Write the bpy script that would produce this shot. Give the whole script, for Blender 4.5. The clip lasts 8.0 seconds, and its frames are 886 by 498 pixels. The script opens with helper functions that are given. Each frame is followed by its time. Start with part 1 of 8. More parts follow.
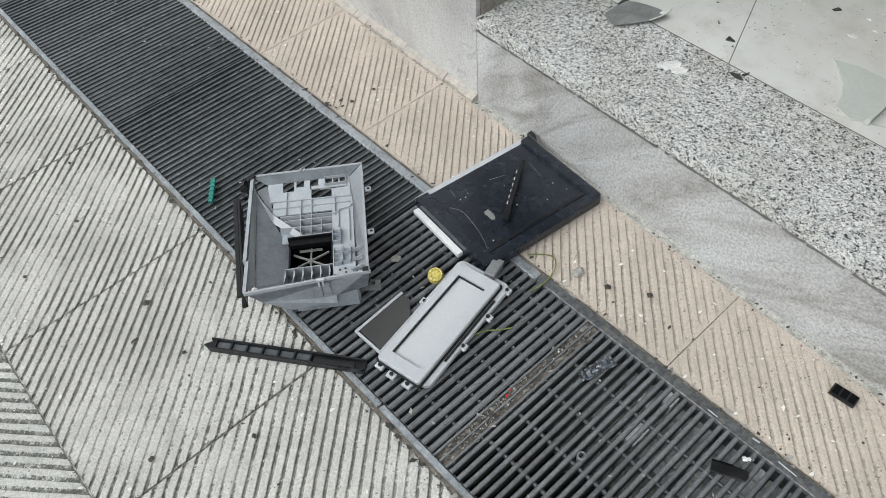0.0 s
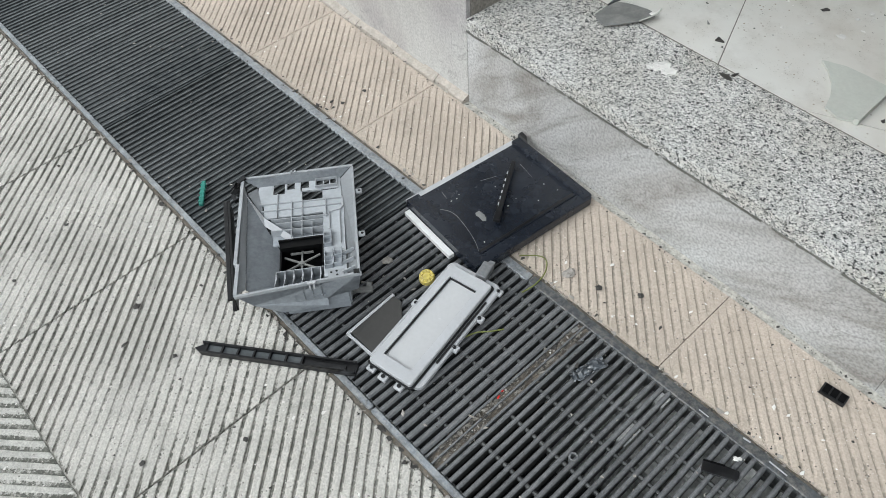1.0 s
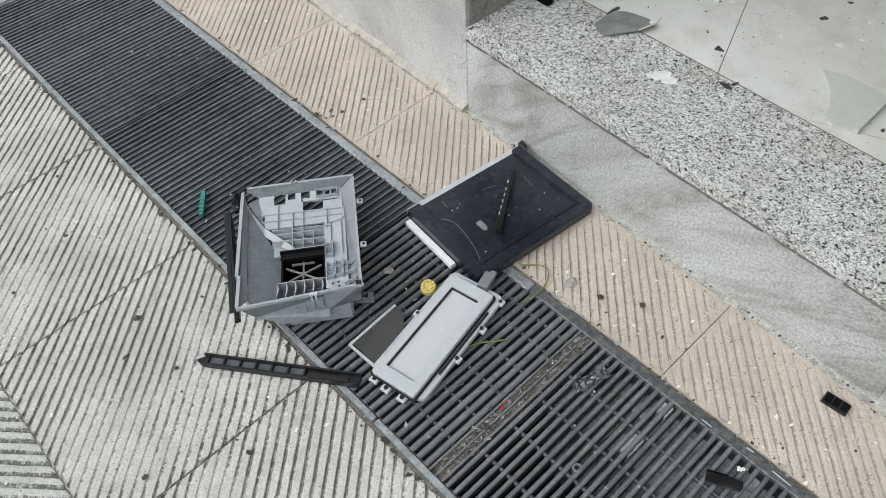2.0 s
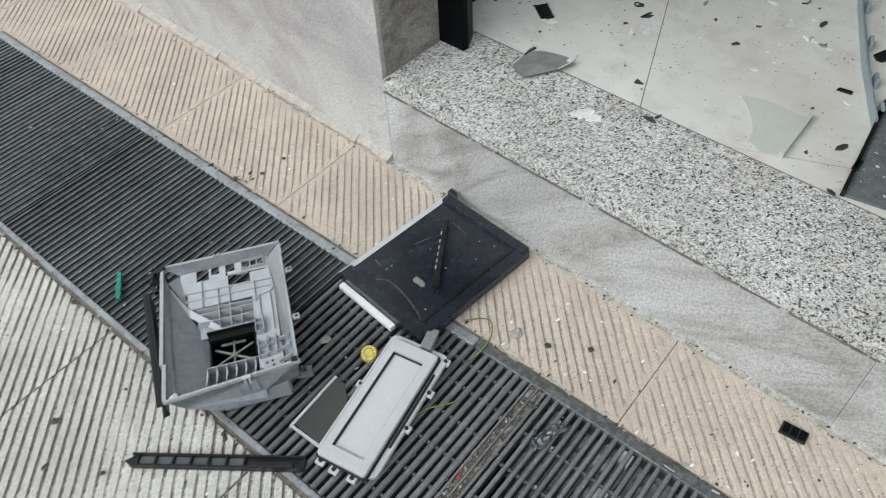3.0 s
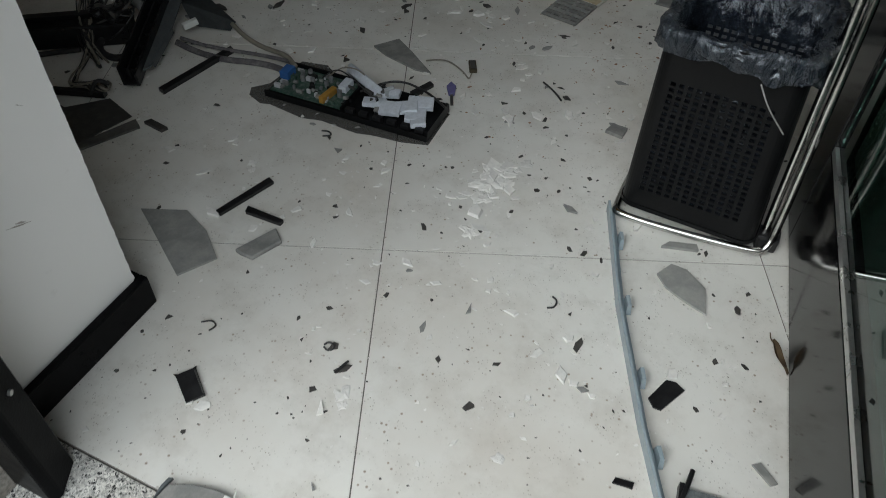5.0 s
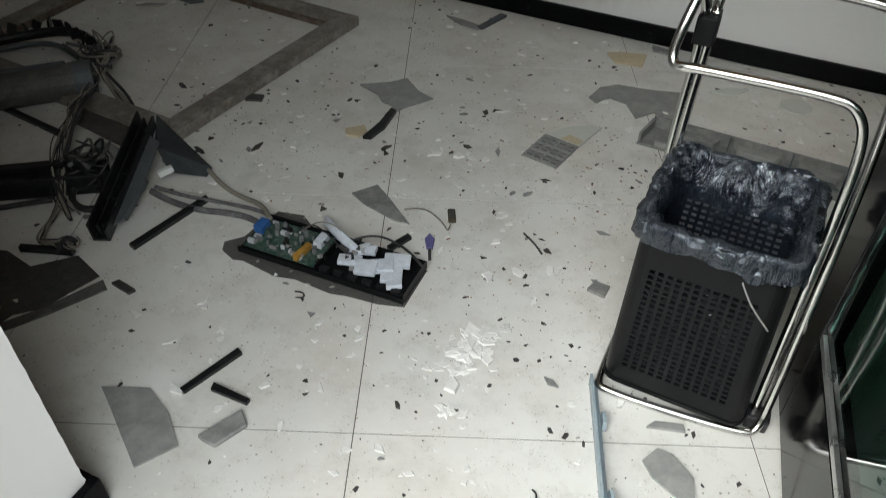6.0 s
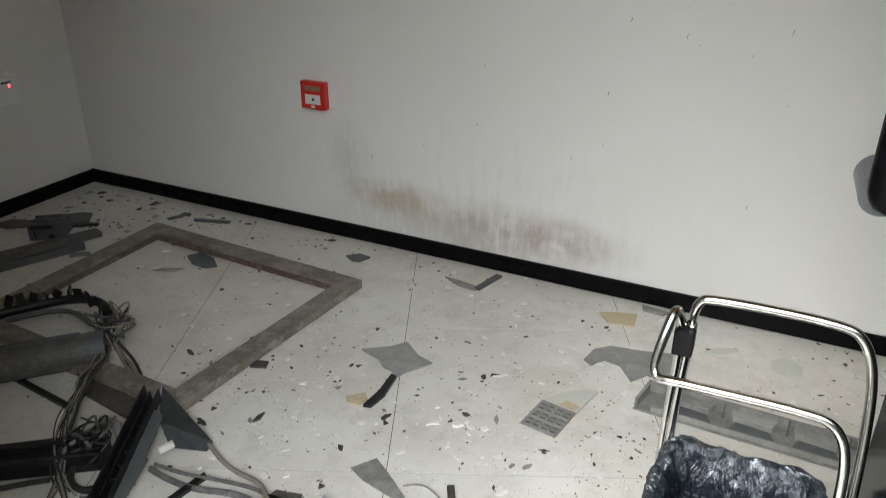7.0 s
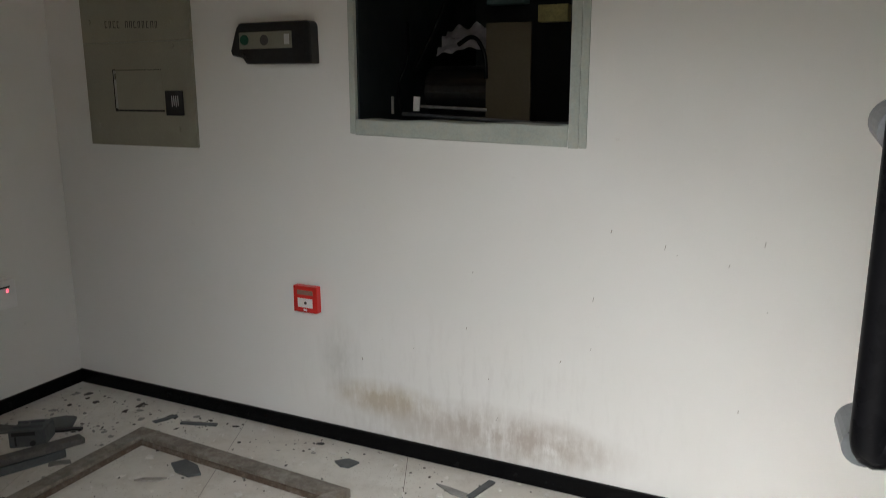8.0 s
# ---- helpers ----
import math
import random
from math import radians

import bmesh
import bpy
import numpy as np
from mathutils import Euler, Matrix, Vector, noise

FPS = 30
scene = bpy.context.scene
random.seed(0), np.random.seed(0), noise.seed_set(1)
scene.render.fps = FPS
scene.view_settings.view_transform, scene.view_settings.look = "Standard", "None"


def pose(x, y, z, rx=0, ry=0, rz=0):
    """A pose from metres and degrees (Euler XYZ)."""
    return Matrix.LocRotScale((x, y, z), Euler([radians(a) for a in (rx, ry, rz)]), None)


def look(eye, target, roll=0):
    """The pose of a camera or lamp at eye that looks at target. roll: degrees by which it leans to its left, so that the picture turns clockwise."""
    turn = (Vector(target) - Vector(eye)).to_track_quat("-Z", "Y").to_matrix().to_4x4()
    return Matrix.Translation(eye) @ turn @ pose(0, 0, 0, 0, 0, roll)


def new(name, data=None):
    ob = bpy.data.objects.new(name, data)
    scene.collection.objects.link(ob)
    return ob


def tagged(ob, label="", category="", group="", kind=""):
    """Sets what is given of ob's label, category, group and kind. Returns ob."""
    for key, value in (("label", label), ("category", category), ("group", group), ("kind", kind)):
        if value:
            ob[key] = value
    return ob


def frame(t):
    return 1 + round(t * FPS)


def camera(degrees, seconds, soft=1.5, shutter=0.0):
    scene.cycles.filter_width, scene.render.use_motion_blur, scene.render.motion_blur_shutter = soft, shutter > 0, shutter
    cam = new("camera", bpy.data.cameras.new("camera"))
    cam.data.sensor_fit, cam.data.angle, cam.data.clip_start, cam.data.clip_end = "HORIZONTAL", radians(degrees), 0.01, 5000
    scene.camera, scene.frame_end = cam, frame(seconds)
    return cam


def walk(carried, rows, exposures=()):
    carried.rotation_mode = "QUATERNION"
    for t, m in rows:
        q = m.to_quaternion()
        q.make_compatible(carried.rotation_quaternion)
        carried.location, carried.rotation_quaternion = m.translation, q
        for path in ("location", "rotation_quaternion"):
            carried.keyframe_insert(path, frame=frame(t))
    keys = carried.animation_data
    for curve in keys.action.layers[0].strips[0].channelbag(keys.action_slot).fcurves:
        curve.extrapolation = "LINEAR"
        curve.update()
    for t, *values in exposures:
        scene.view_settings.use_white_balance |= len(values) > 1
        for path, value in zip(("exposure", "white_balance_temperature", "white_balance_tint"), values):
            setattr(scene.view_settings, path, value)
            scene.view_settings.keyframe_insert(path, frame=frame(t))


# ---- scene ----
cam = camera(60.8, 8.0, 0.75, 0.18)
PATH = [
    (0, (0.993, -0.862, 0.873), (-0.03, -0.115, -0.674), -4.6),
    (0.5, (0.994, -0.859, 0.874), (-0.02, -0.106, -0.677), -4.3),
    (1, (0.993, -0.857, 0.875), (-0.018, -0.097, -0.674), -4.3),
    (2.3, (0.973, -0.858, 0.886), (-0.029, -0.075, -0.658), -4.1),
    (2.5, (0.97, -0.852, 0.882), (-0.029, -0.042, -0.65), -4.2),
    (3, (0.924, -0.805, 0.876), (-0.005, 0.129, -0.629), -3.8),
    (3.2, (0.9142, -0.7307, 0.8742), (0.0161, 0.2516, -0.6159), -3.68),
    (3.5, (0.89, -0.582, 0.88), (0.054, 0.509, -0.573), -1.8),
    (3.8, (0.871, -0.4453, 0.8833), (0.1072, 0.7311, -0.5405), 0.14),
    (4, (0.859, -0.366, 0.894), (0.112, 0.82, -0.532), -0.2),
    (4.2, (0.8274, -0.3003, 0.9063), (0.1072, 0.9058, -0.5158), -0.04),
    (4.5, (0.77, -0.19, 0.9), (0.135, 1.052, -0.534), 1.0),
    (4.7, (0.72, -0.113, 0.9), (0.143, 1.134, -0.553), 1.6),
    (5.8, (0.6172, 0.1203, 0.9635), (0.0341, 1.4395, -0.4128), 1.78),
    (6, (0.6244, 0.1386, 0.9968), (0.0107, 1.5009, -0.3231), 1.24),
    (6.2, (0.6249, 0.1453, 1.017), (-0.0215, 1.5604, -0.2179), 1.16),
    (6.5, (0.629, 0.1683, 1.0513), (-0.0786, 1.6685, -0.0431), 0.28),
    (6.8, (0.6258, 0.1739, 1.0951), (-0.1199, 1.7605, 0.159), 0.08),
    (7, (0.621, 0.1705, 1.1246), (-0.1376, 1.8095, 0.2751), 0.28),
    (7.2, (0.622, 0.1801, 1.1348), (-0.1503, 1.8505, 0.371), 0.04),
    (7.5, (0.6178, 0.1791, 1.1649), (-0.1581, 1.901, 0.5223), 0.22),
    (8, (0.6227, 0.1781, 1.2118), (-0.1694, 1.9419, 0.8049), -0.1),
]
walk(cam, [(t, look(eye, target, roll)) for t, eye, target, roll in PATH], [(0, 0.25, 6100, 6), (3.5, 0.24, 6100, 6), (4.7, 0.27, 6130, 5), (5.8, 1.00, 6250, 5), (6.5, 1.91, 6380, 8), (7.0, 2.29, 6400, 8), (8, 2.47, 6510, 10)])

# ---- world and light ----
world = bpy.data.worlds.new("world")
scene.world = world
world.use_nodes = True
wn = world.node_tree
sky = wn.nodes.new("ShaderNodeTexSky")
sky.sky_type, sky.sun_disc = "NISHITA", False
sky.sun_elevation, sky.sun_rotation = radians(41.5), radians(205)
sky.air_density, sky.dust_density = 1.6, 5.0
hsv = wn.nodes.new("ShaderNodeHueSaturation")
hsv.inputs["Saturation"].default_value = 0.15
wn.links.new(sky.outputs[0], hsv.inputs["Color"])
wn.links.new(hsv.outputs[0], wn.nodes["Background"].inputs[0])
wn.nodes["Background"].inputs[1].default_value = 0.14

sun = new("sun", bpy.data.lights.new("sun", "SUN"))
sun.data.energy, sun.data.angle, sun.data.color = 1.5, radians(60), (0.97, 0.985, 1.0)
sun.matrix_world = look((3.7, -7.8, 7.6), (0, 0, 0))

GROUND = -0.208     # pavement level; the floor indoors is z = 0
BACK = 2.310        # inner face of the back wall
LEFT = -2.030        # inner face of the left wall
RIGHT = 1.40        # inner face of the right wall
CEIL = 2.80
# the back wall is drawn square to the room at y = BACK; it really stands a little askew
BACKM = pose(-0.45, 2.284, 0, 0, 0, -1.57) @ Matrix.Translation((0.45, -BACK, 0))


# ---- materials ----
def nodes_of(name):
    m = bpy.data.materials.new(name)
    m.use_nodes = True
    return m, m.node_tree, m.node_tree.nodes["Principled BSDF"]


def tex(nt, kind, scale, coord="Object", **kw):
    t = nt.nodes.new(kind)
    t.inputs["Scale"].default_value = scale
    for k, v in kw.items():
        t.inputs[k].default_value = v
    c = nt.nodes.get("coords") or nt.nodes.new("ShaderNodeTexCoord")
    c.name = "coords"
    nt.links.new(c.outputs[coord], t.inputs["Vector"])
    return t


def ramp(nt, src, stops):
    r = nt.nodes.new("ShaderNodeValToRGB")
    e = r.color_ramp.elements
    while len(e) < len(stops):
        e.new(0.5)
    for i, (p, c) in enumerate(stops):
        e[i].position = p
        e[i].color = (*c, 1) if len(c) == 3 else c
    nt.links.new(src, r.inputs[0])
    return r


def mixc(nt, fac, a, b, blend="MIX"):
    m = nt.nodes.new("ShaderNodeMix")
    m.data_type, m.blend_type = "RGBA", blend
    if isinstance(fac, float):
        m.inputs[0].default_value = fac
    else:
        nt.links.new(fac, m.inputs[0])
    for sock, v in ((m.inputs[6], a), (m.inputs[7], b)):
        if isinstance(v, tuple):
            sock.default_value = (*v, 1)
        else:
            nt.links.new(v, sock)
    return m.outputs[2]


def bump(nt, bsdf, src, strength, dist=0.002):
    b = nt.nodes.new("ShaderNodeBump")
    b.inputs["Strength"].default_value, b.inputs["Distance"].default_value = strength, dist
    nt.links.new(src, b.inputs["Height"])
    nt.links.new(b.outputs[0], bsdf.inputs["Normal"])


def grey(v):
    return (v, v, v)


def plain(name, col, rough=0.5, metal=0.0, var=0.25, scale=14.0, grain=160.0, bump_s=0.25, dust=0.0, dust_col=(0.5, 0.48, 0.44), spec=0.5, per_object=0.0):
    """A worn surface: blotches, fine grain, a film of dust, fine relief."""
    m, nt, b = nodes_of(name)
    big = tex(nt, "ShaderNodeTexNoise", scale, Detail=5.0, Roughness=0.6)
    fine = tex(nt, "ShaderNodeTexNoise", grain, Detail=3.0)
    lo, hi = tuple(c * (1 - var) for c in col), tuple(min(1, c * (1 + var)) for c in col)
    c = ramp(nt, big.outputs[0], [(0.3, lo), (0.7, hi)]).outputs[0]
    c = mixc(nt, 0.35, c, ramp(nt, fine.outputs[0], [(0.35, lo), (0.65, hi)]).outputs[0])
    if per_object:
        info = nt.nodes.new("ShaderNodeObjectInfo")
        r = ramp(nt, info.outputs["Random"], [(0.0, grey(1 - per_object)), (1.0, grey(1.0))])
        c = mixc(nt, 1.0, c, r.outputs[0], "MULTIPLY")
    if dust:
        d = tex(nt, "ShaderNodeTexNoise", scale * 2.3, Detail=8.0, Roughness=0.75)
        f = ramp(nt, d.outputs[0], [(0.45, grey(0.0)), (0.72, grey(dust))])
        c = mixc(nt, f.outputs[0], c, dust_col)
    nt.links.new(c, b.inputs["Base Color"])
    rr = ramp(nt, big.outputs[0], [(0.3, grey(max(0.03, rough * 0.75))), (0.75, grey(min(1, rough * 1.25)))])
    nt.links.new(rr.outputs[0], b.inputs["Roughness"])
    b.inputs["Metallic"].default_value = metal
    b.inputs["Specular IOR Level"].default_value = spec
    if bump_s:
        bump(nt, b, fine.outputs[0], bump_s, 0.0008)
    return m


def make_marble(name, base, vein, dark, rough=0.35, scale=3.0, stretch=(1, 1, 1), turn=0.0, speck=0.6):
    m, nt, b = nodes_of(name)
    co = nt.nodes.new("ShaderNodeTexCoord")
    mp = nt.nodes.new("ShaderNodeMapping")
    mp.inputs["Scale"].default_value = stretch
    turned = nt.nodes.new("ShaderNodeMapping")
    turned.inputs["Rotation"].default_value = (0, radians(turn), 0)
    nt.links.new(co.outputs["Object"], turned.inputs["Vector"])
    nt.links.new(turned.outputs[0], mp.inputs["Vector"])
    warp = nt.nodes.new("ShaderNodeTexNoise")
    warp.inputs["Scale"].default_value, warp.inputs["Detail"].default_value = scale, 6.0
    nt.links.new(mp.outputs[0], warp.inputs["Vector"])
    big = nt.nodes.new("ShaderNodeTexNoise")
    big.inputs["Scale"].default_value, big.inputs["Detail"].default_value = scale * 1.6, 8.0
    big.inputs["Distortion"].default_value, big.inputs["Roughness"].default_value = 1.1, 0.60
    nt.links.new(mp.outputs[0], big.inputs["Vector"])
    fine = nt.nodes.new("ShaderNodeTexNoise")
    fine.inputs["Scale"].default_value, fine.inputs["Detail"].default_value = 210.0, 6.0
    nt.links.new(co.outputs["Object"], fine.inputs["Vector"])
    c = ramp(nt, big.outputs[0], [(0.33, dark), (0.46, vein), (0.56, base), (0.75, tuple(min(1, v * 1.12) for v in base))]).outputs[0]
    w = ramp(nt, warp.outputs[0], [(0.35, (0.82, 0.79, 0.77)), (0.62, (1, 1, 1))])
    c = mixc(nt, 0.8, c, w.outputs[0], "MULTIPLY")
    # thin broken dark veins, in patches
    thin = nt.nodes.new("ShaderNodeTexNoise")
    thin.inputs["Scale"].default_value, thin.inputs["Detail"].default_value, thin.inputs["Distortion"].default_value = scale * 4.5, 7.0, 2.0
    where = nt.nodes.new("ShaderNodeTexNoise")
    where.inputs["Scale"].default_value, where.inputs["Detail"].default_value = scale * 2.6, 4.0
    for t in (thin, where):
        nt.links.new(mp.outputs[0], t.inputs["Vector"])
    both = nt.nodes.new("ShaderNodeMath")
    both.operation = "MULTIPLY"
    nt.links.new(ramp(nt, thin.outputs[0], [(0.482, grey(0.0)), (0.5, grey(0.7)), (0.518, grey(0.0))]).outputs[0], both.inputs[0])
    nt.links.new(ramp(nt, where.outputs[0], [(0.50, grey(0.0)), (0.60, grey(1.0))]).outputs[0], both.inputs[1])
    c = mixc(nt, both.outputs[0], c, tuple(v * 0.72 for v in dark))
    g = ramp(nt, fine.outputs[0], [(0.34, grey(0.62)), (0.60, grey(1.0))])
    c = mixc(nt, speck, c, g.outputs[0], "MULTIPLY")
    nt.links.new(c, b.inputs["Base Color"])
    b.inputs["Roughness"].default_value = rough
    bump(nt, b, fine.outputs[0], 0.04, 0.0006)
    return m


def make_granite():
    """Flamed granite: pale feldspar, grey quartz and black mica grains of several sizes."""
    m, nt, b = nodes_of("flamed_granite")
    co = nt.nodes.new("ShaderNodeTexCoord")
    co.name = "coords"
    bend = tex(nt, "ShaderNodeTexNoise", 260.0, Detail=3.0)
    shift = nt.nodes.new("ShaderNodeVectorMath")
    shift.operation = "MULTIPLY_ADD"
    shift.inputs[1].default_value = (0.005, 0.005, 0.005)
    nt.links.new(bend.outputs["Color"], shift.inputs[0])
    nt.links.new(co.outputs["Object"], shift.inputs[2])

    def grains(scale, stops):
        v = tex(nt, "ShaderNodeTexVoronoi", scale)
        nt.links.new(shift.outputs[0], v.inputs["Vector"])
        sep = nt.nodes.new("ShaderNodeSeparateColor")
        nt.links.new(v.outputs["Color"], sep.inputs[0])
        r = ramp(nt, sep.outputs[0], stops)
        r.color_ramp.interpolation = "CONSTANT"
        return r.outputs[0]

    col = grains(520.0, [(0.0, grey(0.05)), (0.08, grey(0.22)), (0.17, (0.40, 0.405, 0.40)), (0.32, (0.57, 0.57, 0.555)), (0.54, (0.72, 0.715, 0.70)), (0.80, (0.82, 0.815, 0.80))])
    big = grains(250.0, [(0.0, grey(0.10)), (0.10, grey(0.32)), (0.22, grey(0.72)), (0.5, grey(1.0))])
    col = mixc(nt, 0.50, col, big, "MULTIPLY")
    mica = grains(300.0, [(0.0, grey(1.0)), (0.060, grey(0.0))])
    col = mixc(nt, mica, col, (0.025, 0.025, 0.027))
    spar = grains(150.0, [(0.0, grey(0.55)), (0.09, grey(0.0))])
    col = mixc(nt, spar, col, (0.74, 0.73, 0.71))
    blot = tex(nt, "ShaderNodeTexNoise", 7.0, Detail=5.0)
    col = mixc(nt, 0.7, col, ramp(nt, blot.outputs[0], [(0.3, (0.71, 0.67, 0.59)), (0.6, (0.97, 0.95, 0.91))]).outputs[0], "MULTIPLY")
    nt.links.new(col, b.inputs["Base Color"])
    b.inputs["Roughness"].default_value = 0.75
    n = tex(nt, "ShaderNodeTexNoise", 170.0, Detail=4.0)
    bump(nt, b, n.outputs[0], 0.7, 0.002)
    return m


def make_floor():
    m, nt, b = nodes_of("porcelain")
    big = tex(nt, "ShaderNodeTexNoise", 3.0, Detail=6.0)
    fine = tex(nt, "ShaderNodeTexNoise", 11.0, Detail=10.0, Roughness=0.72)
    speck = tex(nt, "ShaderNodeTexVoronoi", 70.0)
    c = ramp(nt, big.outputs[0], [(0.3, (0.635, 0.622, 0.582)), (0.65, (0.715, 0.703, 0.660))]).outputs[0]
    c = mixc(nt, ramp(nt, fine.outputs[0], [(0.48, grey(0.0)), (0.74, grey(0.6))]).outputs[0], c, (0.44, 0.415, 0.37))
    dots = ramp(nt, speck.outputs["Distance"], [(0.09, grey(1.0)), (0.16, grey(0.0))])
    gate = ramp(nt, tex(nt, "ShaderNodeTexNoise", 9.0, Detail=2.0).outputs[0], [(0.44, grey(0.0)), (0.58, grey(1.0))])
    f = nt.nodes.new("ShaderNodeMath")
    f.operation = "MULTIPLY"
    nt.links.new(dots.outputs[0], f.inputs[0])
    nt.links.new(gate.outputs[0], f.inputs[1])
    c = mixc(nt, f.outputs[0], c, (0.27, 0.22, 0.17))
    small = tex(nt, "ShaderNodeTexVoronoi", 190.0)
    seen = ramp(nt, tex(nt, "ShaderNodeTexNoise", 22.0, Detail=4.0).outputs[0], [(0.46, grey(0.0)), (0.60, grey(0.75))])
    g = nt.nodes.new("ShaderNodeMath")
    g.operation = "MULTIPLY"
    nt.links.new(ramp(nt, small.outputs["Distance"], [(0.12, grey(1.0)), (0.22, grey(0.0))]).outputs[0], g.inputs[0])
    nt.links.new(seen.outputs[0], g.inputs[1])
    c = mixc(nt, g.outputs[0], c, (0.24, 0.215, 0.18))
    # trodden-in beige dust
    d = tex(nt, "ShaderNodeTexNoise", 1.7, Detail=6.0, Roughness=0.65)
    c = mixc(nt, ramp(nt, d.outputs[0], [(0.42, grey(0.0)), (0.62, grey(0.45))]).outputs[0], c, (0.52, 0.465, 0.395))
    nt.links.new(c, b.inputs["Base Color"])
    nt.links.new(ramp(nt, fine.outputs[0], [(0.4, grey(0.32)), (0.7, grey(0.6))]).outputs[0], b.inputs["Roughness"])
    bump(nt, b, fine.outputs[0], 0.05, 0.0006)
    return m


def make_plaster(name, stained):
    m, nt, b = nodes_of(name)
    big = tex(nt, "ShaderNodeTexNoise", 1.4, Detail=5.0)
    fine = tex(nt, "ShaderNodeTexNoise", 70.0, Detail=6.0)
    c = ramp(nt, big.outputs[0], [(0.3, (0.76, 0.75, 0.725)), (0.7, (0.81, 0.80, 0.785))]).outputs[0]
    if stained:
        # a scuffed smear low on the wall: a tan lobe and a longer grey-brown one, brushed upwards
        co = nt.nodes["coords"]
        up = nt.nodes.new("ShaderNodeMapping")
        up.inputs["Scale"].default_value = (1.0, 0, 0.30)
        nt.links.new(co.outputs["Object"], up.inputs["Vector"])
        brush = tex(nt, "ShaderNodeTexNoise", 42.0, Detail=8.0, Roughness=0.68)
        nt.links.new(up.outputs[0], brush.inputs["Vector"])
        cloud = tex(nt, "ShaderNodeTexNoise", 8.0, Detail=7.0, Roughness=0.62)
        for cx, cz, rx, rz, tint, most in ((-0.12, 0.135, 0.46, 0.115, (0.40, 0.345, 0.30), 0.80), (-0.54, 0.185, 0.25, 0.075, (0.44, 0.36, 0.245), 0.75), (-0.40, 0.10, 0.50, 0.10, (0.50, 0.46, 0.42), 0.45), (0.05, 0.145, 0.20, 0.075, (0.42, 0.36, 0.32), 0.5), (-0.72, 0.31, 0.10, 0.16, (0.46, 0.45, 0.42), 0.40)):
            mp = nt.nodes.new("ShaderNodeMapping")
            mp.inputs["Location"].default_value = (-cx / rx, 0, -cz / rz)
            mp.inputs["Scale"].default_value = (1 / rx, 0, 1 / rz)
            nt.links.new(co.outputs["Object"], mp.inputs["Vector"])
            ball = nt.nodes.new("ShaderNodeTexGradient")
            ball.gradient_type = "SPHERICAL"
            nt.links.new(mp.outputs[0], ball.inputs["Vector"])
            grain = mixc(nt, 0.5, brush.outputs[0], cloud.outputs[0])
            mul = nt.nodes.new("ShaderNodeMath")
            mul.operation = "MULTIPLY"
            nt.links.new(ball.outputs["Fac"], mul.inputs[0])
            nt.links.new(ramp(nt, grain, [(0.34, grey(0.0)), (0.62, grey(1.0))]).outputs[0], mul.inputs[1])
            c = mixc(nt, ramp(nt, mul.outputs[0], [(0.0, grey(0.0)), (0.55, grey(most))]).outputs[0], c, tint)
        # grey upright scuffs above the smear
        m3 = nt.nodes.new("ShaderNodeMapping")
        m3.inputs["Location"].default_value = (0.30, 0, -0.68)
        m3.inputs["Scale"].default_value = (1.15, 0, 3.0)
        nt.links.new(co.outputs["Object"], m3.inputs["Vector"])
        halo = nt.nodes.new("ShaderNodeTexGradient")
        halo.gradient_type = "SPHERICAL"
        nt.links.new(m3.outputs[0], halo.inputs["Vector"])
        m4 = nt.nodes.new("ShaderNodeMapping")
        m4.inputs["Scale"].default_value = (1.0, 0, 0.22)
        nt.links.new(co.outputs["Object"], m4.inputs["Vector"])
        n5 = tex(nt, "ShaderNodeTexNoise", 34.0, Detail=7.0, Roughness=0.65)
        nt.links.new(m4.outputs[0], n5.inputs["Vector"])
        mul2 = nt.nodes.new("ShaderNodeMath")
        mul2.operation = "MULTIPLY"
        nt.links.new(halo.outputs["Fac"], mul2.inputs[0])
        nt.links.new(ramp(nt, n5.outputs[0], [(0.50, grey(0.0)), (0.72, grey(1.0))]).outputs[0], mul2.inputs[1])
        c = mixc(nt, ramp(nt, mul2.outputs[0], [(0.0, grey(0.0)), (0.8, grey(0.20))]).outputs[0], c, (0.40, 0.37, 0.34))
    sc = tex(nt, "ShaderNodeTexNoise", 16.0, Detail=7.0, Roughness=0.7)
    c = mixc(nt, ramp(nt, sc.outputs[0], [(0.66, grey(0.0)), (0.8, grey(0.35))]).outputs[0], c, (0.45, 0.42, 0.38))
    nt.links.new(c, b.inputs["Base Color"])
    b.inputs["Roughness"].default_value = 0.55
    bump(nt, b, fine.outputs[0], 0.12, 0.001)
    return m


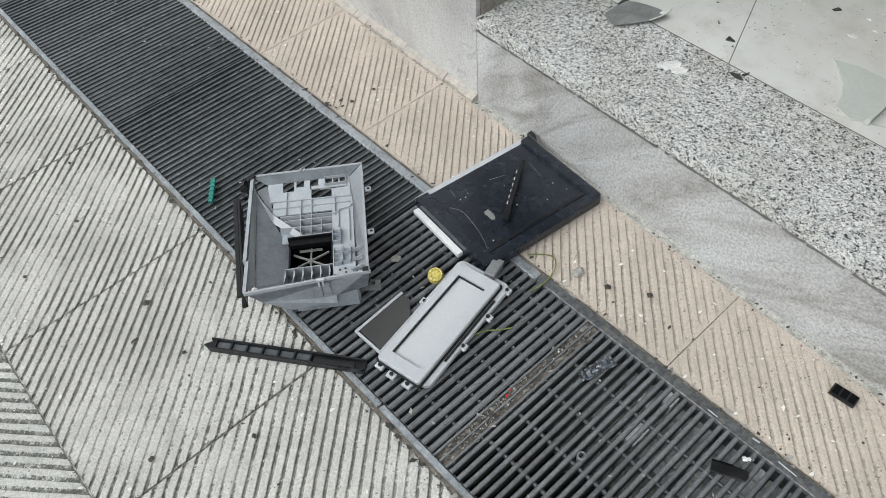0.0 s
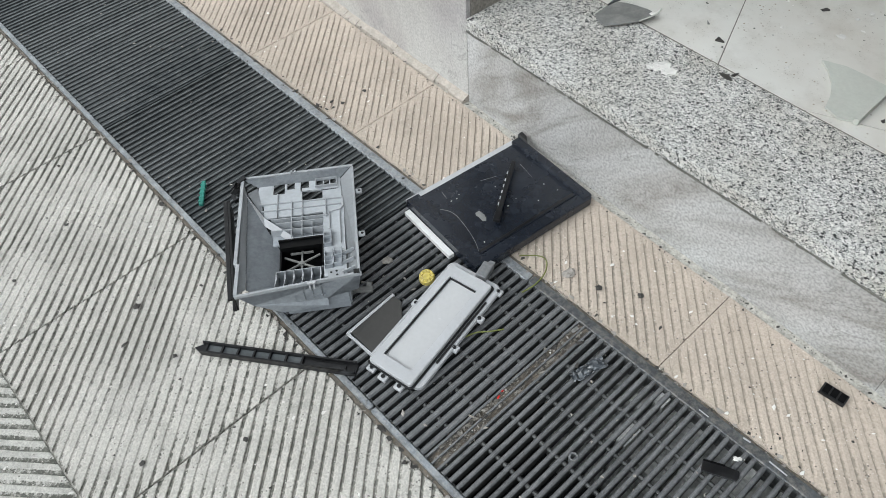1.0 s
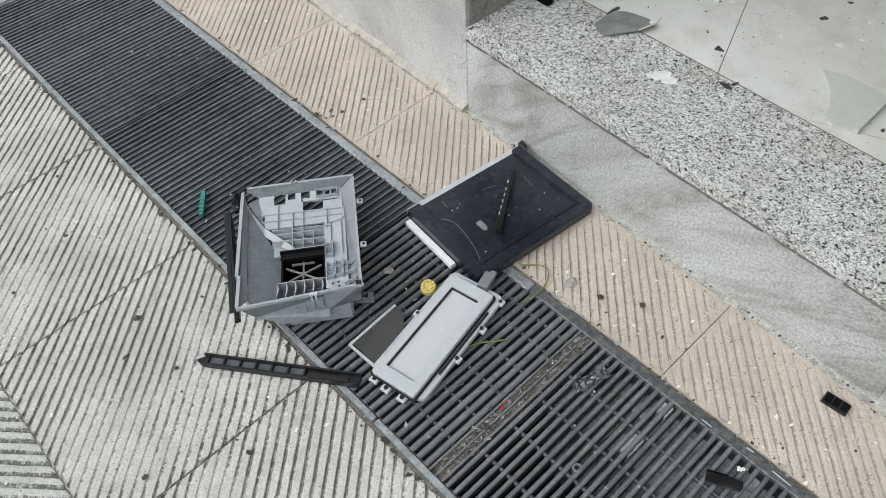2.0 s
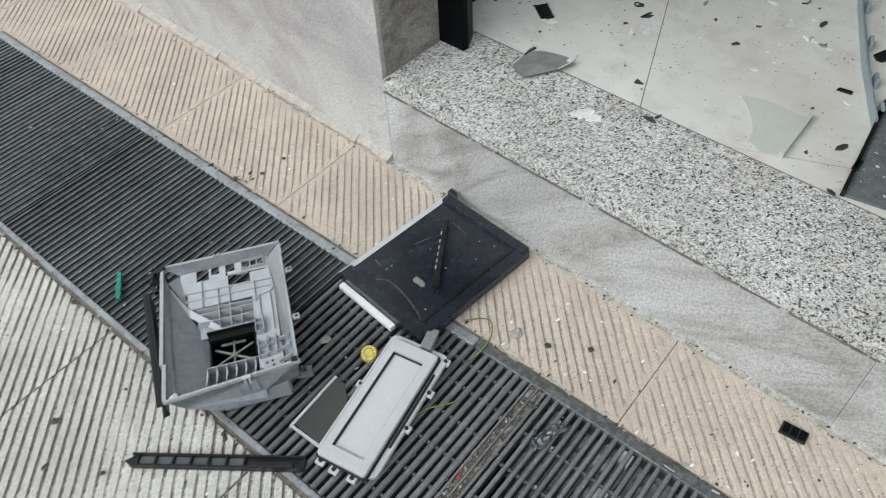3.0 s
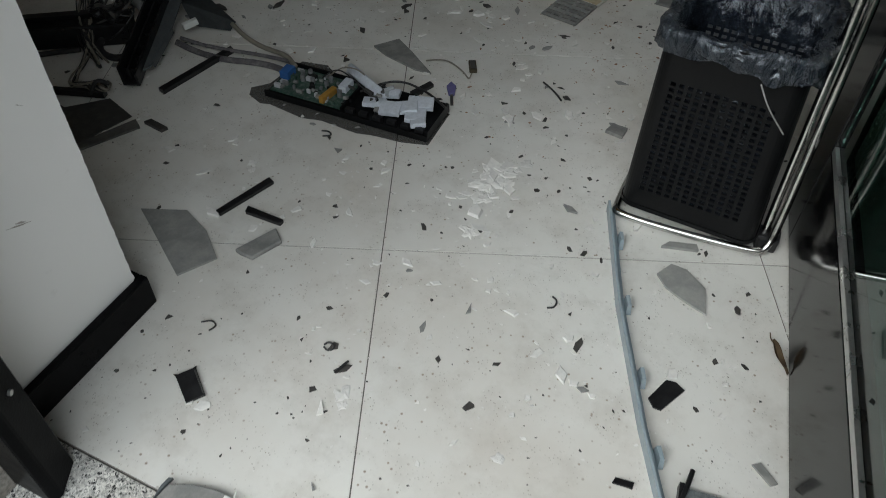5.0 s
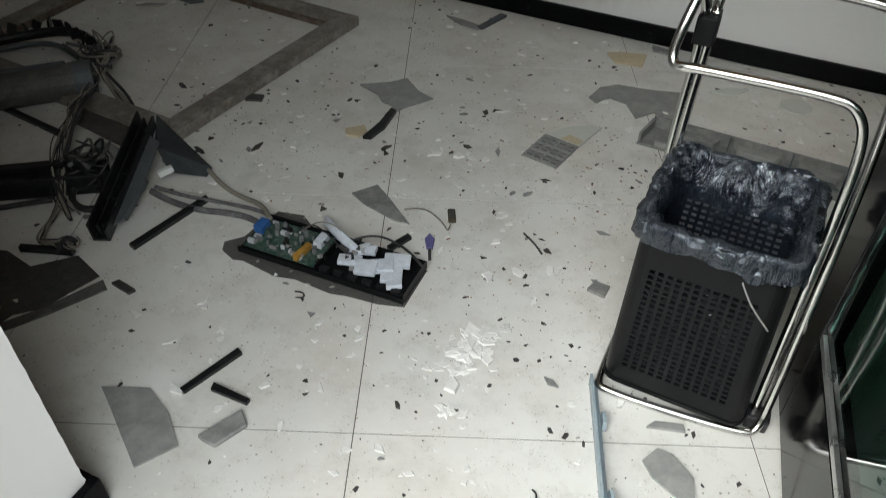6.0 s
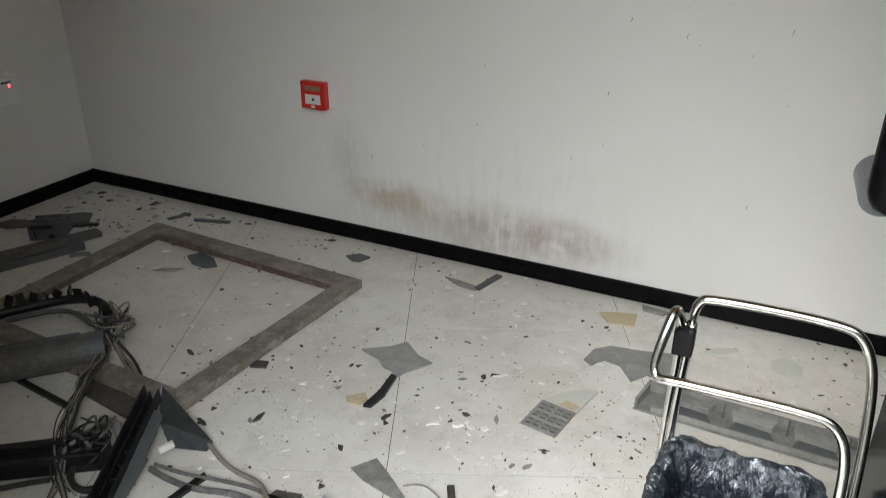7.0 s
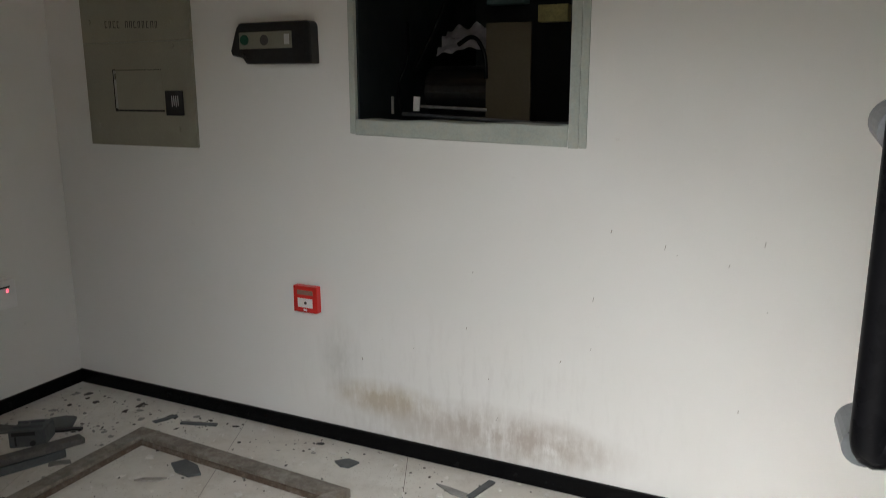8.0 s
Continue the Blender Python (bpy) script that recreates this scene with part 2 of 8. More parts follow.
def make_ribbed(name, col, dirt, amount, mould=0.0, patch=0.2):
    """Concrete paving tile: dirt caked into its grooves in patches, mould, pits and pale chips that differ from tile to tile."""
    m, nt, b = nodes_of(name)
    info = nt.nodes.new("ShaderNodeObjectInfo")
    co = nt.nodes.new("ShaderNodeTexCoord")
    co.name = "coords"
    add = nt.nodes.new("ShaderNodeVectorMath")
    nt.links.new(co.outputs["Object"], add.inputs[0])
    nt.links.new(info.outputs["Location"], add.inputs[1])
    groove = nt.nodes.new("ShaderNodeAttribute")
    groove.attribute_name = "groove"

    def cloud(scale, detail, rough=0.65):
        t = tex(nt, "ShaderNodeTexNoise", scale, Detail=detail, Roughness=rough)
        nt.links.new(add.outputs[0], t.inputs["Vector"])
        return t.outputs[0]

    def maths(kind, p, q):
        f = nt.nodes.new("ShaderNodeMath")
        f.operation = kind
        for sock, v in zip(f.inputs, (p, q)):
            if isinstance(v, float):
                sock.default_value = v
            else:
                nt.links.new(v, sock)
        return f.outputs[0]

    fine, big = cloud(300.0, 5.0, 0.7), cloud(5.0, 7.0)
    hi, lo = tuple(min(1, v * 1.10) for v in col), tuple(v * 0.80 for v in col)
    c = ramp(nt, big, [(0.3, lo), (0.65, hi)]).outputs[0]
    c = mixc(nt, ramp(nt, fine, [(0.40, grey(0.45)), (0.60, grey(0.0))]).outputs[0], c, dirt)
    c = mixc(nt, ramp(nt, cloud(22.0, 9.0, 0.75), [(0.50, grey(0.0)), (0.72, grey(0.45))]).outputs[0], c, dirt)
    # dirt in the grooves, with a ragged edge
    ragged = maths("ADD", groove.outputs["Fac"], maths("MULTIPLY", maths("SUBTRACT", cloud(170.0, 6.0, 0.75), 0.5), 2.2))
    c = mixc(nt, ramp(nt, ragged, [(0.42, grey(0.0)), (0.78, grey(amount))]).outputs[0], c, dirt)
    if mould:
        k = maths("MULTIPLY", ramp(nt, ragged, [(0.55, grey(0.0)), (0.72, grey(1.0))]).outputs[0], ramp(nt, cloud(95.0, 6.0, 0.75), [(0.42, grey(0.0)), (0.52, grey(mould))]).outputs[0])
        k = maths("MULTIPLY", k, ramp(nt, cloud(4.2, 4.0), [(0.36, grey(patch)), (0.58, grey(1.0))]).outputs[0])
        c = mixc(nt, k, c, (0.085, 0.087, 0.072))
    for scale, col2, lim in ((120.0, (0.10, 0.09, 0.08), 0.20), (170.0, (0.80, 0.78, 0.74), 0.14)):
        v = tex(nt, "ShaderNodeTexVoronoi", scale)
        nt.links.new(add.outputs[0], v.inputs["Vector"])
        f = maths("MULTIPLY", ramp(nt, v.outputs["Distance"], [(lim * 0.6, grey(0.85)), (lim, grey(0.0))]).outputs[0], ramp(nt, cloud(30.0, 3.0, 0.5), [(0.50, grey(0.0)), (0.56, grey(1.0))]).outputs[0])
        c = mixc(nt, f, c, col2)
    nt.links.new(c, b.inputs["Base Color"])
    b.inputs["Roughness"].default_value = 0.85
    bump(nt, b, fine, 0.7, 0.0014)
    return m


def make_iron(name, col, worn, amount, gloss=0.42):
    """Drain iron: rubbed patches and dust that run on from bar to bar."""
    m, nt, b = nodes_of(name)
    where = nt.nodes.new("ShaderNodeNewGeometry")

    def cloud(scale, detail, stops):
        t = nt.nodes.new("ShaderNodeTexNoise")
        t.inputs["Scale"].default_value, t.inputs["Detail"].default_value, t.inputs["Roughness"].default_value = scale, detail, 0.65
        nt.links.new(where.outputs["Position"], t.inputs["Vector"])
        return ramp(nt, t.outputs[0], stops).outputs[0], t

    broad, _ = cloud(3.2, 5.0, [(0.36, grey(0.0)), (0.66, grey(amount))])
    spots, _ = cloud(46.0, 6.0, [(0.40, grey(0.0)), (0.68, grey(amount * 0.9))])
    grain, fine = cloud(230.0, 4.0, [(0.35, grey(0.72)), (0.65, grey(1.0))])
    c = mixc(nt, broad, col, worn)
    c = mixc(nt, spots, c, worn)
    c = mixc(nt, 1.0, c, grain, "MULTIPLY")
    info = nt.nodes.new("ShaderNodeObjectInfo")
    c = mixc(nt, 1.0, c, ramp(nt, info.outputs["Random"], [(0.0, grey(0.72)), (1.0, grey(1.0))]).outputs[0], "MULTIPLY")
    nt.links.new(c, b.inputs["Base Color"])
    b.inputs["Roughness"].default_value, b.inputs["Metallic"].default_value = gloss, 0.3
    bump(nt, b, fine.outputs[0], 0.4, 0.0008)
    return m


def make_glass(name, tint, rough=0.0):
    m, nt, b = nodes_of(name)
    b.inputs["Base Color"].default_value = (*tint, 1)
    b.inputs["Transmission Weight"].default_value = 1.0
    b.inputs["Roughness"].default_value = rough
    b.inputs["IOR"].default_value = 1.5
    return m


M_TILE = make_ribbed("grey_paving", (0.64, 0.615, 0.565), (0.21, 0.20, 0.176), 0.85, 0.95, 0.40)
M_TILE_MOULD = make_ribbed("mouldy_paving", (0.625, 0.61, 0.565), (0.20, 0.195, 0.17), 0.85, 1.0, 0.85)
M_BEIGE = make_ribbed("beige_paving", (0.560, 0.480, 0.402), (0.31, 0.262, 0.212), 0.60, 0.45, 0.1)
M_CONCRETE = plain("concrete", (0.36, 0.34, 0.30), 0.9, scale=5, grain=120, bump_s=0.5)
M_BED = plain("mortar_bed", (0.40, 0.385, 0.345), 0.9, var=0.6, scale=70, grain=260, bump_s=0.8, dust=0.5, dust_col=(0.42, 0.40, 0.36))
M_FILLET = plain("beige_mortar", (0.43, 0.385, 0.335), 0.9, var=0.3, scale=40, grain=220, bump_s=0.7, dust=0.5, dust_col=(0.36, 0.34, 0.30))
M_DARK_GROUND = plain("low_bounce_ground", (0.07, 0.069, 0.067), 0.9, scale=5, grain=150, bump_s=0.8, dust=0.3, dust_col=(0.15, 0.145, 0.135))
M_MORTAR = plain("mortar", (0.125, 0.112, 0.095), 0.9, scale=60, grain=260, bump_s=0.9, var=0.6, dust=0.5, dust_col=(0.30, 0.225, 0.145))
M_JOINT = plain("joint_dirt", (0.15, 0.145, 0.13), 0.9, scale=40, grain=260, bump_s=0.7, var=0.5, dust=0.5, dust_col=(0.30, 0.28, 0.25))
M_CURB_NEAR = plain("blue_steel_angle", (0.30, 0.32, 0.34), 0.4, 0.4, var=0.5, scale=40, grain=220, bump_s=0.4, dust=0.6, dust_col=(0.52, 0.50, 0.46))
M_CURB = plain("worn_steel_angle", (0.095, 0.100, 0.106), 0.5, 0.4, var=0.5, scale=34, grain=200, bump_s=0.5, dust=0.7, dust_col=(0.34, 0.32, 0.28))
# bar tops: wear, plus the light they catch put into a paler colour
M_SLAT_WORN_LIT = make_iron("bar_top_worn_lit", (0.15, 0.156, 0.161), (0.31, 0.315, 0.32), 0.75)
M_GUM = plain("trodden_gum", (0.34, 0.315, 0.285), 0.8, var=0.3, scale=60)
M_STEEL = plain("galvanised_steel", (0.30, 0.31, 0.32), 0.5, 0.6, var=0.35, scale=30, dust=0.6, dust_col=(0.30, 0.27, 0.23))
M_SLAT = make_iron("dark_cast_iron", (0.050, 0.055, 0.058), (0.16, 0.158, 0.15), 0.5, 0.5)
M_SLAT_EDGE = make_iron("worn_iron", (0.135, 0.147, 0.152), (0.285, 0.297, 0.30), 0.7)
M_SILT = make_iron("packed_black_silt", (0.066, 0.075, 0.079), (0.15, 0.158, 0.160), 0.7, 0.8)
M_GRIT = plain("gritty_sediment", (0.13, 0.118, 0.10), 0.95, var=0.6, scale=60, grain=400, bump_s=1.0, dust=0.6)
M_PIT = plain("near_black_pit", (0.012, 0.012, 0.012), 0.8, var=0.5)
M_MARBLE = make_marble("white_marble", (0.632, 0.625, 0.602), (0.545, 0.526, 0.520), (0.42, 0.40, 0.398), 0.5, 2.6, (1.0, 1, 1.0), 30, 0.75)
M_MARBLE_STEP = make_marble("riser_marble", (0.63, 0.63, 0.62), (0.55, 0.545, 0.53), (0.37, 0.35, 0.325), 0.5, 4.6, (0.45, 1, 1.9), 38, 1.0)
M_TRAV = make_marble("pitted_travertine", (0.40, 0.375, 0.335), (0.33, 0.305, 0.27), (0.17, 0.15, 0.13), 0.65, 9.0, (1, 0.9, 1.5), 20, 1.0)
M_GRANITE = make_granite()
M_FLOOR = make_floor()
M_GROUT = plain("dark_grout", (0.17, 0.155, 0.14), 0.9, scale=40)
M_WALL = make_plaster("white_wall_paint", False)
# the ceiling is out of view; its orange tints the light on the walls
M_CEILING = plain("warm_bounce_ceiling", (0.50, 0.268, 0.070), 0.8, var=0.1, scale=3)
M_WALL_STAIN = make_plaster("scuffed_wall_paint", True)
M_BLACK = plain("black_powder_coat", (0.004, 0.004, 0.0045), 0.24, var=0.3, scale=20, bump_s=0.04, spec=0.08)
M_DOOR = plain("glossy_black_door_coat", (0.003, 0.003, 0.0033), 0.12, var=0.3, scale=20, bump_s=0.02, spec=0.30)
M_SATIN = plain("satin_grey_metal", (0.17, 0.18, 0.19), 0.35, 0.6, var=0.15)
M_HANDLE = plain("handle_coating", (0.003, 0.003, 0.0035), 0.3, var=0.2, bump_s=0.03, spec=0.06)
M_BLACK_MATT = plain("matt_black_plastic", (0.009, 0.009, 0.0098), 0.36, var=0.4, scale=20, spec=0.4, dust=0.06, dust_col=(0.2, 0.2, 0.2))
M_POST = plain("black_post_coat", (0.0045, 0.0047, 0.0052), 0.34, var=0.35, scale=24, grain=260, spec=0.04)
M_NAVY = plain("blue_black_plastic", (0.010, 0.013, 0.020), 0.27, var=0.35, scale=16, grain=260, spec=0.5, dust=0.10, dust_col=(0.16, 0.18, 0.21))
M_GREYP = plain("grey_abs_plastic", (0.37, 0.385, 0.40), 0.45, var=0.12, scale=8, dust=0.3, dust_col=(0.25, 0.25, 0.25))
M_PLATEL = plain("pale_blue_grey_plastic", (0.43, 0.45, 0.47), 0.45, var=0.12, scale=12, dust=0.35, dust_col=(0.25, 0.26, 0.27))
# darker copy of the housing grey: smudges, and shade painted into inner walls
M_GREYD = plain("smudged_shaded_grey_plastic", (0.32, 0.342, 0.365), 0.45, var=0.2, scale=12, dust=0.6, dust_col=(0.15, 0.16, 0.17))
M_LIGHTP = plain("light_grey_plastic", (0.49, 0.497, 0.51), 0.4, var=0.08, scale=9, dust=0.2, dust_col=(0.35, 0.34, 0.32))
M_LCD = plain("blank_lcd_panel", (0.52, 0.522, 0.525), 0.25, var=0.05, scale=6, bump_s=0.02)
M_DGREY = plain("dark_grey_film", (0.055, 0.053, 0.050), 0.35, var=0.15)
M_WHITE = plain("white_plastic", (0.75, 0.75, 0.73), 0.4, var=0.08, dust=0.2)
M_BASKET = plain("black_basket_plastic", (0.0052, 0.0054, 0.0058), 0.42, var=0.3, spec=0.15)
M_CHROME = plain("chrome", (0.60, 0.59, 0.565), 0.16, 1.0, var=0.12, scale=30, bump_s=0.02, dust=0.12)
M_ALU = plain("brushed_steel", (0.36, 0.352, 0.285), 0.42, 0.85, var=0.12, scale=6, grain=300, bump_s=0.15)
M_BEAD = plain("aluminium_bead", (0.50, 0.50, 0.49), 0.3, 0.9, var=0.15)
M_SHARD = plain("grey_plastic_shard", (0.26, 0.26, 0.25), 0.5, var=0.15, scale=12, dust=0.45, dust_col=(0.45, 0.43, 0.39), per_object=0.35)
M_PALE = plain("pale_grey_shard", (0.52, 0.53, 0.48), 0.45, var=0.1, scale=8, dust=0.3)
M_BLUEGREY = plain("blue_grey_strip", (0.27, 0.33, 0.36), 0.4, var=0.15, dust=0.25)
M_PLATE = plain("dark_grey_cover", (0.075, 0.084, 0.088), 0.5, var=0.2, scale=20, grain=300, bump_s=0.3, dust=0.2, dust_col=(0.25, 0.25, 0.25))
M_MUSTARD = plain("mustard_module", (0.42, 0.37, 0.15), 0.6, var=0.25, scale=40)
M_COVER = plain("grey_textured_cover", (0.115, 0.130, 0.132), 0.55, var=0.3, scale=40, grain=320, bump_s=0.5, dust=0.45, dust_col=(0.36, 0.37, 0.36))
M_WOOD = plain("brown_wood", (0.165, 0.142, 0.118), 0.6, var=0.4, scale=9, grain=90, dust=0.9, dust_col=(0.34, 0.335, 0.30))
M_WOOD_D = plain("brown_wood_edge", (0.095, 0.064, 0.043), 0.6, var=0.4, scale=14, dust=0.3)
M_PCB = plain("green_circuit_board", (0.020, 0.055, 0.040), 0.4, var=0.4, scale=60, grain=300, bump_s=0.5, dust=0.3)
M_RED = plain("red_plastic", (0.62, 0.025, 0.02), 0.35, var=0.08)
M_BLUE = plain("blue_connector", (0.03, 0.10, 0.28), 0.4)
M_YELLOW = plain("yellow_plastic", (0.62, 0.50, 0.10), 0.5, var=0.25, dust=0.5, scale=80)
M_AMBER = plain("amber_tape", (0.32, 0.17, 0.03), 0.4)
M_TEAL = plain("teal_plastic", (0.035, 0.21, 0.17), 0.4)
M_BROWN = plain("brown_cardboard", (0.055, 0.044, 0.024), 0.7, var=0.15, scale=5)
M_CABLE = plain("black_cable", (0.02, 0.02, 0.021), 0.5, dust=0.3, dust_col=(0.16, 0.15, 0.13))
M_CABLE_G = plain("grey_cable", (0.21, 0.19, 0.155), 0.6, dust=0.4, dust_col=(0.36, 0.325, 0.27))
M_RIBBON = plain("ribbon_cable", (0.085, 0.078, 0.082), 0.6, var=0.3, scale=30, dust=0.3)
M_PLANK = plain("charred_plank", (0.060, 0.054, 0.048), 0.7, var=0.4, scale=16, dust=0.4, dust_col=(0.15, 0.13, 0.11))
M_HOUSING = plain("dusty_dark_housing", (0.075, 0.073, 0.069), 0.6, var=0.3, scale=14, dust=0.5, dust_col=(0.22, 0.205, 0.18))
M_SHEET_SHADED = plain("shade_darkened_plastic", (0.045, 0.044, 0.041), 0.5, var=0.35, scale=18, dust=0.35, dust_col=(0.17, 0.16, 0.14))
M_FILM = plain("dark_half_clear", (0.085, 0.082, 0.076), 0.5, var=0.4, scale=22)
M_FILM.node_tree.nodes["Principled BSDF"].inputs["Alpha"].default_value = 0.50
M_RUST = plain("rust_dust", (0.26, 0.15, 0.09), 0.9, var=0.4)
M_COOLWHITE = plain("cool_white_plastic", (0.58, 0.61, 0.66), 0.45, var=0.12, scale=40, dust=0.3, dust_col=(0.3, 0.3, 0.3))
M_CABLE_Y = plain("yellow_green_wire", (0.17, 0.19, 0.05), 0.5)
M_PLASTER = plain("white_plaster_chip", (0.78, 0.76, 0.72), 0.9, var=0.12, per_object=0.2)
M_CRUMB = plain("dark_crumb", (0.06, 0.055, 0.05), 0.7, var=0.5, per_object=0.3)
M_PURPLE = plain("purple_plastic", (0.12, 0.11, 0.26), 0.5)
M_TAN = plain("tan_card", (0.50, 0.42, 0.28), 0.7, var=0.2)
M_LEAF = plain("dry_leaf", (0.13, 0.09, 0.05), 0.7, var=0.4, scale=60)
M_PAPER = plain("crumpled_paper", (0.26, 0.25, 0.28), 0.8, var=0.15)
M_GLASS = make_glass("green_glass", (0.13, 0.28, 0.235))
M_DUSTGLASS = plain("dusty_window_glass", (0.30, 0.34, 0.33), 0.3, dust=0.3)
M_PALEFRAME = plain("chipped_pale_paint", (0.42, 0.46, 0.43), 0.6, var=0.15, dust=0.6, dust_col=(0.5, 0.48, 0.38))
M_LED = plain("dark_lens", (0.02, 0.1, 0.06), 0.2)


def make_liner():
    m, nt, b = nodes_of("bin_liner_film")
    co = nt.nodes.new("ShaderNodeTexCoord")
    mp = nt.nodes.new("ShaderNodeMapping")
    mp.inputs["Scale"].default_value = (1.0, 1.0, 0.32)
    nt.links.new(co.outputs["Object"], mp.inputs["Vector"])
    n = nt.nodes.new("ShaderNodeTexNoise")
    n.inputs["Scale"].default_value, n.inputs["Detail"].default_value, n.inputs["Distortion"].default_value = 26.0, 5.0, 2.4
    v = nt.nodes.new("ShaderNodeTexVoronoi")
    v.inputs["Scale"].default_value = 62.0
    for t in (n, v):
        nt.links.new(mp.outputs[0], t.inputs["Vector"])
    b.inputs["Base Color"].default_value = (0.014, 0.018, 0.026, 1)
    b.inputs["Specular Tint"].default_value = (0.86, 0.93, 1.0, 1)
    b.inputs["Roughness"].default_value = 0.20
    b.inputs["Specular IOR Level"].default_value = 0.9
    b.inputs["Coat Weight"].default_value = 0.25
    cling = nt.nodes.new("ShaderNodeAttribute")
    cling.attribute_name = "loose"
    nt.links.new(ramp(nt, cling.outputs["Fac"], [(0.0, grey(0.80)), (0.8, grey(0.95))]).outputs[0], b.inputs["Alpha"])
    b.inputs["Coat Roughness"].default_value = 0.14
    mx = mixc(nt, 0.12, n.outputs[0], v.outputs["Distance"])
    bump(nt, b, mx, 1.0, 0.022)
    nt.links.new(b.inputs["Normal"].links[0].from_socket, b.inputs["Coat Normal"])
    return m


M_LINER = make_liner()


# ---- mesh helpers ----
def add_box(bm, lo, hi, m=None, top=1.0):
    """A box from lo to hi; top: the size of its upper face against the lower one."""
    (x0, y0, z0), (x1, y1, z1) = lo, hi
    cx, cy = (x0 + x1) / 2, (y0 + y1) / 2
    vs = []
    for z, k in ((z0, 1.0), (z1, top)):
        for x, y in ((x0, y0), (x1, y0), (x1, y1), (x0, y1)):
            v = Vector((cx + (x - cx) * k, cy + (y - cy) * k, z))
            vs.append(bm.verts.new(m @ v if m else v))
    for q in ((3, 2, 1, 0), (4, 5, 6, 7), (0, 1, 5, 4), (1, 2, 6, 5), (2, 3, 7, 6), (3, 0, 4, 7)):
        bm.faces.new([vs[i] for i in q])
    return vs


def box(lo, hi, m=None, bev=0.0, top=1.0):
    bm = bmesh.new()
    add_box(bm, lo, hi, m, top)
    if bev:
        bmesh.ops.bevel(bm, geom=bm.edges[:], offset=bev, segments=2, affect="EDGES", profile=0.6)
    return bm


def prism(pts, z0, z1, bev=0.0):
    """A flat piece with the outline pts between two heights."""
    bm = bmesh.new()
    a = [bm.verts.new((x, y, z0)) for x, y in pts]
    b = [bm.verts.new((x, y, z1)) for x, y in pts]
    bm.faces.new(a[::-1])
    bm.faces.new(b)
    n = len(pts)
    for i in range(n):
        bm.faces.new((a[i], a[(i + 1) % n], b[(i + 1) % n], b[i]))
    bmesh.ops.recalc_face_normals(bm, faces=bm.faces[:])
    if bev:
        bmesh.ops.bevel(bm, geom=bm.edges[:], offset=bev, segments=1, affect="EDGES")
    return bm


def add_cyl(bm, p, q, r, n=12, r2=None):
    p, q = Vector(p), Vector(q)
    d = q - p
    m = Matrix.Translation((p + q) / 2) @ d.to_track_quat("Z", "Y").to_matrix().to_4x4()
    bmesh.ops.create_cone(bm, cap_ends=True, segments=n, radius1=r, radius2=r if r2 is None else r2, depth=d.length, matrix=m)


def cyl(p, q, r, n=16, r2=None):
    bm = bmesh.new()
    add_cyl(bm, p, q, r, n, r2)
    return bm


def tube(pts, r, n=8, smooth=3, flat=1.0):
    """A round tube along a line whose corners are rounded off."""
    pts = [Vector(p) for p in pts]
    for _ in range(smooth):
        out = [pts[0]]
        for a, b in zip(pts, pts[1:]):
            out += [a.lerp(b, 0.25), a.lerp(b, 0.75)]
        pts = out + [pts[-1]]
    bm = bmesh.new()
    rings, side = [], None
    for i, p in enumerate(pts):
        d = (pts[min(i + 1, len(pts) - 1)] - pts[max(i - 1, 0)]).normalized()
        if side is None:
            side = d.orthogonal().normalized()
        side = (side - d * side.dot(d)).normalized()
        up = d.cross(side)
        rings.append([bm.verts.new(p + (side * math.cos(t) + up * math.sin(t) * flat) * r) for t in [2 * math.pi * k / n for k in range(n)]])
    for a, b in zip(rings, rings[1:]):
        for k in range(n):
            bm.faces.new((a[k], a[(k + 1) % n], b[(k + 1) % n], b[k]))
    bm.faces.new(rings[0][::-1])
    bm.faces.new(rings[-1])
    for f in bm.faces:
        f.smooth = True
    return bm


def to_mesh(name, bm, *mats):
    me = bpy.data.meshes.new(name)
    bm.normal_update()
    bm.to_mesh(me)
    bm.free()
    for m in mats:
        me.materials.append(m)
    return me


def part(name, bm, material, parent, label=""):
    ob = new(name, to_mesh(name, bm, *(material if isinstance(material, (list, tuple)) else [material])))
    ob.parent = parent
    return tagged(ob, label)


def thing(name, label, category, m=None, group="", kind=""):
    ob = new(name)
    ob.empty_display_size = 0.02
    if m is not None:
        ob.matrix_world = m
    return tagged(ob, label, category, group, kind)


def solid(name, bm, material, label, category, m=None, group="", kind=""):
    ob = new(name, to_mesh(name, bm, *(material if isinstance(material, (list, tuple)) else [material])))
    if m is not None:
        ob.matrix_world = m
    return tagged(ob, label, category, group, kind)


def structure(name, bm, material, label, category):
    return solid(name, bm, material, label, category, kind="structure")


def clip(poly, a, b):
    """The part of a convex outline to the left of the line from a to b."""
    out = []
    side = lambda p: (b[0] - a[0]) * (p[1] - a[1]) - (b[1] - a[1]) * (p[0] - a[0])
    for p, q in zip(poly, poly[1:] + poly[:1]):
        sp, sq = side(p), side(q)
        if sp >= 0:
            out.append(p)
        if (sp > 0) != (sq > 0) and abs(sp - sq) > 1e-12:
            k = sp / (sp - sq)
            out.append((p[0] + (q[0] - p[0]) * k, p[1] + (q[1] - p[1]) * k))
    return out


# ---- outside: the ground and the drain's pit ----
STREET = pose(0, -0.643, GROUND, 0, 0, 2.5)     # along the drain, across it towards the house
P0, P1 = -1.16, 2.6                             # the drain's ends, along
QN, QF = 0.0, 0.372                             # its near and far edge, across

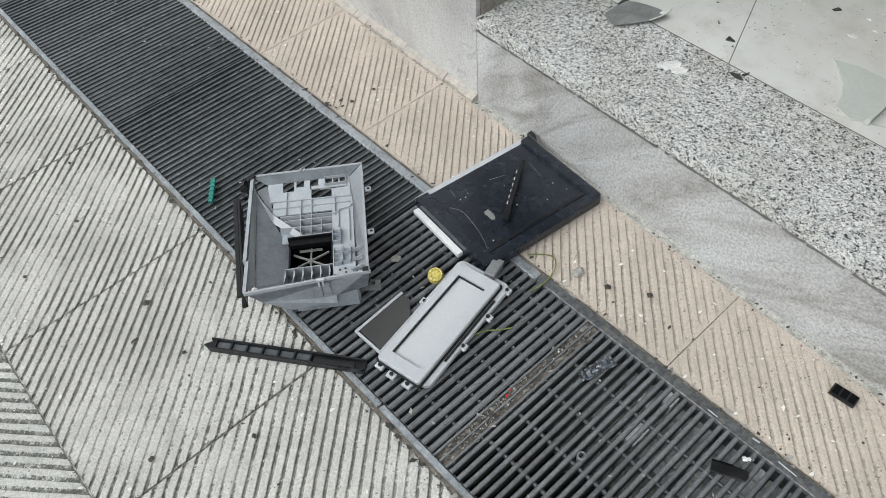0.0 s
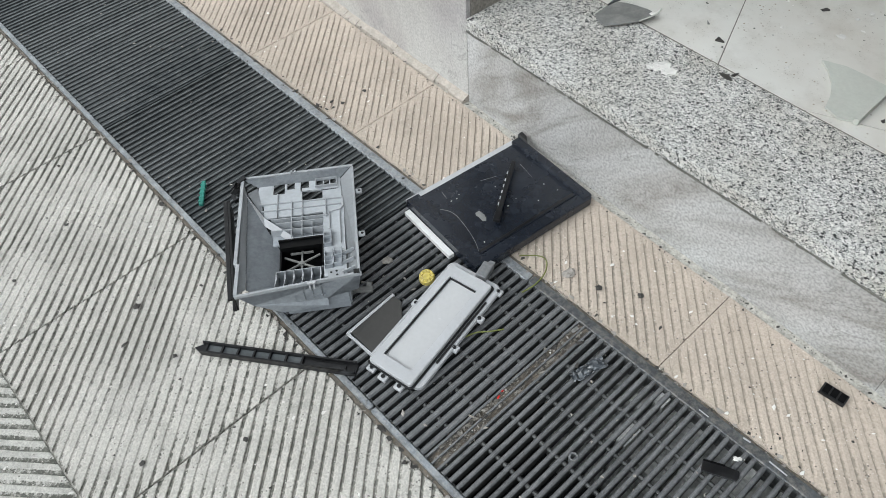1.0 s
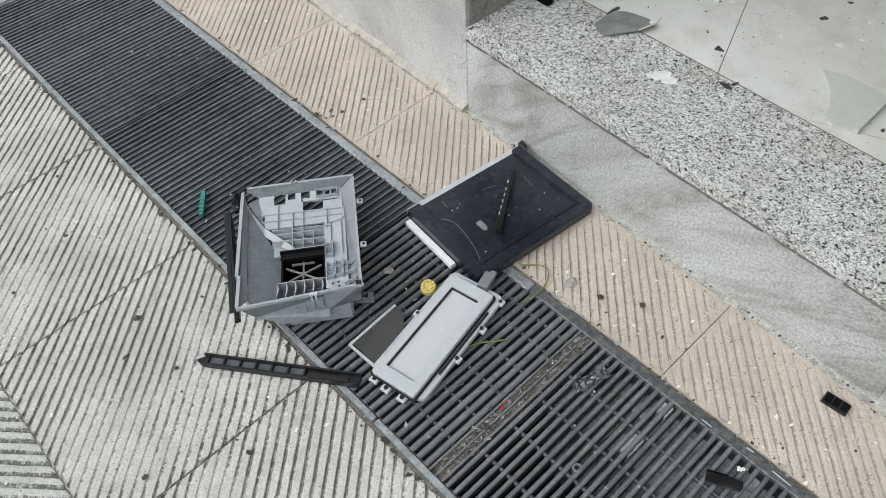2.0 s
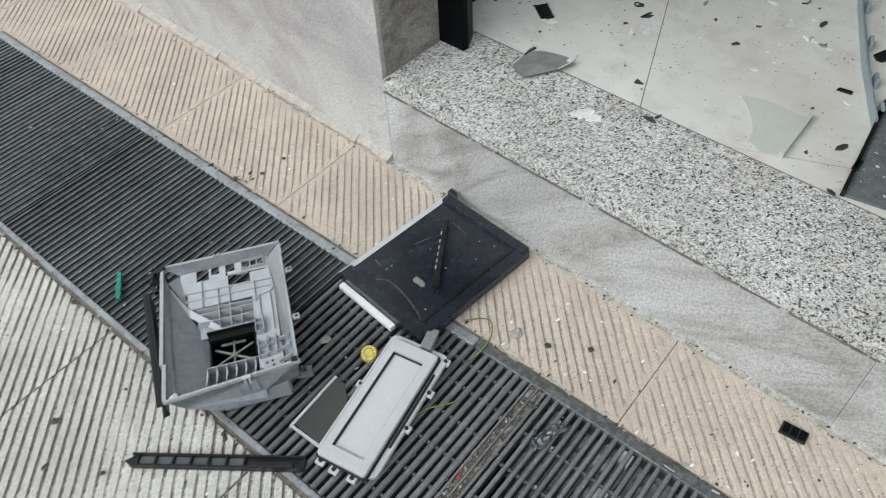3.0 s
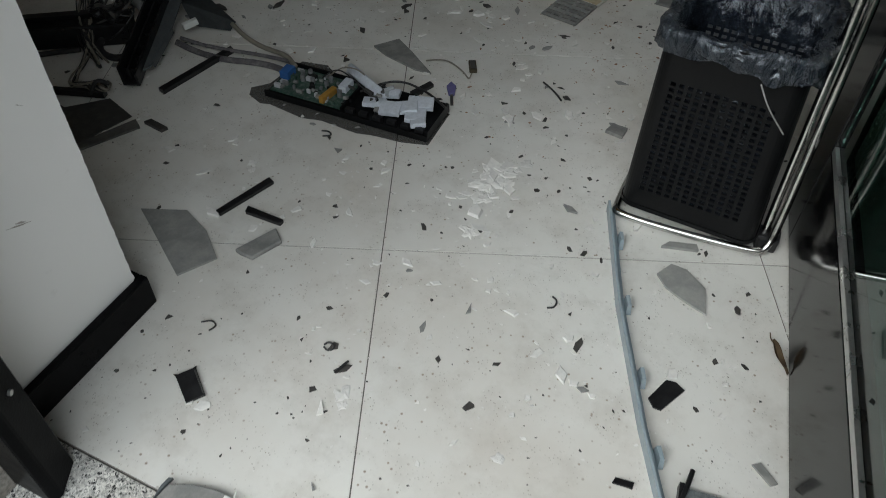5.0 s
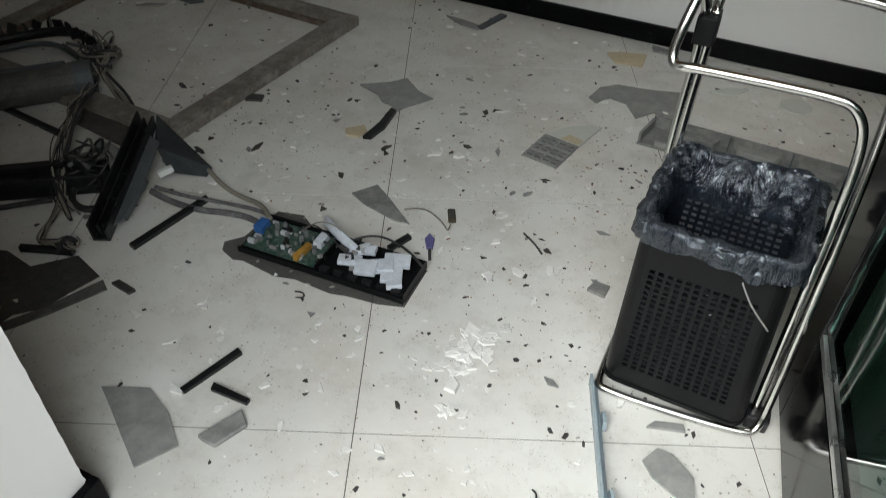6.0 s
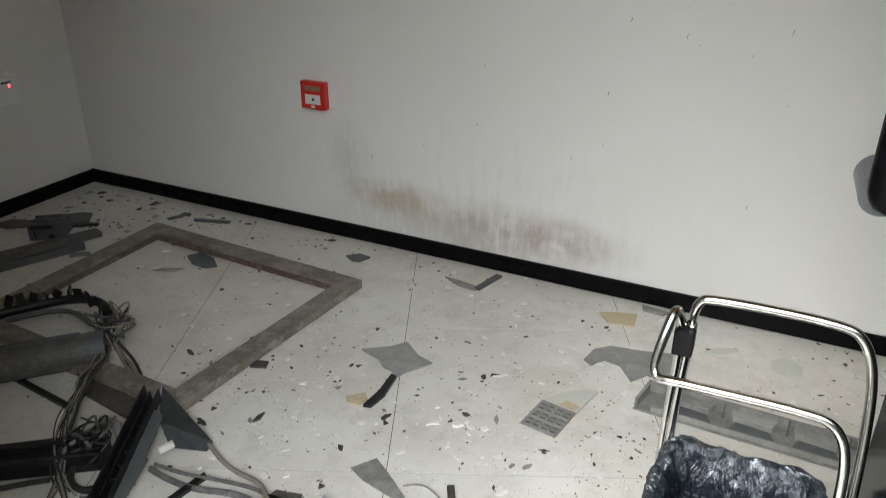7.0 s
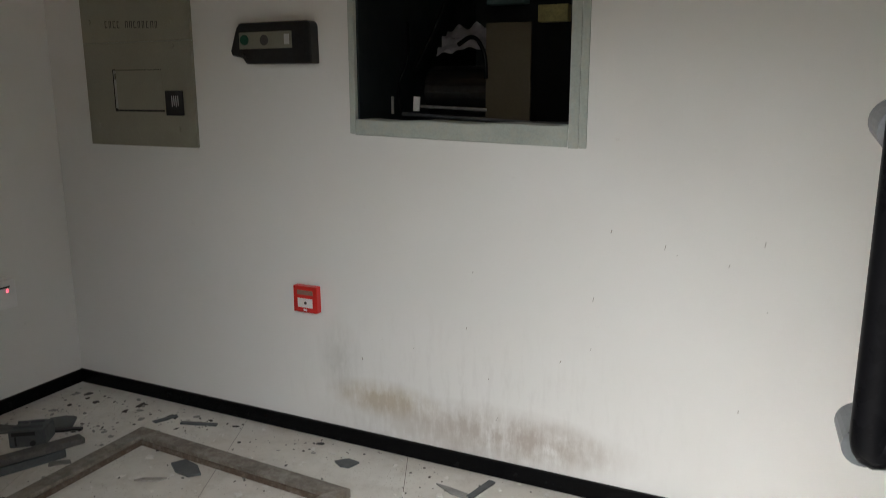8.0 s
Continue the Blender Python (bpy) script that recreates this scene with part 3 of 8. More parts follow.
def round_drain(x0, y0, x1, y1, z0, z1):
    """A slab with the drain's channel left open."""
    bm = bmesh.new()
    for lo, hi in (((x0, y0), (x1, QN + 0.004)), ((x0, QF - 0.004), (x1, y1)), ((x0, QN + 0.004), (P0, QF - 0.004)), ((P1, QN + 0.004), (x1, QF - 0.004))):
        add_box(bm, (*lo, z0), (*hi, z1), STREET)
    return bm


# ground beyond the tiles is unseen; made dark so less light bounces indoors
structure("ground", round_drain(-60, -60, 60, 3.6, -0.25, -0.030), M_DARK_GROUND, "unseen street ground, made dark to cut bounced light", "ground")
structure("paving_bed", round_drain(-4.5, -1.66, 4.5, 0.9, -0.0295, -0.0046), M_BED, "grey concrete bed beneath the paving tiles", "pavement")
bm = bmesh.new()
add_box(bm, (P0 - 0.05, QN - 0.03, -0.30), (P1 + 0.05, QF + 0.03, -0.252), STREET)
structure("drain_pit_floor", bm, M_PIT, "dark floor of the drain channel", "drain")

# ---- outside: house front ----
FRONT = -0.010
structure("wall_front_left", box((-6, 0.002, -0.3), (-0.050, 0.45, 3.4)), M_WALL, "front wall of the house, painted white inside", "wall")
structure("wall_front_right", box((1.060, 0.002, -0.3), (6, 0.45, 3.4)), M_WALL, "front wall beyond the door", "wall")
structure("lintel", box((-0.050, 0.03, 2.12), (1.060, 0.45, 3.4)), M_WALL, "wall above the doorway", "wall")
structure("wall_cladding_left", box((-6, FRONT, GROUND - 0.02), (0.0, 0.002, 3.4), bev=0.0015), M_MARBLE, "white veined marble cladding of the house front", "wall")
structure("wall_cladding_right", box((1.056, FRONT, GROUND - 0.02), (6, 0.002, 3.4), bev=0.0015), M_MARBLE, "white veined marble cladding of the house front", "wall")
structure("jamb_cladding", box((-0.050, 0.0025, -0.01), (0.003, 0.151, 2.20)), M_TRAV, "pitted travertine lining of the door jamb", "wall")
structure("jamb_cladding_right", box((1.050, 0.004, 0.0), (1.060, 0.151, 2.20)), M_TRAV, "pitted travertine lining of the door jamb", "wall")
structure("step_riser", box((0.002, FRONT, GROUND - 0.02), (0.9588, 0.02, -0.0295), bev=0.0003), M_MARBLE_STEP, "veined grey marble riser under the door sill", "step")
structure("step_riser_right", box((0.9594, FRONT, GROUND - 0.02), (1.054, 0.02, -0.0295), bev=0.0003), M_MARBLE_STEP, "veined grey marble riser under the door sill", "step")
structure("sill_joint", box((0.004, -0.0108, -0.0305), (1.050, -0.0102, -0.0275)), M_GROUT, "dark dirty joint under the granite sill", "trim")
structure("door_sill", box((0.003, -0.013, -0.028), (1.052, 0.221, 0.0), bev=0.002), M_GRANITE, "speckled flamed granite door sill", "step")
edge_rng = random.Random(77)
b = bmesh.new()
x = 0.004
while x < 1.045:
    w = edge_rng.uniform(0.003, 0.011)
    d = edge_rng.uniform(0.0, 0.007)
    if edge_rng.random() < 0.8:
        add_box(b, (x, -0.0142 - d * 0.2, -0.0300), (x + w, -0.0125, -0.0300 + edge_rng.uniform(0.001, 0.004)))
    x += w
structure("sill_edge_dirt", b, M_JOINT, "dark crumbling joint along the granite door sill", "trim")
bm = bmesh.new()
for i in range(60):
    x0, x1 = -3 + i * 0.05, -3 + (i + 1) * 0.05
    h = 0.010 + 0.006 * random.random()
    w = 0.014 + 0.010 * random.random()
    vs = [bm.verts.new(p) for p in ((x0, FRONT - w, GROUND - 0.01), (x1, FRONT - w, GROUND - 0.01), (x1, FRONT + 0.002, GROUND - 0.01), (x0, FRONT + 0.002, GROUND - 0.01),
                                    (x0, FRONT - w * 0.85, GROUND + h * 0.3), (x1, FRONT - w * 0.85, GROUND + h * 0.3), (x1, FRONT + 0.002, GROUND + h), (x0, FRONT + 0.002, GROUND + h))]
    for q in ((4, 5, 6, 7), (0, 1, 5, 4), (1, 2, 6, 5), (3, 0, 4, 7)):
        bm.faces.new([vs[k] for k in q])
structure("mortar_fillet", bm, M_FILLET, "rough mortar fillet along the foot of the wall", "trim")

# unseen slab, added to block low sky and dim the upper back wall
structure("facade_opposite", box((-14, -9.0, GROUND - 0.02), (14, -8.5, 4.7)), M_CONCRETE, "unseen plain slab across the street, added to block low sky", "building")

# ---- inside: the room ----
structure("floor_base", box((LEFT - 0.1, 0.2225, -0.30), (RIGHT + 0.1, BACK + 0.1, -0.0012)), M_GROUT, "dark grout bed under the floor tiles", "floor")
structure("wall_left", box((LEFT - 0.12, 0.45, -0.2), (LEFT, BACK + 0.12, CEIL)), M_WALL, "white painted wall", "wall")
structure("wall_right", box((RIGHT, 0.45, -0.2), (RIGHT + 0.12, BACK + 0.12, CEIL)), M_WALL, "white painted wall", "wall")
structure("ceiling", box((LEFT - 0.12, 0.45, CEIL), (RIGHT + 0.12, BACK + 1.0, CEIL + 0.12)), M_CEILING, "unseen ceiling, coloured orange to warm the upper walls", "ceiling")
HX0, HX1, HZ0, HZ1 = -0.631, 0.098, 1.103, 1.822    # the opening left by the machine
bm = bmesh.new()
for lo, hi in (((LEFT - 0.08, -0.2), (HX0, CEIL)), ((HX1, -0.2), (RIGHT + 0.08, CEIL)), ((HX0, -0.2), (HX1, HZ0)), ((HX0, HZ1), (HX1, CEIL))):
    add_box(bm, (lo[0], BACK, lo[1]), (hi[0], BACK + 0.14, hi[1]))
bmesh.ops.remove_doubles(bm, verts=bm.verts[:], dist=0.0005)
structure("wall_back", bm, M_WALL_STAIN, "white painted back wall, scuffed and stained low down", "wall").matrix_world = BACKM
SK, SKF = 0.056, 0.058
structure("baseboard_back", box((LEFT - 0.01, BACK - 0.014, 0.001), (RIGHT, BACK, SK), bev=0.003), M_BLACK, "glossy black baseboard", "baseboard").matrix_world = BACKM
structure("baseboard_left", box((LEFT, 0.45, 0.001), (LEFT + 0.014, BACK - 0.001, SK), bev=0.003), M_BLACK, "glossy black baseboard", "baseboard")
structure("baseboard_front", box((-0.050, 0.2075, 0.001), (-0.036, 0.464, SKF), bev=0.003), M_BLACK, "glossy black baseboard on the end of the front wall", "baseboard")
structure("baseboard_front_room", box((LEFT + 0.014, 0.4505, 0.001), (-0.0505, 0.464, SKF), bev=0.003), M_BLACK, "glossy black baseboard", "baseboard")

# ---- the doorway ----
frame_left = thing("door_frame", "black metal door frame post on the granite sill", "door frame", kind="structure")
part("post", prism([(-0.0495, 0.1515), (0.067, 0.1515), (0.067, 0.166), (0.045, 0.207), (-0.0495, 0.207)], 0.0005, 2.1995, 0.002), M_POST, frame_left)
for z in (0.195, 0.8, 1.4):
    part("screw", cyl((0.0560, 0.188, z), (0.0590, 0.1895, z), 0.0035, 10), M_BEAD, frame_left)
frame_right = thing("door_frame", "black metal door frame post beside the open door", "door frame", kind="structure")
part("post", prism([(0.972, 0.1515), (1.0495, 0.1515), (1.0495, 0.2225), (0.985, 0.2225), (0.972, 0.190)], 0.0005, 2.1995, 0.002), M_POST, frame_right)

# door leaf: hinged at the right post, opened into the room
LEAF = pose(0.927, 0.247, 0.0, 0, 0, 98.0)      # x along the leaf from the hinge, y towards the room's left side
door = thing("glass_door", "black framed glass door standing open into the room", "door", LEAF, kind="structure")
DW, DH, TH = 0.90, 2.06, 0.038
Y0, Y1 = -TH, 0.0
part("hinge_stile", box((0.0, Y0, 0.008), (0.112, Y1, DH), bev=0.002), M_POST, door)
part("lock_stile", box((0.790, Y0, 0.008), (DW, Y1, DH), bev=0.002), M_DOOR, door)
part("bottom_rail", box((0.1125, Y0, 0.008), (0.7895, Y1, 0.192), bev=0.002), M_DOOR, door, "glossy black bottom rail")
part("top_rail", box((0.1125, Y0, DH - 0.10), (0.7895, Y1, DH), bev=0.002), M_DOOR, door)
part("glazing_bead", box((0.113, -0.0075, 0.1925), (0.789, -0.0005, 0.205), bev=0.001), M_BEAD, door, "aluminium glazing bead")
pane = part("pane", box((0.113, -0.0138, 0.1925), (0.789, -0.0078, DH - 0.101)), M_GLASS, door, "green tinted glass pane")
for x, z in ((0.02, 0.068), (0.02, 0.182)):
    part("bolt", cyl((x, -0.001, z), (x, 0.005, z), 0.011, 16, 0.009), M_BLACK_MATT, door)
HS, HO, HZ = 0.800, 0.087, 0.840
handle = part("handle", tube([(HS, -0.002, HZ + 0.02), (HS, 0.060, HZ + 0.018), (HS, HO, HZ - 0.008), (HS, HO, HZ + 0.06), (HS, HO, HZ + 0.34), (HS, HO, HZ + 0.415), (HS, 0.060, HZ + 0.39), (HS, -0.002, HZ + 0.39)], 0.0195, 18, 3), M_HANDLE, door, "black tubular pull handle")
for z in (HZ + 0.012, HZ + 0.345):
    part("end_cap", cyl((HS + 0.014, HO - 0.004, z - 0.012), (HS + 0.064, HO - 0.002, z - 0.004), 0.027, 24, 0.023), M_SATIN, handle, "grey metal fixing")


# ---- the drain grating ----
def slat_mesh(name, w, h, length, edge):
    """One bar of the grating, across the drain, its worn upper faces coloured lighter, as lit."""
    b = bmesh.new()
    prof = [(-w / 2, 0), (w / 2, 0), (w / 2, h - w * 0.3), (w * 0.25, h), (-w * 0.25, h), (-w / 2, h - w * 0.3)]
    a = [b.verts.new((x, 0, z - h)) for x, z in prof]
    c = [b.verts.new((x, length, z - h)) for x, z in prof]
    for i in range(6):
        f = b.faces.new((a[i], a[(i + 1) % 6], c[(i + 1) % 6], c[i]))
        f.material_index = 1 if i in (2, 3, 4) else 0
    b.faces.new(a[::-1])
    b.faces.new(c)
    bmesh.ops.recalc_face_normals(b, faces=b.faces[:])
    return to_mesh(name, b, M_SLAT, edge)


IN0, IN1 = QN + 0.010, QF - 0.010
THIN = slat_mesh("slat", 0.0045, 0.022, IN1 - IN0, M_SLAT_EDGE)
WIDE = slat_mesh("slat", 0.0102, 0.022, IN1 - IN0, M_SLAT_WORN_LIT)
OPEN = slat_mesh("slat", 0.0074, 0.022, IN1 - IN0, M_SLAT_WORN_LIT)


def grating(p0, p1, mesh, pitch, label, rods=(), silt=None):
    g = thing("drain_grate", label, "drain grate", STREET @ Matrix.Translation((p0, 0, 0)), "grates of the drain channel")
    n = int((p1 - p0) / pitch)
    for i in range(n):
        s = new("slat", mesh)
        s.parent = g
        s.matrix_local = pose((i + 0.5) * (p1 - p0) / n, IN0, 0.001 + 0.0006 * random.random(), random.uniform(-0.1, 0.1), 0, random.uniform(-0.25, 0.25))
    for q in rods:
        part("cross_rod", cyl((0.002, q, -0.008), (p1 - p0 - 0.002, q, -0.008), 0.004, 8), M_SLAT, g)
    for q in (IN0 - 0.0005, IN1 - 0.0035):
        part("end_bar", box((0, q, -0.022), (p1 - p0, q + 0.004, -0.004)), M_SLAT, g)
    if silt is not None:
        part("packed_silt", box((0.001, IN0, -0.03), (p1 - p0 - 0.001, IN1 - 0.004, silt)), M_SILT, g, "black silt packed between the bars")
    return g


grating(P0, -0.482, THIN, 0.0152, "dark cast iron drain grate, its slots choked with silt", silt=-0.0030)
grating(-0.478, 0.165, THIN, 0.0152, "dark cast iron drain grate, its slots choked with silt", silt=-0.0042)
grating(0.169, 0.577, WIDE, 0.0158, "dark cast iron drain grate with rounded bars, under the debris", (0.07, 0.125, 0.18, 0.235, 0.29, 0.33), silt=-0.016)
grating(0.609, 1.02, OPEN, 0.0150, "dark cast iron drain grate, open above the pit", (0.09, 0.155, 0.22, 0.285))
grating(1.024, 1.70, OPEN, 0.0150, "dark cast iron drain grate, open above the pit", (0.09, 0.155, 0.22, 0.285))
grating(1.704, 2.58, OPEN, 0.0150, "dark cast iron drain grate, open above the pit", (0.09, 0.155, 0.22, 0.285))
crossbar = thing("drain_crossbar", "ribbed iron crossbar between drain grates, caked with brown grit", "drain grate", STREET)
b = bmesh.new()
add_box(b, (0.579, IN0, -0.05), (0.607, IN1, -0.006))
bmesh.ops.subdivide_edges(b, edges=b.edges[:], cuts=24, use_grid_fill=True)
for v in b.verts:
    if v.co.z > -0.008:
        v.co.z += 0.005 * (noise.noise(v.co * 110) + 0.1)
part("packed_grit", b, M_MORTAR, crossbar, "brown grit packed between the ribs")
for p, w in ((0.5775, 0.004), (0.5915, 0.003), (0.6045, 0.004)):
    part("rib", box((p, IN0, -0.03), (p + w, IN1, 0.0008), bev=0.0008), M_SLAT_WORN_LIT, crossbar)
# ledge of broken blocks inside the pit
b = bmesh.new()
rg = random.Random(12)
p = 0.615
while p < 2.5:
    w = rg.uniform(0.022, 0.045)
    q = 0.238 + rg.uniform(-0.012, 0.014)
    while q < QF + 0.004:
        d = rg.uniform(0.018, 0.042)
        top = -0.030 + rg.uniform(-0.012, 0.006)
        add_box(b, (p + 0.001, q + 0.001, -0.25), (p + w - 0.001, min(q + d, QF + 0.008) - 0.001, top), pose(0, 0, 0, rg.uniform(-1.5, 1.5), rg.uniform(-1, 1), 0))
        q += d
    p += w
solid("rubble_ledge", b, plain("grey_rubble", (0.55, 0.55, 0.53), 0.9, var=0.5, scale=30, grain=150, bump_s=1.0), "grey broken blocks of a ledge inside the drain pit", "drain", STREET, kind="stuff")
ring = bmesh.new()
for r, z0, z1, flip in ((0.0072, -0.012, 0.004, 1), (0.0046, -0.012, 0.004, -1)):
    for i in range(16):
        a0, a1 = math.pi * i / 8 * flip, math.pi * (i + 1) / 8 * flip
        ring.faces.new([ring.verts.new((r * math.cos(a), r * math.sin(a), z)) for a, z in ((a0, z0), (a1, z0), (a1, z1), (a0, z1))])
for i in range(16):
    a0, a1 = math.pi * i / 8, math.pi * (i + 1) / 8
    ring.faces.new([ring.verts.new((r * math.cos(a), r * math.sin(a), 0.004)) for r, a in ((0.0046, a0), (0.0072, a0), (0.0072, a1), (0.0046, a1))])
bmesh.ops.remove_doubles(ring, verts=ring.verts[:], dist=1e-5)
solid("pipe_stub", ring, M_STEEL, "small grey pipe stub stuck in the drain grate", "pipe", STREET @ pose(0.734, 0.169, 0))

for name, q0, q1 in (("drain_curb_near", QN - 0.002, QN + 0.009), ("drain_curb_far", QF - 0.012, QF + 0.006)):
    for p0, p1, top, mat in ((P0, 0.458, 0.002, M_CURB_NEAR), (0.462, P1, 0.003, M_CURB if "far" in name else M_CURB_NEAR)):
        b = bmesh.new()
        add_box(b, (p0, q0, -0.25), (p1, q1, top), STREET)
        bmesh.ops.bevel(b, geom=b.edges[:], offset=0.0015, segments=1, affect="EDGES")
        structure(name, b, mat, "worn grey steel angle edging the drain", "trim")
for p in (P0 - 0.02, P1):
    b = bmesh.new()
    add_box(b, (p, QN, -0.25), (p + 0.02, QF, 0.001), STREET)
    structure("drain_curb_end", b, M_CURB, "worn grey steel angle ending the drain", "trim")
b = bmesh.new()
for q in (QN - 0.011, QF + 0.0045):
    prev = None
    for i in range(380):
        p = P0 + i * 0.01
        h = -0.0035 + 0.003 * noise.noise((p * 30, q, 0))
        w = 0.012 + 0.005 * noise.noise((p * 18, q, 5))
        row = [b.verts.new(STREET @ Vector(v)) for v in ((p, q + 0.006 - w / 2, -0.02), (p, q + 0.006 - w / 2, h - 0.001), (p, q + 0.006, h + 0.001), (p, q + 0.006 + w / 2, h))]
        if prev:
            for k in range(3):
                b.faces.new((prev[k], row[k], row[k + 1], prev[k + 1]))
        prev = row
bmesh.ops.recalc_face_normals(b, faces=b.faces[:])
structure("drain_mortar", b, M_MORTAR, "crumbling mortar along the drain edging", "trim")

# ---- things outside ----
ON = GROUND + 0.003        # top of the grate and the paving


def rr(x0, x1, y0, y1, r, n=5):
    """A rectangle with rounded corners."""
    out = []
    for cx, cy, a0 in ((x1 - r, y1 - r, 0), (x0 + r, y1 - r, 90), (x0 + r, y0 + r, 180), (x1 - r, y0 + r, 270)):
        for k in range(n):
            a = radians(a0 + 90 * k / (n - 1))
            out.append((cx + r * math.cos(a), cy + r * math.sin(a)))
    return out


def boxes(*specs):
    b = bmesh.new()
    for lo, hi in specs:
        add_box(b, lo, hi)
    return b


# ribbed grey housing, hollow side up, tipped towards the house
TX, TY, TZ = 0.214, 0.281, 0.096
tray = thing("machine_housing", "hollow grey plastic machine housing lying on the drain grate", "housing", pose(0.191, -0.693, ON, -5.2, 0, 57.3))
T = 0.0030


def slab(pts, name, label="", mat=M_GREYP):
    """A thin sheet between given points, given a thickness."""
    b = bmesh.new()
    b.faces.new([b.verts.new(p) for p in pts])
    bmesh.ops.solidify(b, geom=b.faces[:], thickness=T)
    bmesh.ops.recalc_face_normals(b, faces=b.faces[:])
    return part(name, b, mat, tray, label)


ZP = TZ - 0.010            # the plate's level
slab([(0.006, -0.013, TZ), (TX, 0.004, TZ), (TX - 0.009, 0.011, TZ - 0.046), (0.151, 0.004, TZ - 0.052), (0.150, -0.001, TZ - 0.066), (0.074, -0.002, TZ - 0.068), (0.030, -0.008, TZ - 0.034)], "near_wall", mat=M_GREYD)
slab([(TX, 0.004, TZ), (TX - 0.004, TY + 0.003, TZ), (TX - 0.028, TY - 0.018, ZP), (TX - 0.020, 0.010, ZP - 0.004)], "right_wall")
slab([(TX - 0.004, TY + 0.005, TZ), (0.001, TY + 0.005, TZ), (0.030, TY - 0.014, ZP), (TX - 0.028, TY - 0.014, ZP)], "far_wall", mat=M_GREYD)
slab([(0.004, TY - 0.006, TZ - 0.002), (0.010, -0.006, TZ - 0.003), (0.021, 0.008, TZ - 0.010), (0.012, TY - 0.036, TZ - 0.008)], "hood_lip")
slab([(0.012, TY - 0.036, TZ - 0.010), (0.021, 0.008, TZ - 0.012), (0.068, 0.028, ZP - 0.022), (0.073, 0.041, ZP - 0.022), (0.073, 0.108, ZP - 0.022), (0.046, 0.166, ZP - 0.010)], "hood", mat=M_GREYD)
slab([(0.008, 0.248, TZ - 0.004), (0.046, 0.176, ZP + 0.004), (0.098, 0.120, ZP + 0.002), (0.096, 0.114, ZP - 0.010), (0.044, 0.168, ZP - 0.010)], "hood_strip", "bent grey strip over the hood", mat=M_LIGHTP)
slab([(0.012, TY - 0.030, TZ - 0.008), (0.030, TY - 0.016, ZP), (0.040, 0.212, ZP), (0.044, 0.180, ZP - 0.002)], "corner_web")
slab([(0.021, 0.008, TZ - 0.012), (0.068, -0.002, ZP - 0.020), (0.068, 0.030, ZP - 0.020)], "hood_corner", mat=M_GREYD)
part("rim", boxes(((0.200, 0.001, TZ - 0.005), (TX + 0.001, 0.006, TZ)), ((TX - 0.005, 0.006, TZ - 0.005), (TX - 0.001, TY + 0.001, TZ + 0.001)),
                  ((-0.001, TY + 0.003, TZ - 0.004), (TX - 0.002, TY + 0.008, TZ + 0.001)), ((0.000, 0.060, TZ - 0.008), (0.006, TY + 0.003, TZ + 0.001)), ((0.004, -0.010, TZ - 0.008), (0.010, 0.060, TZ + 0.0005))), M_GREYP, tray, "grey rim flange")
part("near_rim", box((0.0, -0.002, -0.005), (0.205, 0.002, 0.001), pose(0.006, -0.013, TZ, 0, 0, 4.7)), M_GREYP, tray)
# pierced plate: strips round the slots, the recess and the fan well
Z0, Z1 = ZP - 0.003, ZP
part("bottom_plate", boxes(((0.152, 0.014, Z0), (0.190, 0.214, Z1)), ((0.044, 0.176, Z0), (0.152, 0.214, Z1)), ((0.097, 0.113, Z0), (0.152, 0.118, Z1)), ((0.034, 0.214, Z0), (0.114, 0.240, Z1)), ((0.152, 0.214, Z0), (0.187, 0.242, Z1)),
                           ((0.032, 0.240, Z0), (0.060, 0.268, Z1)), ((0.100, 0.240, Z0), (0.111, 0.268, Z1)), ((0.127, 0.241, Z0), (0.141, 0.268, Z1)), ((0.178, 0.242, Z0), (0.186, 0.268, Z1)), ((0.114, 0.241, Z0), (0.127, 0.249, Z1)),
                           ((0.0815, 0.240, Z0), (0.0855, 0.268, Z1)), ((0.0855, 0.240, Z0), (0.100, 0.250, Z1)), ((0.141, 0.242, Z0), (0.178, 0.246, Z1)), ((0.153, 0.246, Z0), (0.155, 0.264, Z1)), ((0.165, 0.246, Z0), (0.167, 0.264, Z1))), M_PLATEL, tray, "light grey pierced plate")
part("recess", box((0.055, 0.118, Z0 - 0.016), (0.151, 0.176, Z1 - 0.016)), M_GREYD, tray)
for y, x0, x1, a in ((0.138, 0.060, 0.152, -2), (0.156, 0.066, 0.152, -1), (0.168, 0.058, 0.164, -2), (0.194, 0.040, 0.186, -1.5), (0.213, 0.036, 0.188, -2.5), (0.236, 0.130, 0.182, 0)):
    part("rib", box((0, 0, -0.010 if y < 0.17 else -0.001), (x1 - x0, 0.0014, 0.003), pose(x0, y, Z1, 0, 0, a)), M_GREYP, tray)
for x, y0, y1 in ((0.068, 0.172, 0.238), (0.095, 0.120, 0.214), (0.114, 0.120, 0.214), (0.132, 0.120, 0.152), (0.157, 0.160, 0.214), (0.163, 0.128, 0.172), (0.182, 0.090, 0.172)):
    part("rib", box((x, y0, Z1 - (0.010 if x < 0.14 else 0.001)), (x + 0.0014, y1, Z1 + 0.003)), M_GREYP, tray)
part("hook_rib", tube([(0.163, 0.172, Z1 + 0.002), (0.184, 0.176, Z1 + 0.002), (0.190, 0.184, Z1 + 0.002)], 0.0012, 5, 0), M_GREYP, tray)
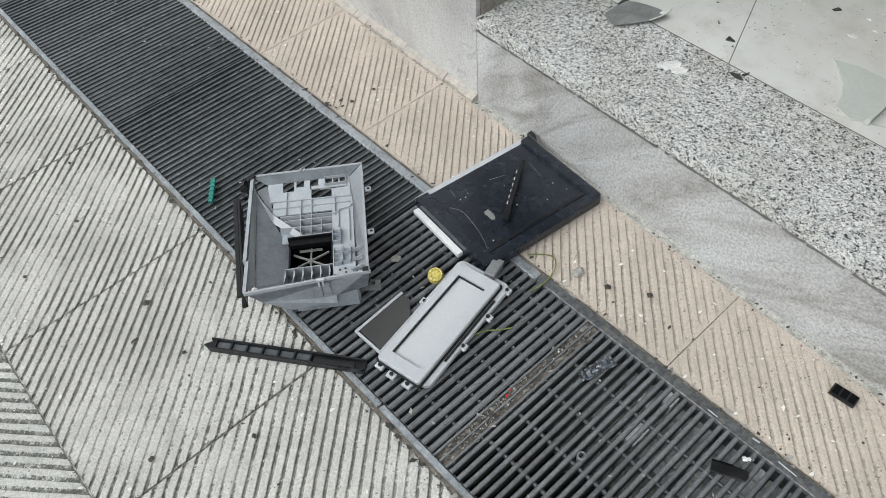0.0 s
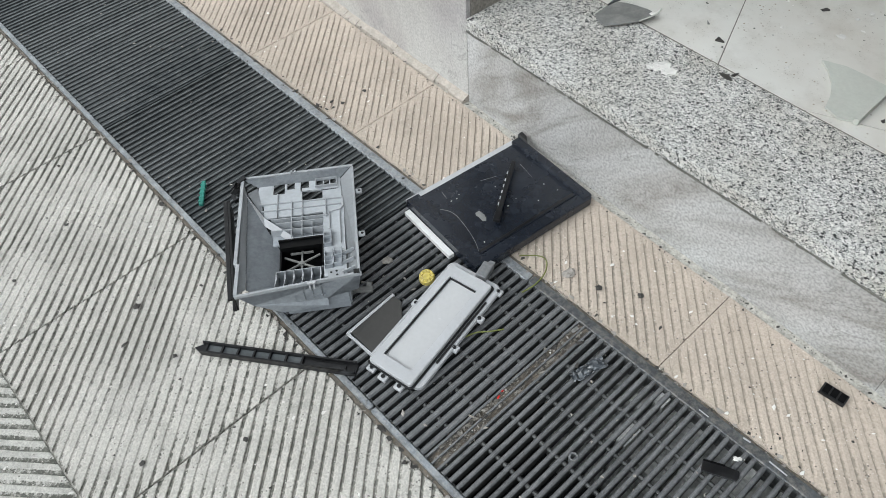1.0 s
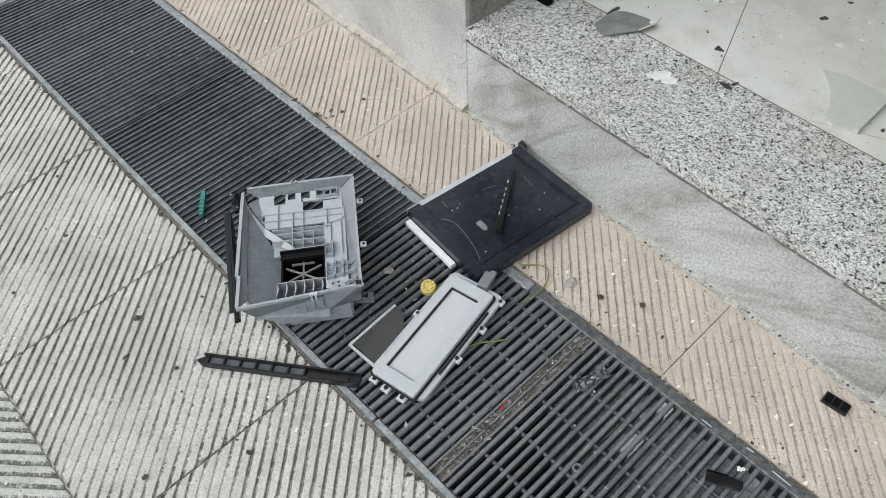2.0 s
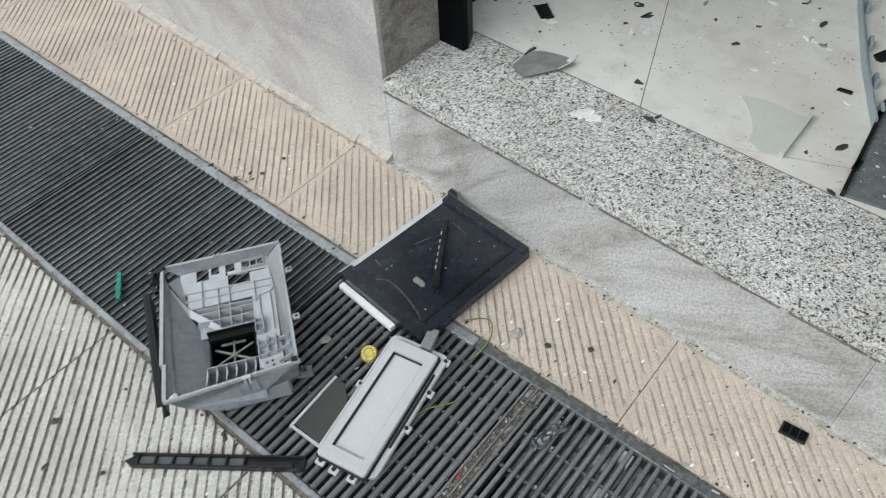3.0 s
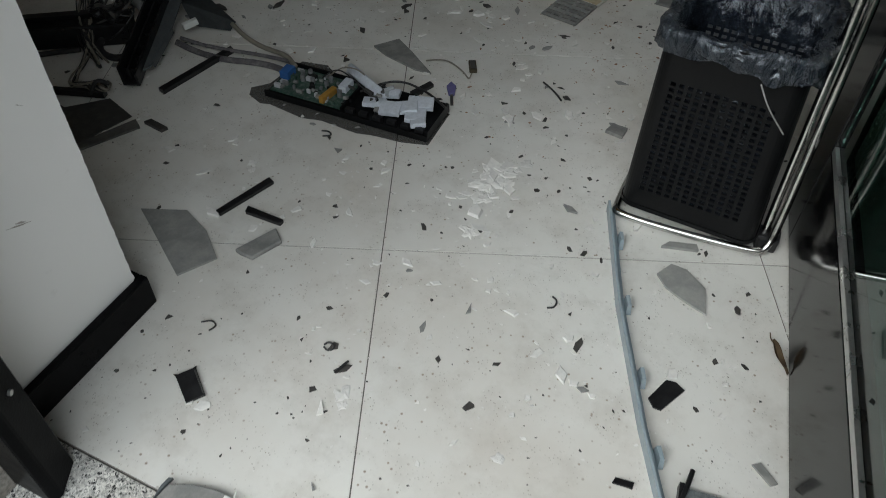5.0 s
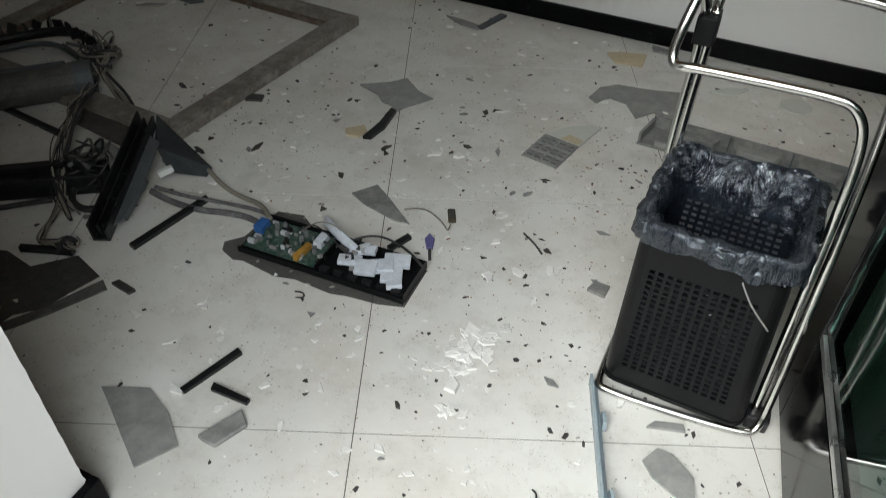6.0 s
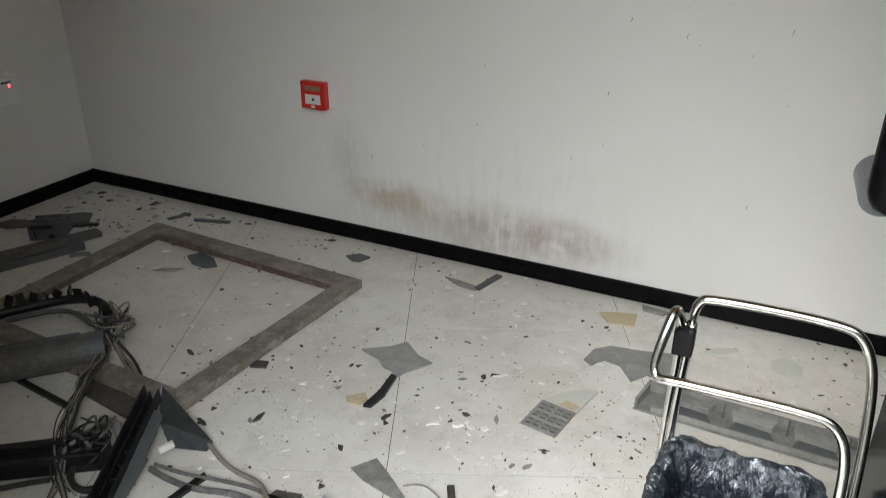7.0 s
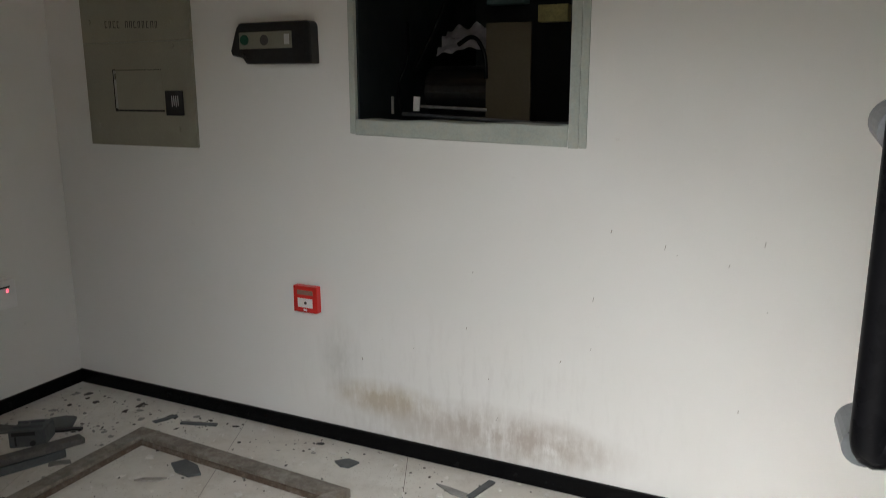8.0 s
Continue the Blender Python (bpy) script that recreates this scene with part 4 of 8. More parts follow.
for i in range(6):
    x = 0.070 + i * 0.0150
    b = bmesh.new()
    vs = [b.verts.new(p) for p in ((x, -0.003, Z1 - 0.034), (x, -0.003, TZ - 0.004), (x + 0.003, 0.022, Z1 + 0.002), (x, 0.044, Z1 - 0.003), (x, 0.044, Z1 - 0.034))]
    b.faces.new(vs)
    bmesh.ops.solidify(b, geom=b.faces[:], thickness=0.0018)
    part("fin", b, M_GREYP, tray)
part("fin_floor", prism([(0.068, -0.001), (0.150, 0.000), (0.150, 0.044), (0.068, 0.044)], Z1 - 0.030, Z1 - 0.028), M_GREYD, tray)
part("fin_bar", box((0.069, 0.0442, Z1 - 0.034), (0.151, 0.0458, Z1 - 0.006)), M_GREYP, tray)
boss = part("boss_plate", box((0.158, 0.008, Z1 - 0.004), (0.186, 0.026, Z1 + 0.002), bev=0.001), M_GREYP, tray)
for x, y in ((0.164, 0.020), (0.173, 0.022), (0.174, 0.013)):
    part("hole", cyl((x, y, Z1 + 0.0021), (x, y, Z1 + 0.0028), 0.0020, 8), M_BLACK_MATT, boss)
for x, y in ((0.154, 0.032), (0.169, 0.034), (0.154, 0.052), (0.170, 0.054), (0.153, 0.084), (0.153, 0.102)):
    part("pocket", boxes(((x, y, Z1), (x + 0.0014, y + 0.018, Z1 + 0.009)), ((x, y, Z1), (x + 0.014, y + 0.0014, Z1 + 0.009)), ((x + 0.0130, y, Z1), (x + 0.0144, y + 0.018, Z1 + 0.009)), ((x + 0.002, y + 0.002, Z1), (x + 0.0125, y + 0.017, Z1 + 0.0006))), M_GREYD, tray)
for y in (0.018, 0.040, 0.062):
    b = prism([(0.0, 0.0), (0.024, 0.0), (0.022, 0.012), (0.0, 0.004)], 0, 0.0016)
    bmesh.ops.transform(b, matrix=pose(0.182, y, Z1, 90, 0, 6), verts=b.verts[:])
    part("gusset", b, M_GREYP, tray)
# fan well through the plate
FX0, FX1, FY0, FY1 = 0.073, 0.152, 0.046, 0.114
fan = part("fan_well", boxes(((FX0, FY0, 0.030), (FX1, FY0 + 0.003, Z1 - 0.020)), ((FX0, FY1 - 0.003, 0.030), (FX1, FY1, Z1 + 0.002)), ((FX0, FY0 + 0.003, 0.030), (FX0 + 0.003, FY1 - 0.003, Z1 - 0.014)), ((FX1 - 0.003, FY0 + 0.003, 0.030), (FX1, FY1 - 0.003, Z1)),
                             ((FX0 + 0.003, FY0 + 0.003, 0.030), (FX1 - 0.003, FY1 - 0.003, 0.033))), M_BASKET, tray, "black fan well")
cx, cy, cz = 0.110, 0.076, Z1 - 0.026
for k in range(6):
    a = k * math.pi / 3 + 0.5
    part("spoke", box((0, -0.0014, 0), (0.036 - 0.006 * (k % 2), 0.0014, 0.003), pose(cx, cy, cz, 0, 0, math.degrees(a))), M_SHARD, fan)
part("hub", cyl((cx, cy, cz - 0.002), (cx, cy, cz + 0.004), 0.0048, 12), M_SHARD, fan)
part("upper_bar", box((0.090, 0.100, cz), (0.130, 0.1025, cz + 0.004)), M_SHARD, fan)
part("fan_shade", box((FX0 + 0.003, FY1 - 0.018, Z1 - 0.010), (FX1 - 0.003, FY1 - 0.003, Z1 - 0.002)), M_BASKET, tray, "black plastic bridge over the fan")
part("slot_frame", boxes(((0.139, 0.2440, Z1), (0.180, 0.2455, Z1 + 0.006)), ((0.139, 0.2645, Z1), (0.180, 0.2660, Z1 + 0.006)), ((0.139, 0.2455, Z1), (0.1405, 0.2645, Z1 + 0.006)), ((0.1785, 0.2455, Z1), (0.180, 0.2645, Z1 + 0.006))), M_GREYP, tray)
part("slot_bar", box((0.150, 0.236, Z1), (0.178, 0.2385, Z1 + 0.002)), M_BLACK_MATT, tray)
for y in (0.207, 0.093):
    ear = part("ear", box((TX + 0.000, y, TZ - 0.006), (TX + 0.012, y + 0.012, TZ - 0.002), bev=0.0015), M_GREYP, tray)
    part("hole", cyl((TX + 0.007, y + 0.006, TZ - 0.0021), (TX + 0.007, y + 0.006, TZ - 0.0014), 0.0026, 10), M_BLACK_MATT, ear)
rt = random.Random(31)
for k in range(9):
    part("torn_bit", box((-0.006, -0.003, -0.004), (0.006 + 0.006 * rt.random(), 0.004, 0.005), pose(-0.006 + rt.uniform(-0.008, 0.006), TY - 0.014 + rt.uniform(-0.026, 0.014), TZ - 0.006 + rt.uniform(-0.010, 0.006), rt.uniform(-40, 40), rt.uniform(-40, 40), rt.uniform(0, 180))), M_BLACK_MATT, tray, "torn black plastic")
part("rim_notch", boxes(((0.094, TY + 0.002, TZ + 0.001), (0.097, TY + 0.008, TZ + 0.004)), ((0.101, TY + 0.002, TZ + 0.001), (0.104, TY + 0.008, TZ + 0.004))), M_GREYP, tray)
part("latch", boxes(((0.127, -0.009, TZ - 0.012), (0.130, -0.006, TZ + 0.001)), ((0.134, -0.009, TZ - 0.012), (0.137, -0.006, TZ + 0.001)), ((0.125, -0.009, TZ + 0.001), (0.139, -0.003, TZ + 0.003))), M_LIGHTP, tray)
part("dark_corner", box((TX - 0.012, 0.002, TZ - 0.004), (TX - 0.002, 0.012, TZ + 0.0015)), M_BLACK_MATT, tray, "broken dark corner")
part("underframe", box((0.078, 0.012, 0.006), (0.186, 0.015, ZP - 0.040)), M_GREYD, tray)
part("underframe", box((0.060, 0.200, 0.026), (0.190, 0.204, ZP - 0.004)), M_GREYP, tray)
part("side_skirt", box((0.186, 0.016, 0.010), (0.189, 0.200, ZP - 0.004)), M_GREYD, tray)

strip = thing("trim_strip", "long black plastic trim strip leaning on the grey housing", "trim strip", pose(0.191, -0.693, ON, -5.2, 0, 57.3) @ pose(0.006, -0.012, 0.002, 0, 0, 96.0))
part("web", box((0.0, 0.000, 0.058), (0.250, 0.004, 0.088), bev=0.001), M_BLACK_MATT, strip)
part("flange", box((0.0, 0.0042, 0.084), (0.250, 0.012, 0.088), bev=0.001), M_BLACK_MATT, strip)
part("lower_rib", box((0.0, 0.0042, 0.058), (0.245, 0.010, 0.062)), M_BLACK_MATT, strip)

# black flap with raised rims
flap = thing("plastic_tray", "scratched blue-black plastic machine tray lying on paving and drain", "panel", pose(0.166, -0.314, ON + 0.010, -1.2, 0, -3.0))
PX, PY = 0.211, 0.284
part("sheet", box((0.004, 0.004, 0.0), (PX - 0.004, PY - 0.004, 0.010), bev=0.001), M_NAVY, flap)
part("near_rim", boxes(((0.0, 0.0, -0.004), (PX, 0.006, 0.016)), ((0.0, 0.006, 0.006), (PX, 0.028, 0.0155))), M_NAVY, flap)
part("far_rim", box((0.0, PY - 0.022, -0.004), (PX, PY, 0.018), bev=0.004), M_NAVY, flap)
part("side_rim", box((PX - 0.020, 0.010, -0.006), (PX + 0.004, PY - 0.004, 0.0150), bev=0.003), M_NAVY, flap)
part("torn_corner", prism([(-0.004, PY - 0.002), (0.030, PY - 0.004), (0.012, PY + 0.010), (-0.006, PY + 0.012)], 0.006, 0.022, 0.002), M_BLACK_MATT, flap, "torn black corner")
part("side_groove", box((PX - 0.030, 0.030, 0.0095), (PX - 0.022, PY - 0.024, 0.0130), bev=0.001), M_BLACK_MATT, flap)
part("side_ridge", box((PX - 0.0218, 0.028, 0.010), (PX - 0.0198, PY - 0.024, 0.0158)), M_NAVY, flap)
part("grey_edge", box((-0.008, 0.004, -0.002), (0.0035, PY - 0.010, 0.0085), bev=0.001), M_LIGHTP, flap, "light grey edge strip")
part("white_edge", box((0.010, -0.013, -0.010), (0.150, -0.001, 0.000), bev=0.001), M_WHITE, flap, "white plastic edge strip")
b = bmesh.new()
for k in range(5):
    a = [(0.122 + 0.013 * math.cos(t) * random.uniform(0.4, 0.9) - k * 0.0025, 0.088 + 0.009 * math.sin(t) * random.uniform(0.5, 1)) for t in [i * math.pi / 4 for i in range(8)]]
    b.faces.new([b.verts.new((x, y, 0.0104 + 0.0002 * k)) for x, y in a])
part("paint_splash", b, M_SHARD, flap, "dull pale splash")
for (x0, y0, x1, y1) in ((0.057, 0.237, 0.1, 0.231), (0.044, 0.146, 0.054, 0.179), (0.02, 0.069, 0.04, 0.066), (0.093, 0.023, 0.11, 0.017)):
    part("scratch", cyl((x0, y0, 0.0101), (x1, y1, 0.0099), 0.00038, 4), M_SHARD, flap, "pale scratch")
for x, y in ((0.169, 0.052), (0.127, 0.235), (0.074, 0.157), (0.052, 0.079), (0.046, 0.09), (0.153, 0.198), (0.123, 0.168), (0.156, 0.245), (0.172, 0.287), (0.081, 0.026), (0.097, 0.024), (0.051, 0.067), (0.128, 0.143)):
    part("speck", box((x, y, 0.0099), (x + random.uniform(0.0012, 0.0028), y + random.uniform(0.001, 0.003), 0.0106)), M_PALE, flap, "pale dust speck")
for pts in (((0.055, 0.039), (0.075, 0.054), (0.113, 0.051), (0.157, 0.042), (0.187, 0.028)),):
    part("scratch", tube([(x, y, 0.0102) for x, y in pts], 0.00035, 4, 3), M_SHARD, flap, "pale curved scratch")
arm = thing("plastic_stick", "narrow black plastic stick lying on the black tray", "bracket", pose(0.316, -0.216, ON + 0.0245, 0, 0, 125))
part("bar", box((-0.010, -0.0045, 0.0), (0.150, 0.0045, 0.005), bev=0.0015), M_BLACK_MATT, arm)
part("foot", box((-0.012, -0.0065, 0.0005), (0.014, 0.0065, 0.008), bev=0.0015), M_BLACK_MATT, arm)
for x in (0.020, 0.036, 0.052, 0.068, 0.084, 0.104):
    part("tooth", box((x, 0.0045, 0.001), (x + 0.007, 0.0085, 0.005)), M_BLACK_MATT, arm)
    part("torn_edge", box((x + 0.007, 0.0043, 0.003), (x + 0.015, 0.0062, 0.0055)), M_LIGHTP, arm, "pale torn edge")

# display module
lcd = thing("display_module", "light grey display module with a blank panel, on the drain grate", "display", pose(0.398, -0.577, ON, 1.5, 0, 13.5))
LX, LY = 0.086, 0.232
part("back_frame", prism(rr(-0.009, LX + 0.013, 0.006, LY + 0.013, 0.012), 0.004, 0.0145, 0.0015), M_LIGHTP, lcd)
part("seam", prism(rr(-0.0032, LX + 0.0034, -0.0030, LY + 0.0034, 0.006), 0.0147, 0.0172), M_BLACK_MATT, lcd, "black seam round the bezel")
b = bmesh.new()
ring_out, ring_in = rr(0, LX, 0, LY, 0.005), rr(0.014, LX - 0.016, 0.022, LY - 0.024, 0.0015)
rows = [[b.verts.new((x, y, z)) for x, y in ring] for ring, z in ((ring_out, 0.0174), (ring_out, 0.0245), (rr(0.0015, LX - 0.0015, 0.0015, LY - 0.0015, 0.005), 0.026), (ring_in, 0.026), (ring_in, 0.0174))]
for r0, r1 in zip(rows, rows[1:]):
    for i in range(len(r0)):
        j = (i + 1) % len(r0)
        b.faces.new((r0[i], r0[j], r1[j], r1[i]))
bmesh.ops.recalc_face_normals(b, faces=b.faces[:])
part("bezel", b, M_LIGHTP, lcd)
# black strips stand in for the shade between bezel and panel
part("gasket", boxes(((0.014, 0.022, 0.0158), (0.0165, LY - 0.024, 0.0225)), ((0.0165, LY - 0.0265, 0.0158), (LX - 0.016, LY - 0.024, 0.0225)), ((LX - 0.0175, 0.022, 0.0158), (LX - 0.016, LY - 0.0265, 0.0225))), M_BLACK_MATT, lcd, "black strips drawn as the shadow gap round the display")
part("screen", box((0.0165, 0.022, 0.0158), (LX - 0.0175, LY - 0.0265, 0.0195)), M_LCD, lcd, "blank pale display panel")
for x, y in ((0.000, -0.010), (0.026, -0.013), (0.058, -0.012), (LX + 0.006, 0.165), (LX + 0.004, 0.095), (-0.016, 0.130), (LX + 0.002, LY - 0.004)):
    ear = part("ear", box((x, y, 0.005), (x + 0.016, y + 0.013, 0.012), bev=0.002), M_LIGHTP, lcd)
    part("screw", cyl((x + 0.008, y + 0.0065, 0.0115), (x + 0.008, y + 0.0065, 0.0145), 0.0034, 10), M_BLACK_MATT, ear)
part("side_rail", box((LX + 0.0050, 0.060, 0.0147), (LX + 0.0085, LY - 0.03, 0.0170)), M_BLACK_MATT, lcd, "black side rail")
film = thing("backing_plate", "dark grey backing plate with a pale edge under the display", "plate", pose(0.324, -0.565, ON, 0, 0, 8))
part("sheet", prism([(0.001, 0.002), (0.078, -0.004), (0.080, 0.060), (0.048, 0.078), (0.022, 0.104), (0.004, 0.102)], 0.0005, 0.004), M_DGREY, film)
part("pale_edge", prism([(-0.004, -0.001), (0.001, -0.001), (0.004, 0.106), (-0.001, 0.106)], 0.0005, 0.005), M_LIGHTP, film, "pale edge")
part("lower_edge", prism([(-0.004, -0.005), (0.086, -0.010), (0.086, -0.005), (-0.004, -0.001)], 0.0005, 0.005), M_LIGHTP, film, "pale edge")

ladder = thing("ladder_strip", "black plastic ladder-shaped strip lying on paving and drain edge", "trim strip", pose(0.171, -0.779, ON, 0, 0, 39.5))
part("strip", prism([(0, 0), (0.016, 0.010), (0.285, 0.011), (0.285, -0.011), (0.016, -0.010)], 0.0, 0.006, 0.001), M_BLACK_MATT, ladder)
for y in (0.0075, -0.0105):
    part("side_rib", box((0.014, y, 0.0062), (0.283, y + 0.003, 0.014)), M_BLACK_MATT, ladder)
for k in range(7):
    part("cross_rib", box((0.022 + 0.028 * k, -0.0073, 0.0062), (0.025 + 0.028 * k, 0.0073, 0.012)), M_BLACK_MATT, ladder)
for k in range(6):
    part("cell", box((0.0255 + 0.028 * k, -0.007, 0.0062), (0.0495 + 0.028 * k, 0.007, 0.0075)), M_PLATE, ladder, "dark grey cell")
part("bracket", box((0.20, -0.010, 0.014), (0.27, -0.002, 0.018), bev=0.001), M_BLACK_MATT, ladder)

green = thing("connector", "teal plastic connector lying on the drain grate", "connector", pose(-0.115, -0.610, ON + 0.002, 0, 0, 146) @ Matrix.Scale(0.86, 4))
part("body", box((0, -0.005, 0), (0.075, 0.005, 0.009), bev=0.002), M_TEAL, green)
for k in range(5):
    part("rib", box((0.008 + 0.013 * k, -0.0062, 0.001), (0.012 + 0.013 * k, 0.0062, 0.010)), M_TEAL, green)

knob = thing("round_cap", "ribbed yellow plastic cap beside the display module", "cap", pose(0.321, -0.392, ON + 0.001, 14, 8, 0) @ Matrix.Scale(1.15, 4))
part("disc", cyl((0, 0, 0.001), (0, 0, 0.009), 0.013, 20, 0.0115), M_YELLOW, knob)
for k in range(10):
    a = k * math.pi / 5
    part("knurl", cyl((0.0110 * math.cos(a), 0.0110 * math.sin(a), 0.008), (0.006 * math.cos(a), 0.006 * math.sin(a), 0.0105), 0.0014, 6), M_YELLOW, knob)
block = thing("metal_block", "small grey metal block between panel and display", "bracket", pose(0.395, -0.322, ON + 0.020, 0, 0, 20))
part("body", box((-0.010, -0.014, 0), (0.010, 0.020, 0.014), bev=0.002), M_STEEL, block)
part("tongue", box((-0.006, 0.020, 0), (0.006, 0.032, 0.004)), M_STEEL, block)
clip_grey = thing("broken_clip", "broken grey plastic clip on the drain grate", "clip", pose(0.262, -0.497, ON, 0, 0, 50))
part("bar", box((-0.022, -0.005, 0), (0.022, 0.005, 0.006), bev=0.001), M_SHARD, clip_grey)
part("tab", box((0.010, 0.005, 0), (0.020, 0.016, 0.005), bev=0.001), M_SHARD, clip_grey)
scrap = thing("rubber_pad", "black ribbed rubber pad on the beige paving", "pad", pose(0.903, -0.083, ON + 0.001, 0, 0, 6))
part("pad", box((0, 0, 0), (0.040, 0.022, 0.006), bev=0.0015), M_BLACK_MATT, scrap)
for k in range(3):
    part("cell", box((0.003 + 0.0125 * k, 0.003, 0.0072), (0.0125 + 0.0125 * k, 0.019, 0.0085)), M_BLACK, scrap)
scrap2 = thing("plastic_scrap", "torn black plastic piece on the drain grate", "scrap", pose(0.883, -0.298, ON + 0.001, 2, 0, 32))
part("plate", prism([(-0.028, -0.008), (-0.012, -0.0095), (0.022, -0.011), (0.026, -0.004), (0.025, 0.006), (0.004, 0.009), (-0.027, 0.010)], 0, 0.0035, 0.001), M_BLACK_MATT, scrap2)
part("rim", prism([(-0.027, 0.007), (0.004, 0.006), (0.004, 0.009), (-0.027, 0.010)], 0.0037, 0.0055, 0.0006), M_BLACK, scrap2)


def wire(name, pts, r, mat, label, n=6):
    return solid(name, tube(pts, r, n, 3), mat, label, "wire")


wire("thin_wire", [(0.405, -0.245, ON + 0.02), (0.43, -0.20, ON + 0.004), (0.455, -0.225, ON + 0.002), (0.462, -0.262, ON + 0.002), (0.458, -0.29, ON + 0.003)], 0.0013, M_CABLE_Y, "thin yellow-green wire on the paving")
wire("thin_wire", [(0.492, -0.365, ON + 0.002), (0.482, -0.385, ON + 0.004), (0.465, -0.405, ON + 0.003), (0.462, -0.43, ON + 0.008)], 0.0013, M_CABLE_Y, "thin yellow-green wire on the drain grate")

film_bm = bmesh.new()
bmesh.ops.create_grid(film_bm, x_segments=24, y_segments=14, size=0.5)
for v in film_bm.verts:
    x, y = v.co.x * 0.020, v.co.y * 0.064
    v.co = Vector((x + 0.004 * noise.noise((x * 90, y * 90, 3)), y + 0.004 * noise.noise((x * 70, y * 70, 9)), 0.005 + 0.005 * noise.noise((x * 200, y * 200, 0))))
solid("plastic_film", film_bm, plain("crumpled_clear_film", (0.055, 0.062, 0.070), 0.16, var=0.7, scale=45, grain=90, bump_s=1.0, spec=0.9), "crumpled scrap of clear plastic film on the drain grate", "litter", pose(0.640, -0.318, ON, 0, 0, -12))


def stone(name, x, y, z, r, mat, label, category="stone"):
    b = bmesh.new()
    bmesh.ops.create_icosphere(b, subdivisions=2, radius=r)
    off = Vector((x * 31, y * 17, 3))
    for v in b.verts:
        v.co *= 1 + 0.9 * noise.noise(v.co.normalized() * 1.9 + off)
        v.co.z *= 0.35
    return solid(name, b, mat, label, category, Matrix.Translation((x, y, z + r * 0.25)))


for x, y, r in ((0.482, -0.198, 0.013), (0.24, -0.42, 0.011)):
    stone("pebble", x, y, ON - 0.001, r * 0.8, M_GUM, "flat grey chip of stone on the ground")
for x, y, r in ((0.540, -0.182, 0.006), (0.600, -0.142, 0.005), (0.160, -0.812, 0.004), (-0.18, -0.162, 0.004), (-0.18, -0.222, 0.004), (0.372, -0.80, 0.004), (0.02, -0.815, 0.006), (0.30, -0.94, 0.004)):
    stone("crumb", x, y, ON, r, M_CRUMB, "small dark crumb on the paving", "debris")

# ---- things inside: bin on its chrome trolley ----
BIN_H, BIN_Z = 0.335, 0.022
B_LOW, B_TOP = (0.541, 0.767, 0.970, 1.125), (0.548, 0.752, 0.966, 1.168)


def bin_ring(k, grow=0.0, r=0.035):
    lo, hi = B_LOW, B_TOP
    a = [l + (h - l) * k for l, h in zip(lo, hi)]
    return [Vector((x, y, BIN_Z + BIN_H * k)) for x, y in rr(a[0] - grow, a[1] + grow, a[2] - grow, a[3] + grow, r)]


BC = Vector((0.655, 1.055, 0))
basket = thing("waste_bin", "black perforated plastic bin with a dark liner in a trolley", "waste bin", Matrix.Translation(BC) @ pose(0, 0, 0, 0, 0, -3.0) @ Matrix.Translation(-BC))


def basket_side(name, corner_a, corner_b, cols, rows):
    """One perforated wall of the basket: strips between rows of square holes."""
    b = bmesh.new()

    def at(u, k, inw):
        lo = Vector(corner_a[0]).lerp(Vector(corner_b[0]), u)
        hi = Vector(corner_a[1]).lerp(Vector(corner_b[1]), u)
        p = lo.lerp(hi, k)
        d = (Vector(corner_b[0]) - Vector(corner_a[0])).normalized()
        return p + Vector((-d.y, d.x, 0)) * inw

    us, ks = [0.0], [0.0]
    for i in range(cols):
        us += [0.02 + 0.96 * i / cols, 0.02 + 0.96 * (i + 0.64) / cols]
    us.append(1.0)
    for i in range(rows):
        ks += [0.12 + 0.68 * i / rows, 0.12 + 0.68 * (i + 0.62) / rows]
    ks.append(1.0)
    grid = {}
    for i, u in enumerate(us):
        for j, k in enumerate(ks):
            grid[i, j] = (b.verts.new(at(u, k, 0)), b.verts.new(at(u, k, 0.003)))
    for i in range(len(us) - 1):
        for j in range(len(ks) - 1):
            hole = i % 2 == 1 and j % 2 == 1 and i < len(us) - 1
            q = [grid[i, j], grid[i + 1, j], grid[i + 1, j + 1], grid[i, j + 1]]
            if not hole:
                b.faces.new([v[0] for v in q])
                b.faces.new([v[1] for v in q][::-1])
            else:
                for a, c in zip(q, q[1:] + q[:1]):
                    b.faces.new((a[0], c[0], c[1], a[1])[::-1])
    return part(name, b, M_BASKET, basket)


def corner(x, y, k):
    z = BIN_Z + (0.004 if k == 0 else BIN_H - 0.012)
    a = B_LOW if k == 0 else B_TOP
    return (a[x], a[2 + y], z)


cs = [[corner(x, y, 0), corner(x, y, 1)] for x, y in ((0, 0), (1, 0), (1, 1), (0, 1))]
CR = 0.024
for a, c, n in ((0, 1, 12), (1, 2, 10), (2, 3, 12), (3, 0, 10)):
    ends = []
    for here, there in ((a, c), (c, a)):
        ends.append([Vector(p) + (Vector(q) - Vector(p)).normalized() * CR for p, q in zip(cs[here], cs[there])])
    basket_side("perforated_side", ends[0], ends[1], n, 20)
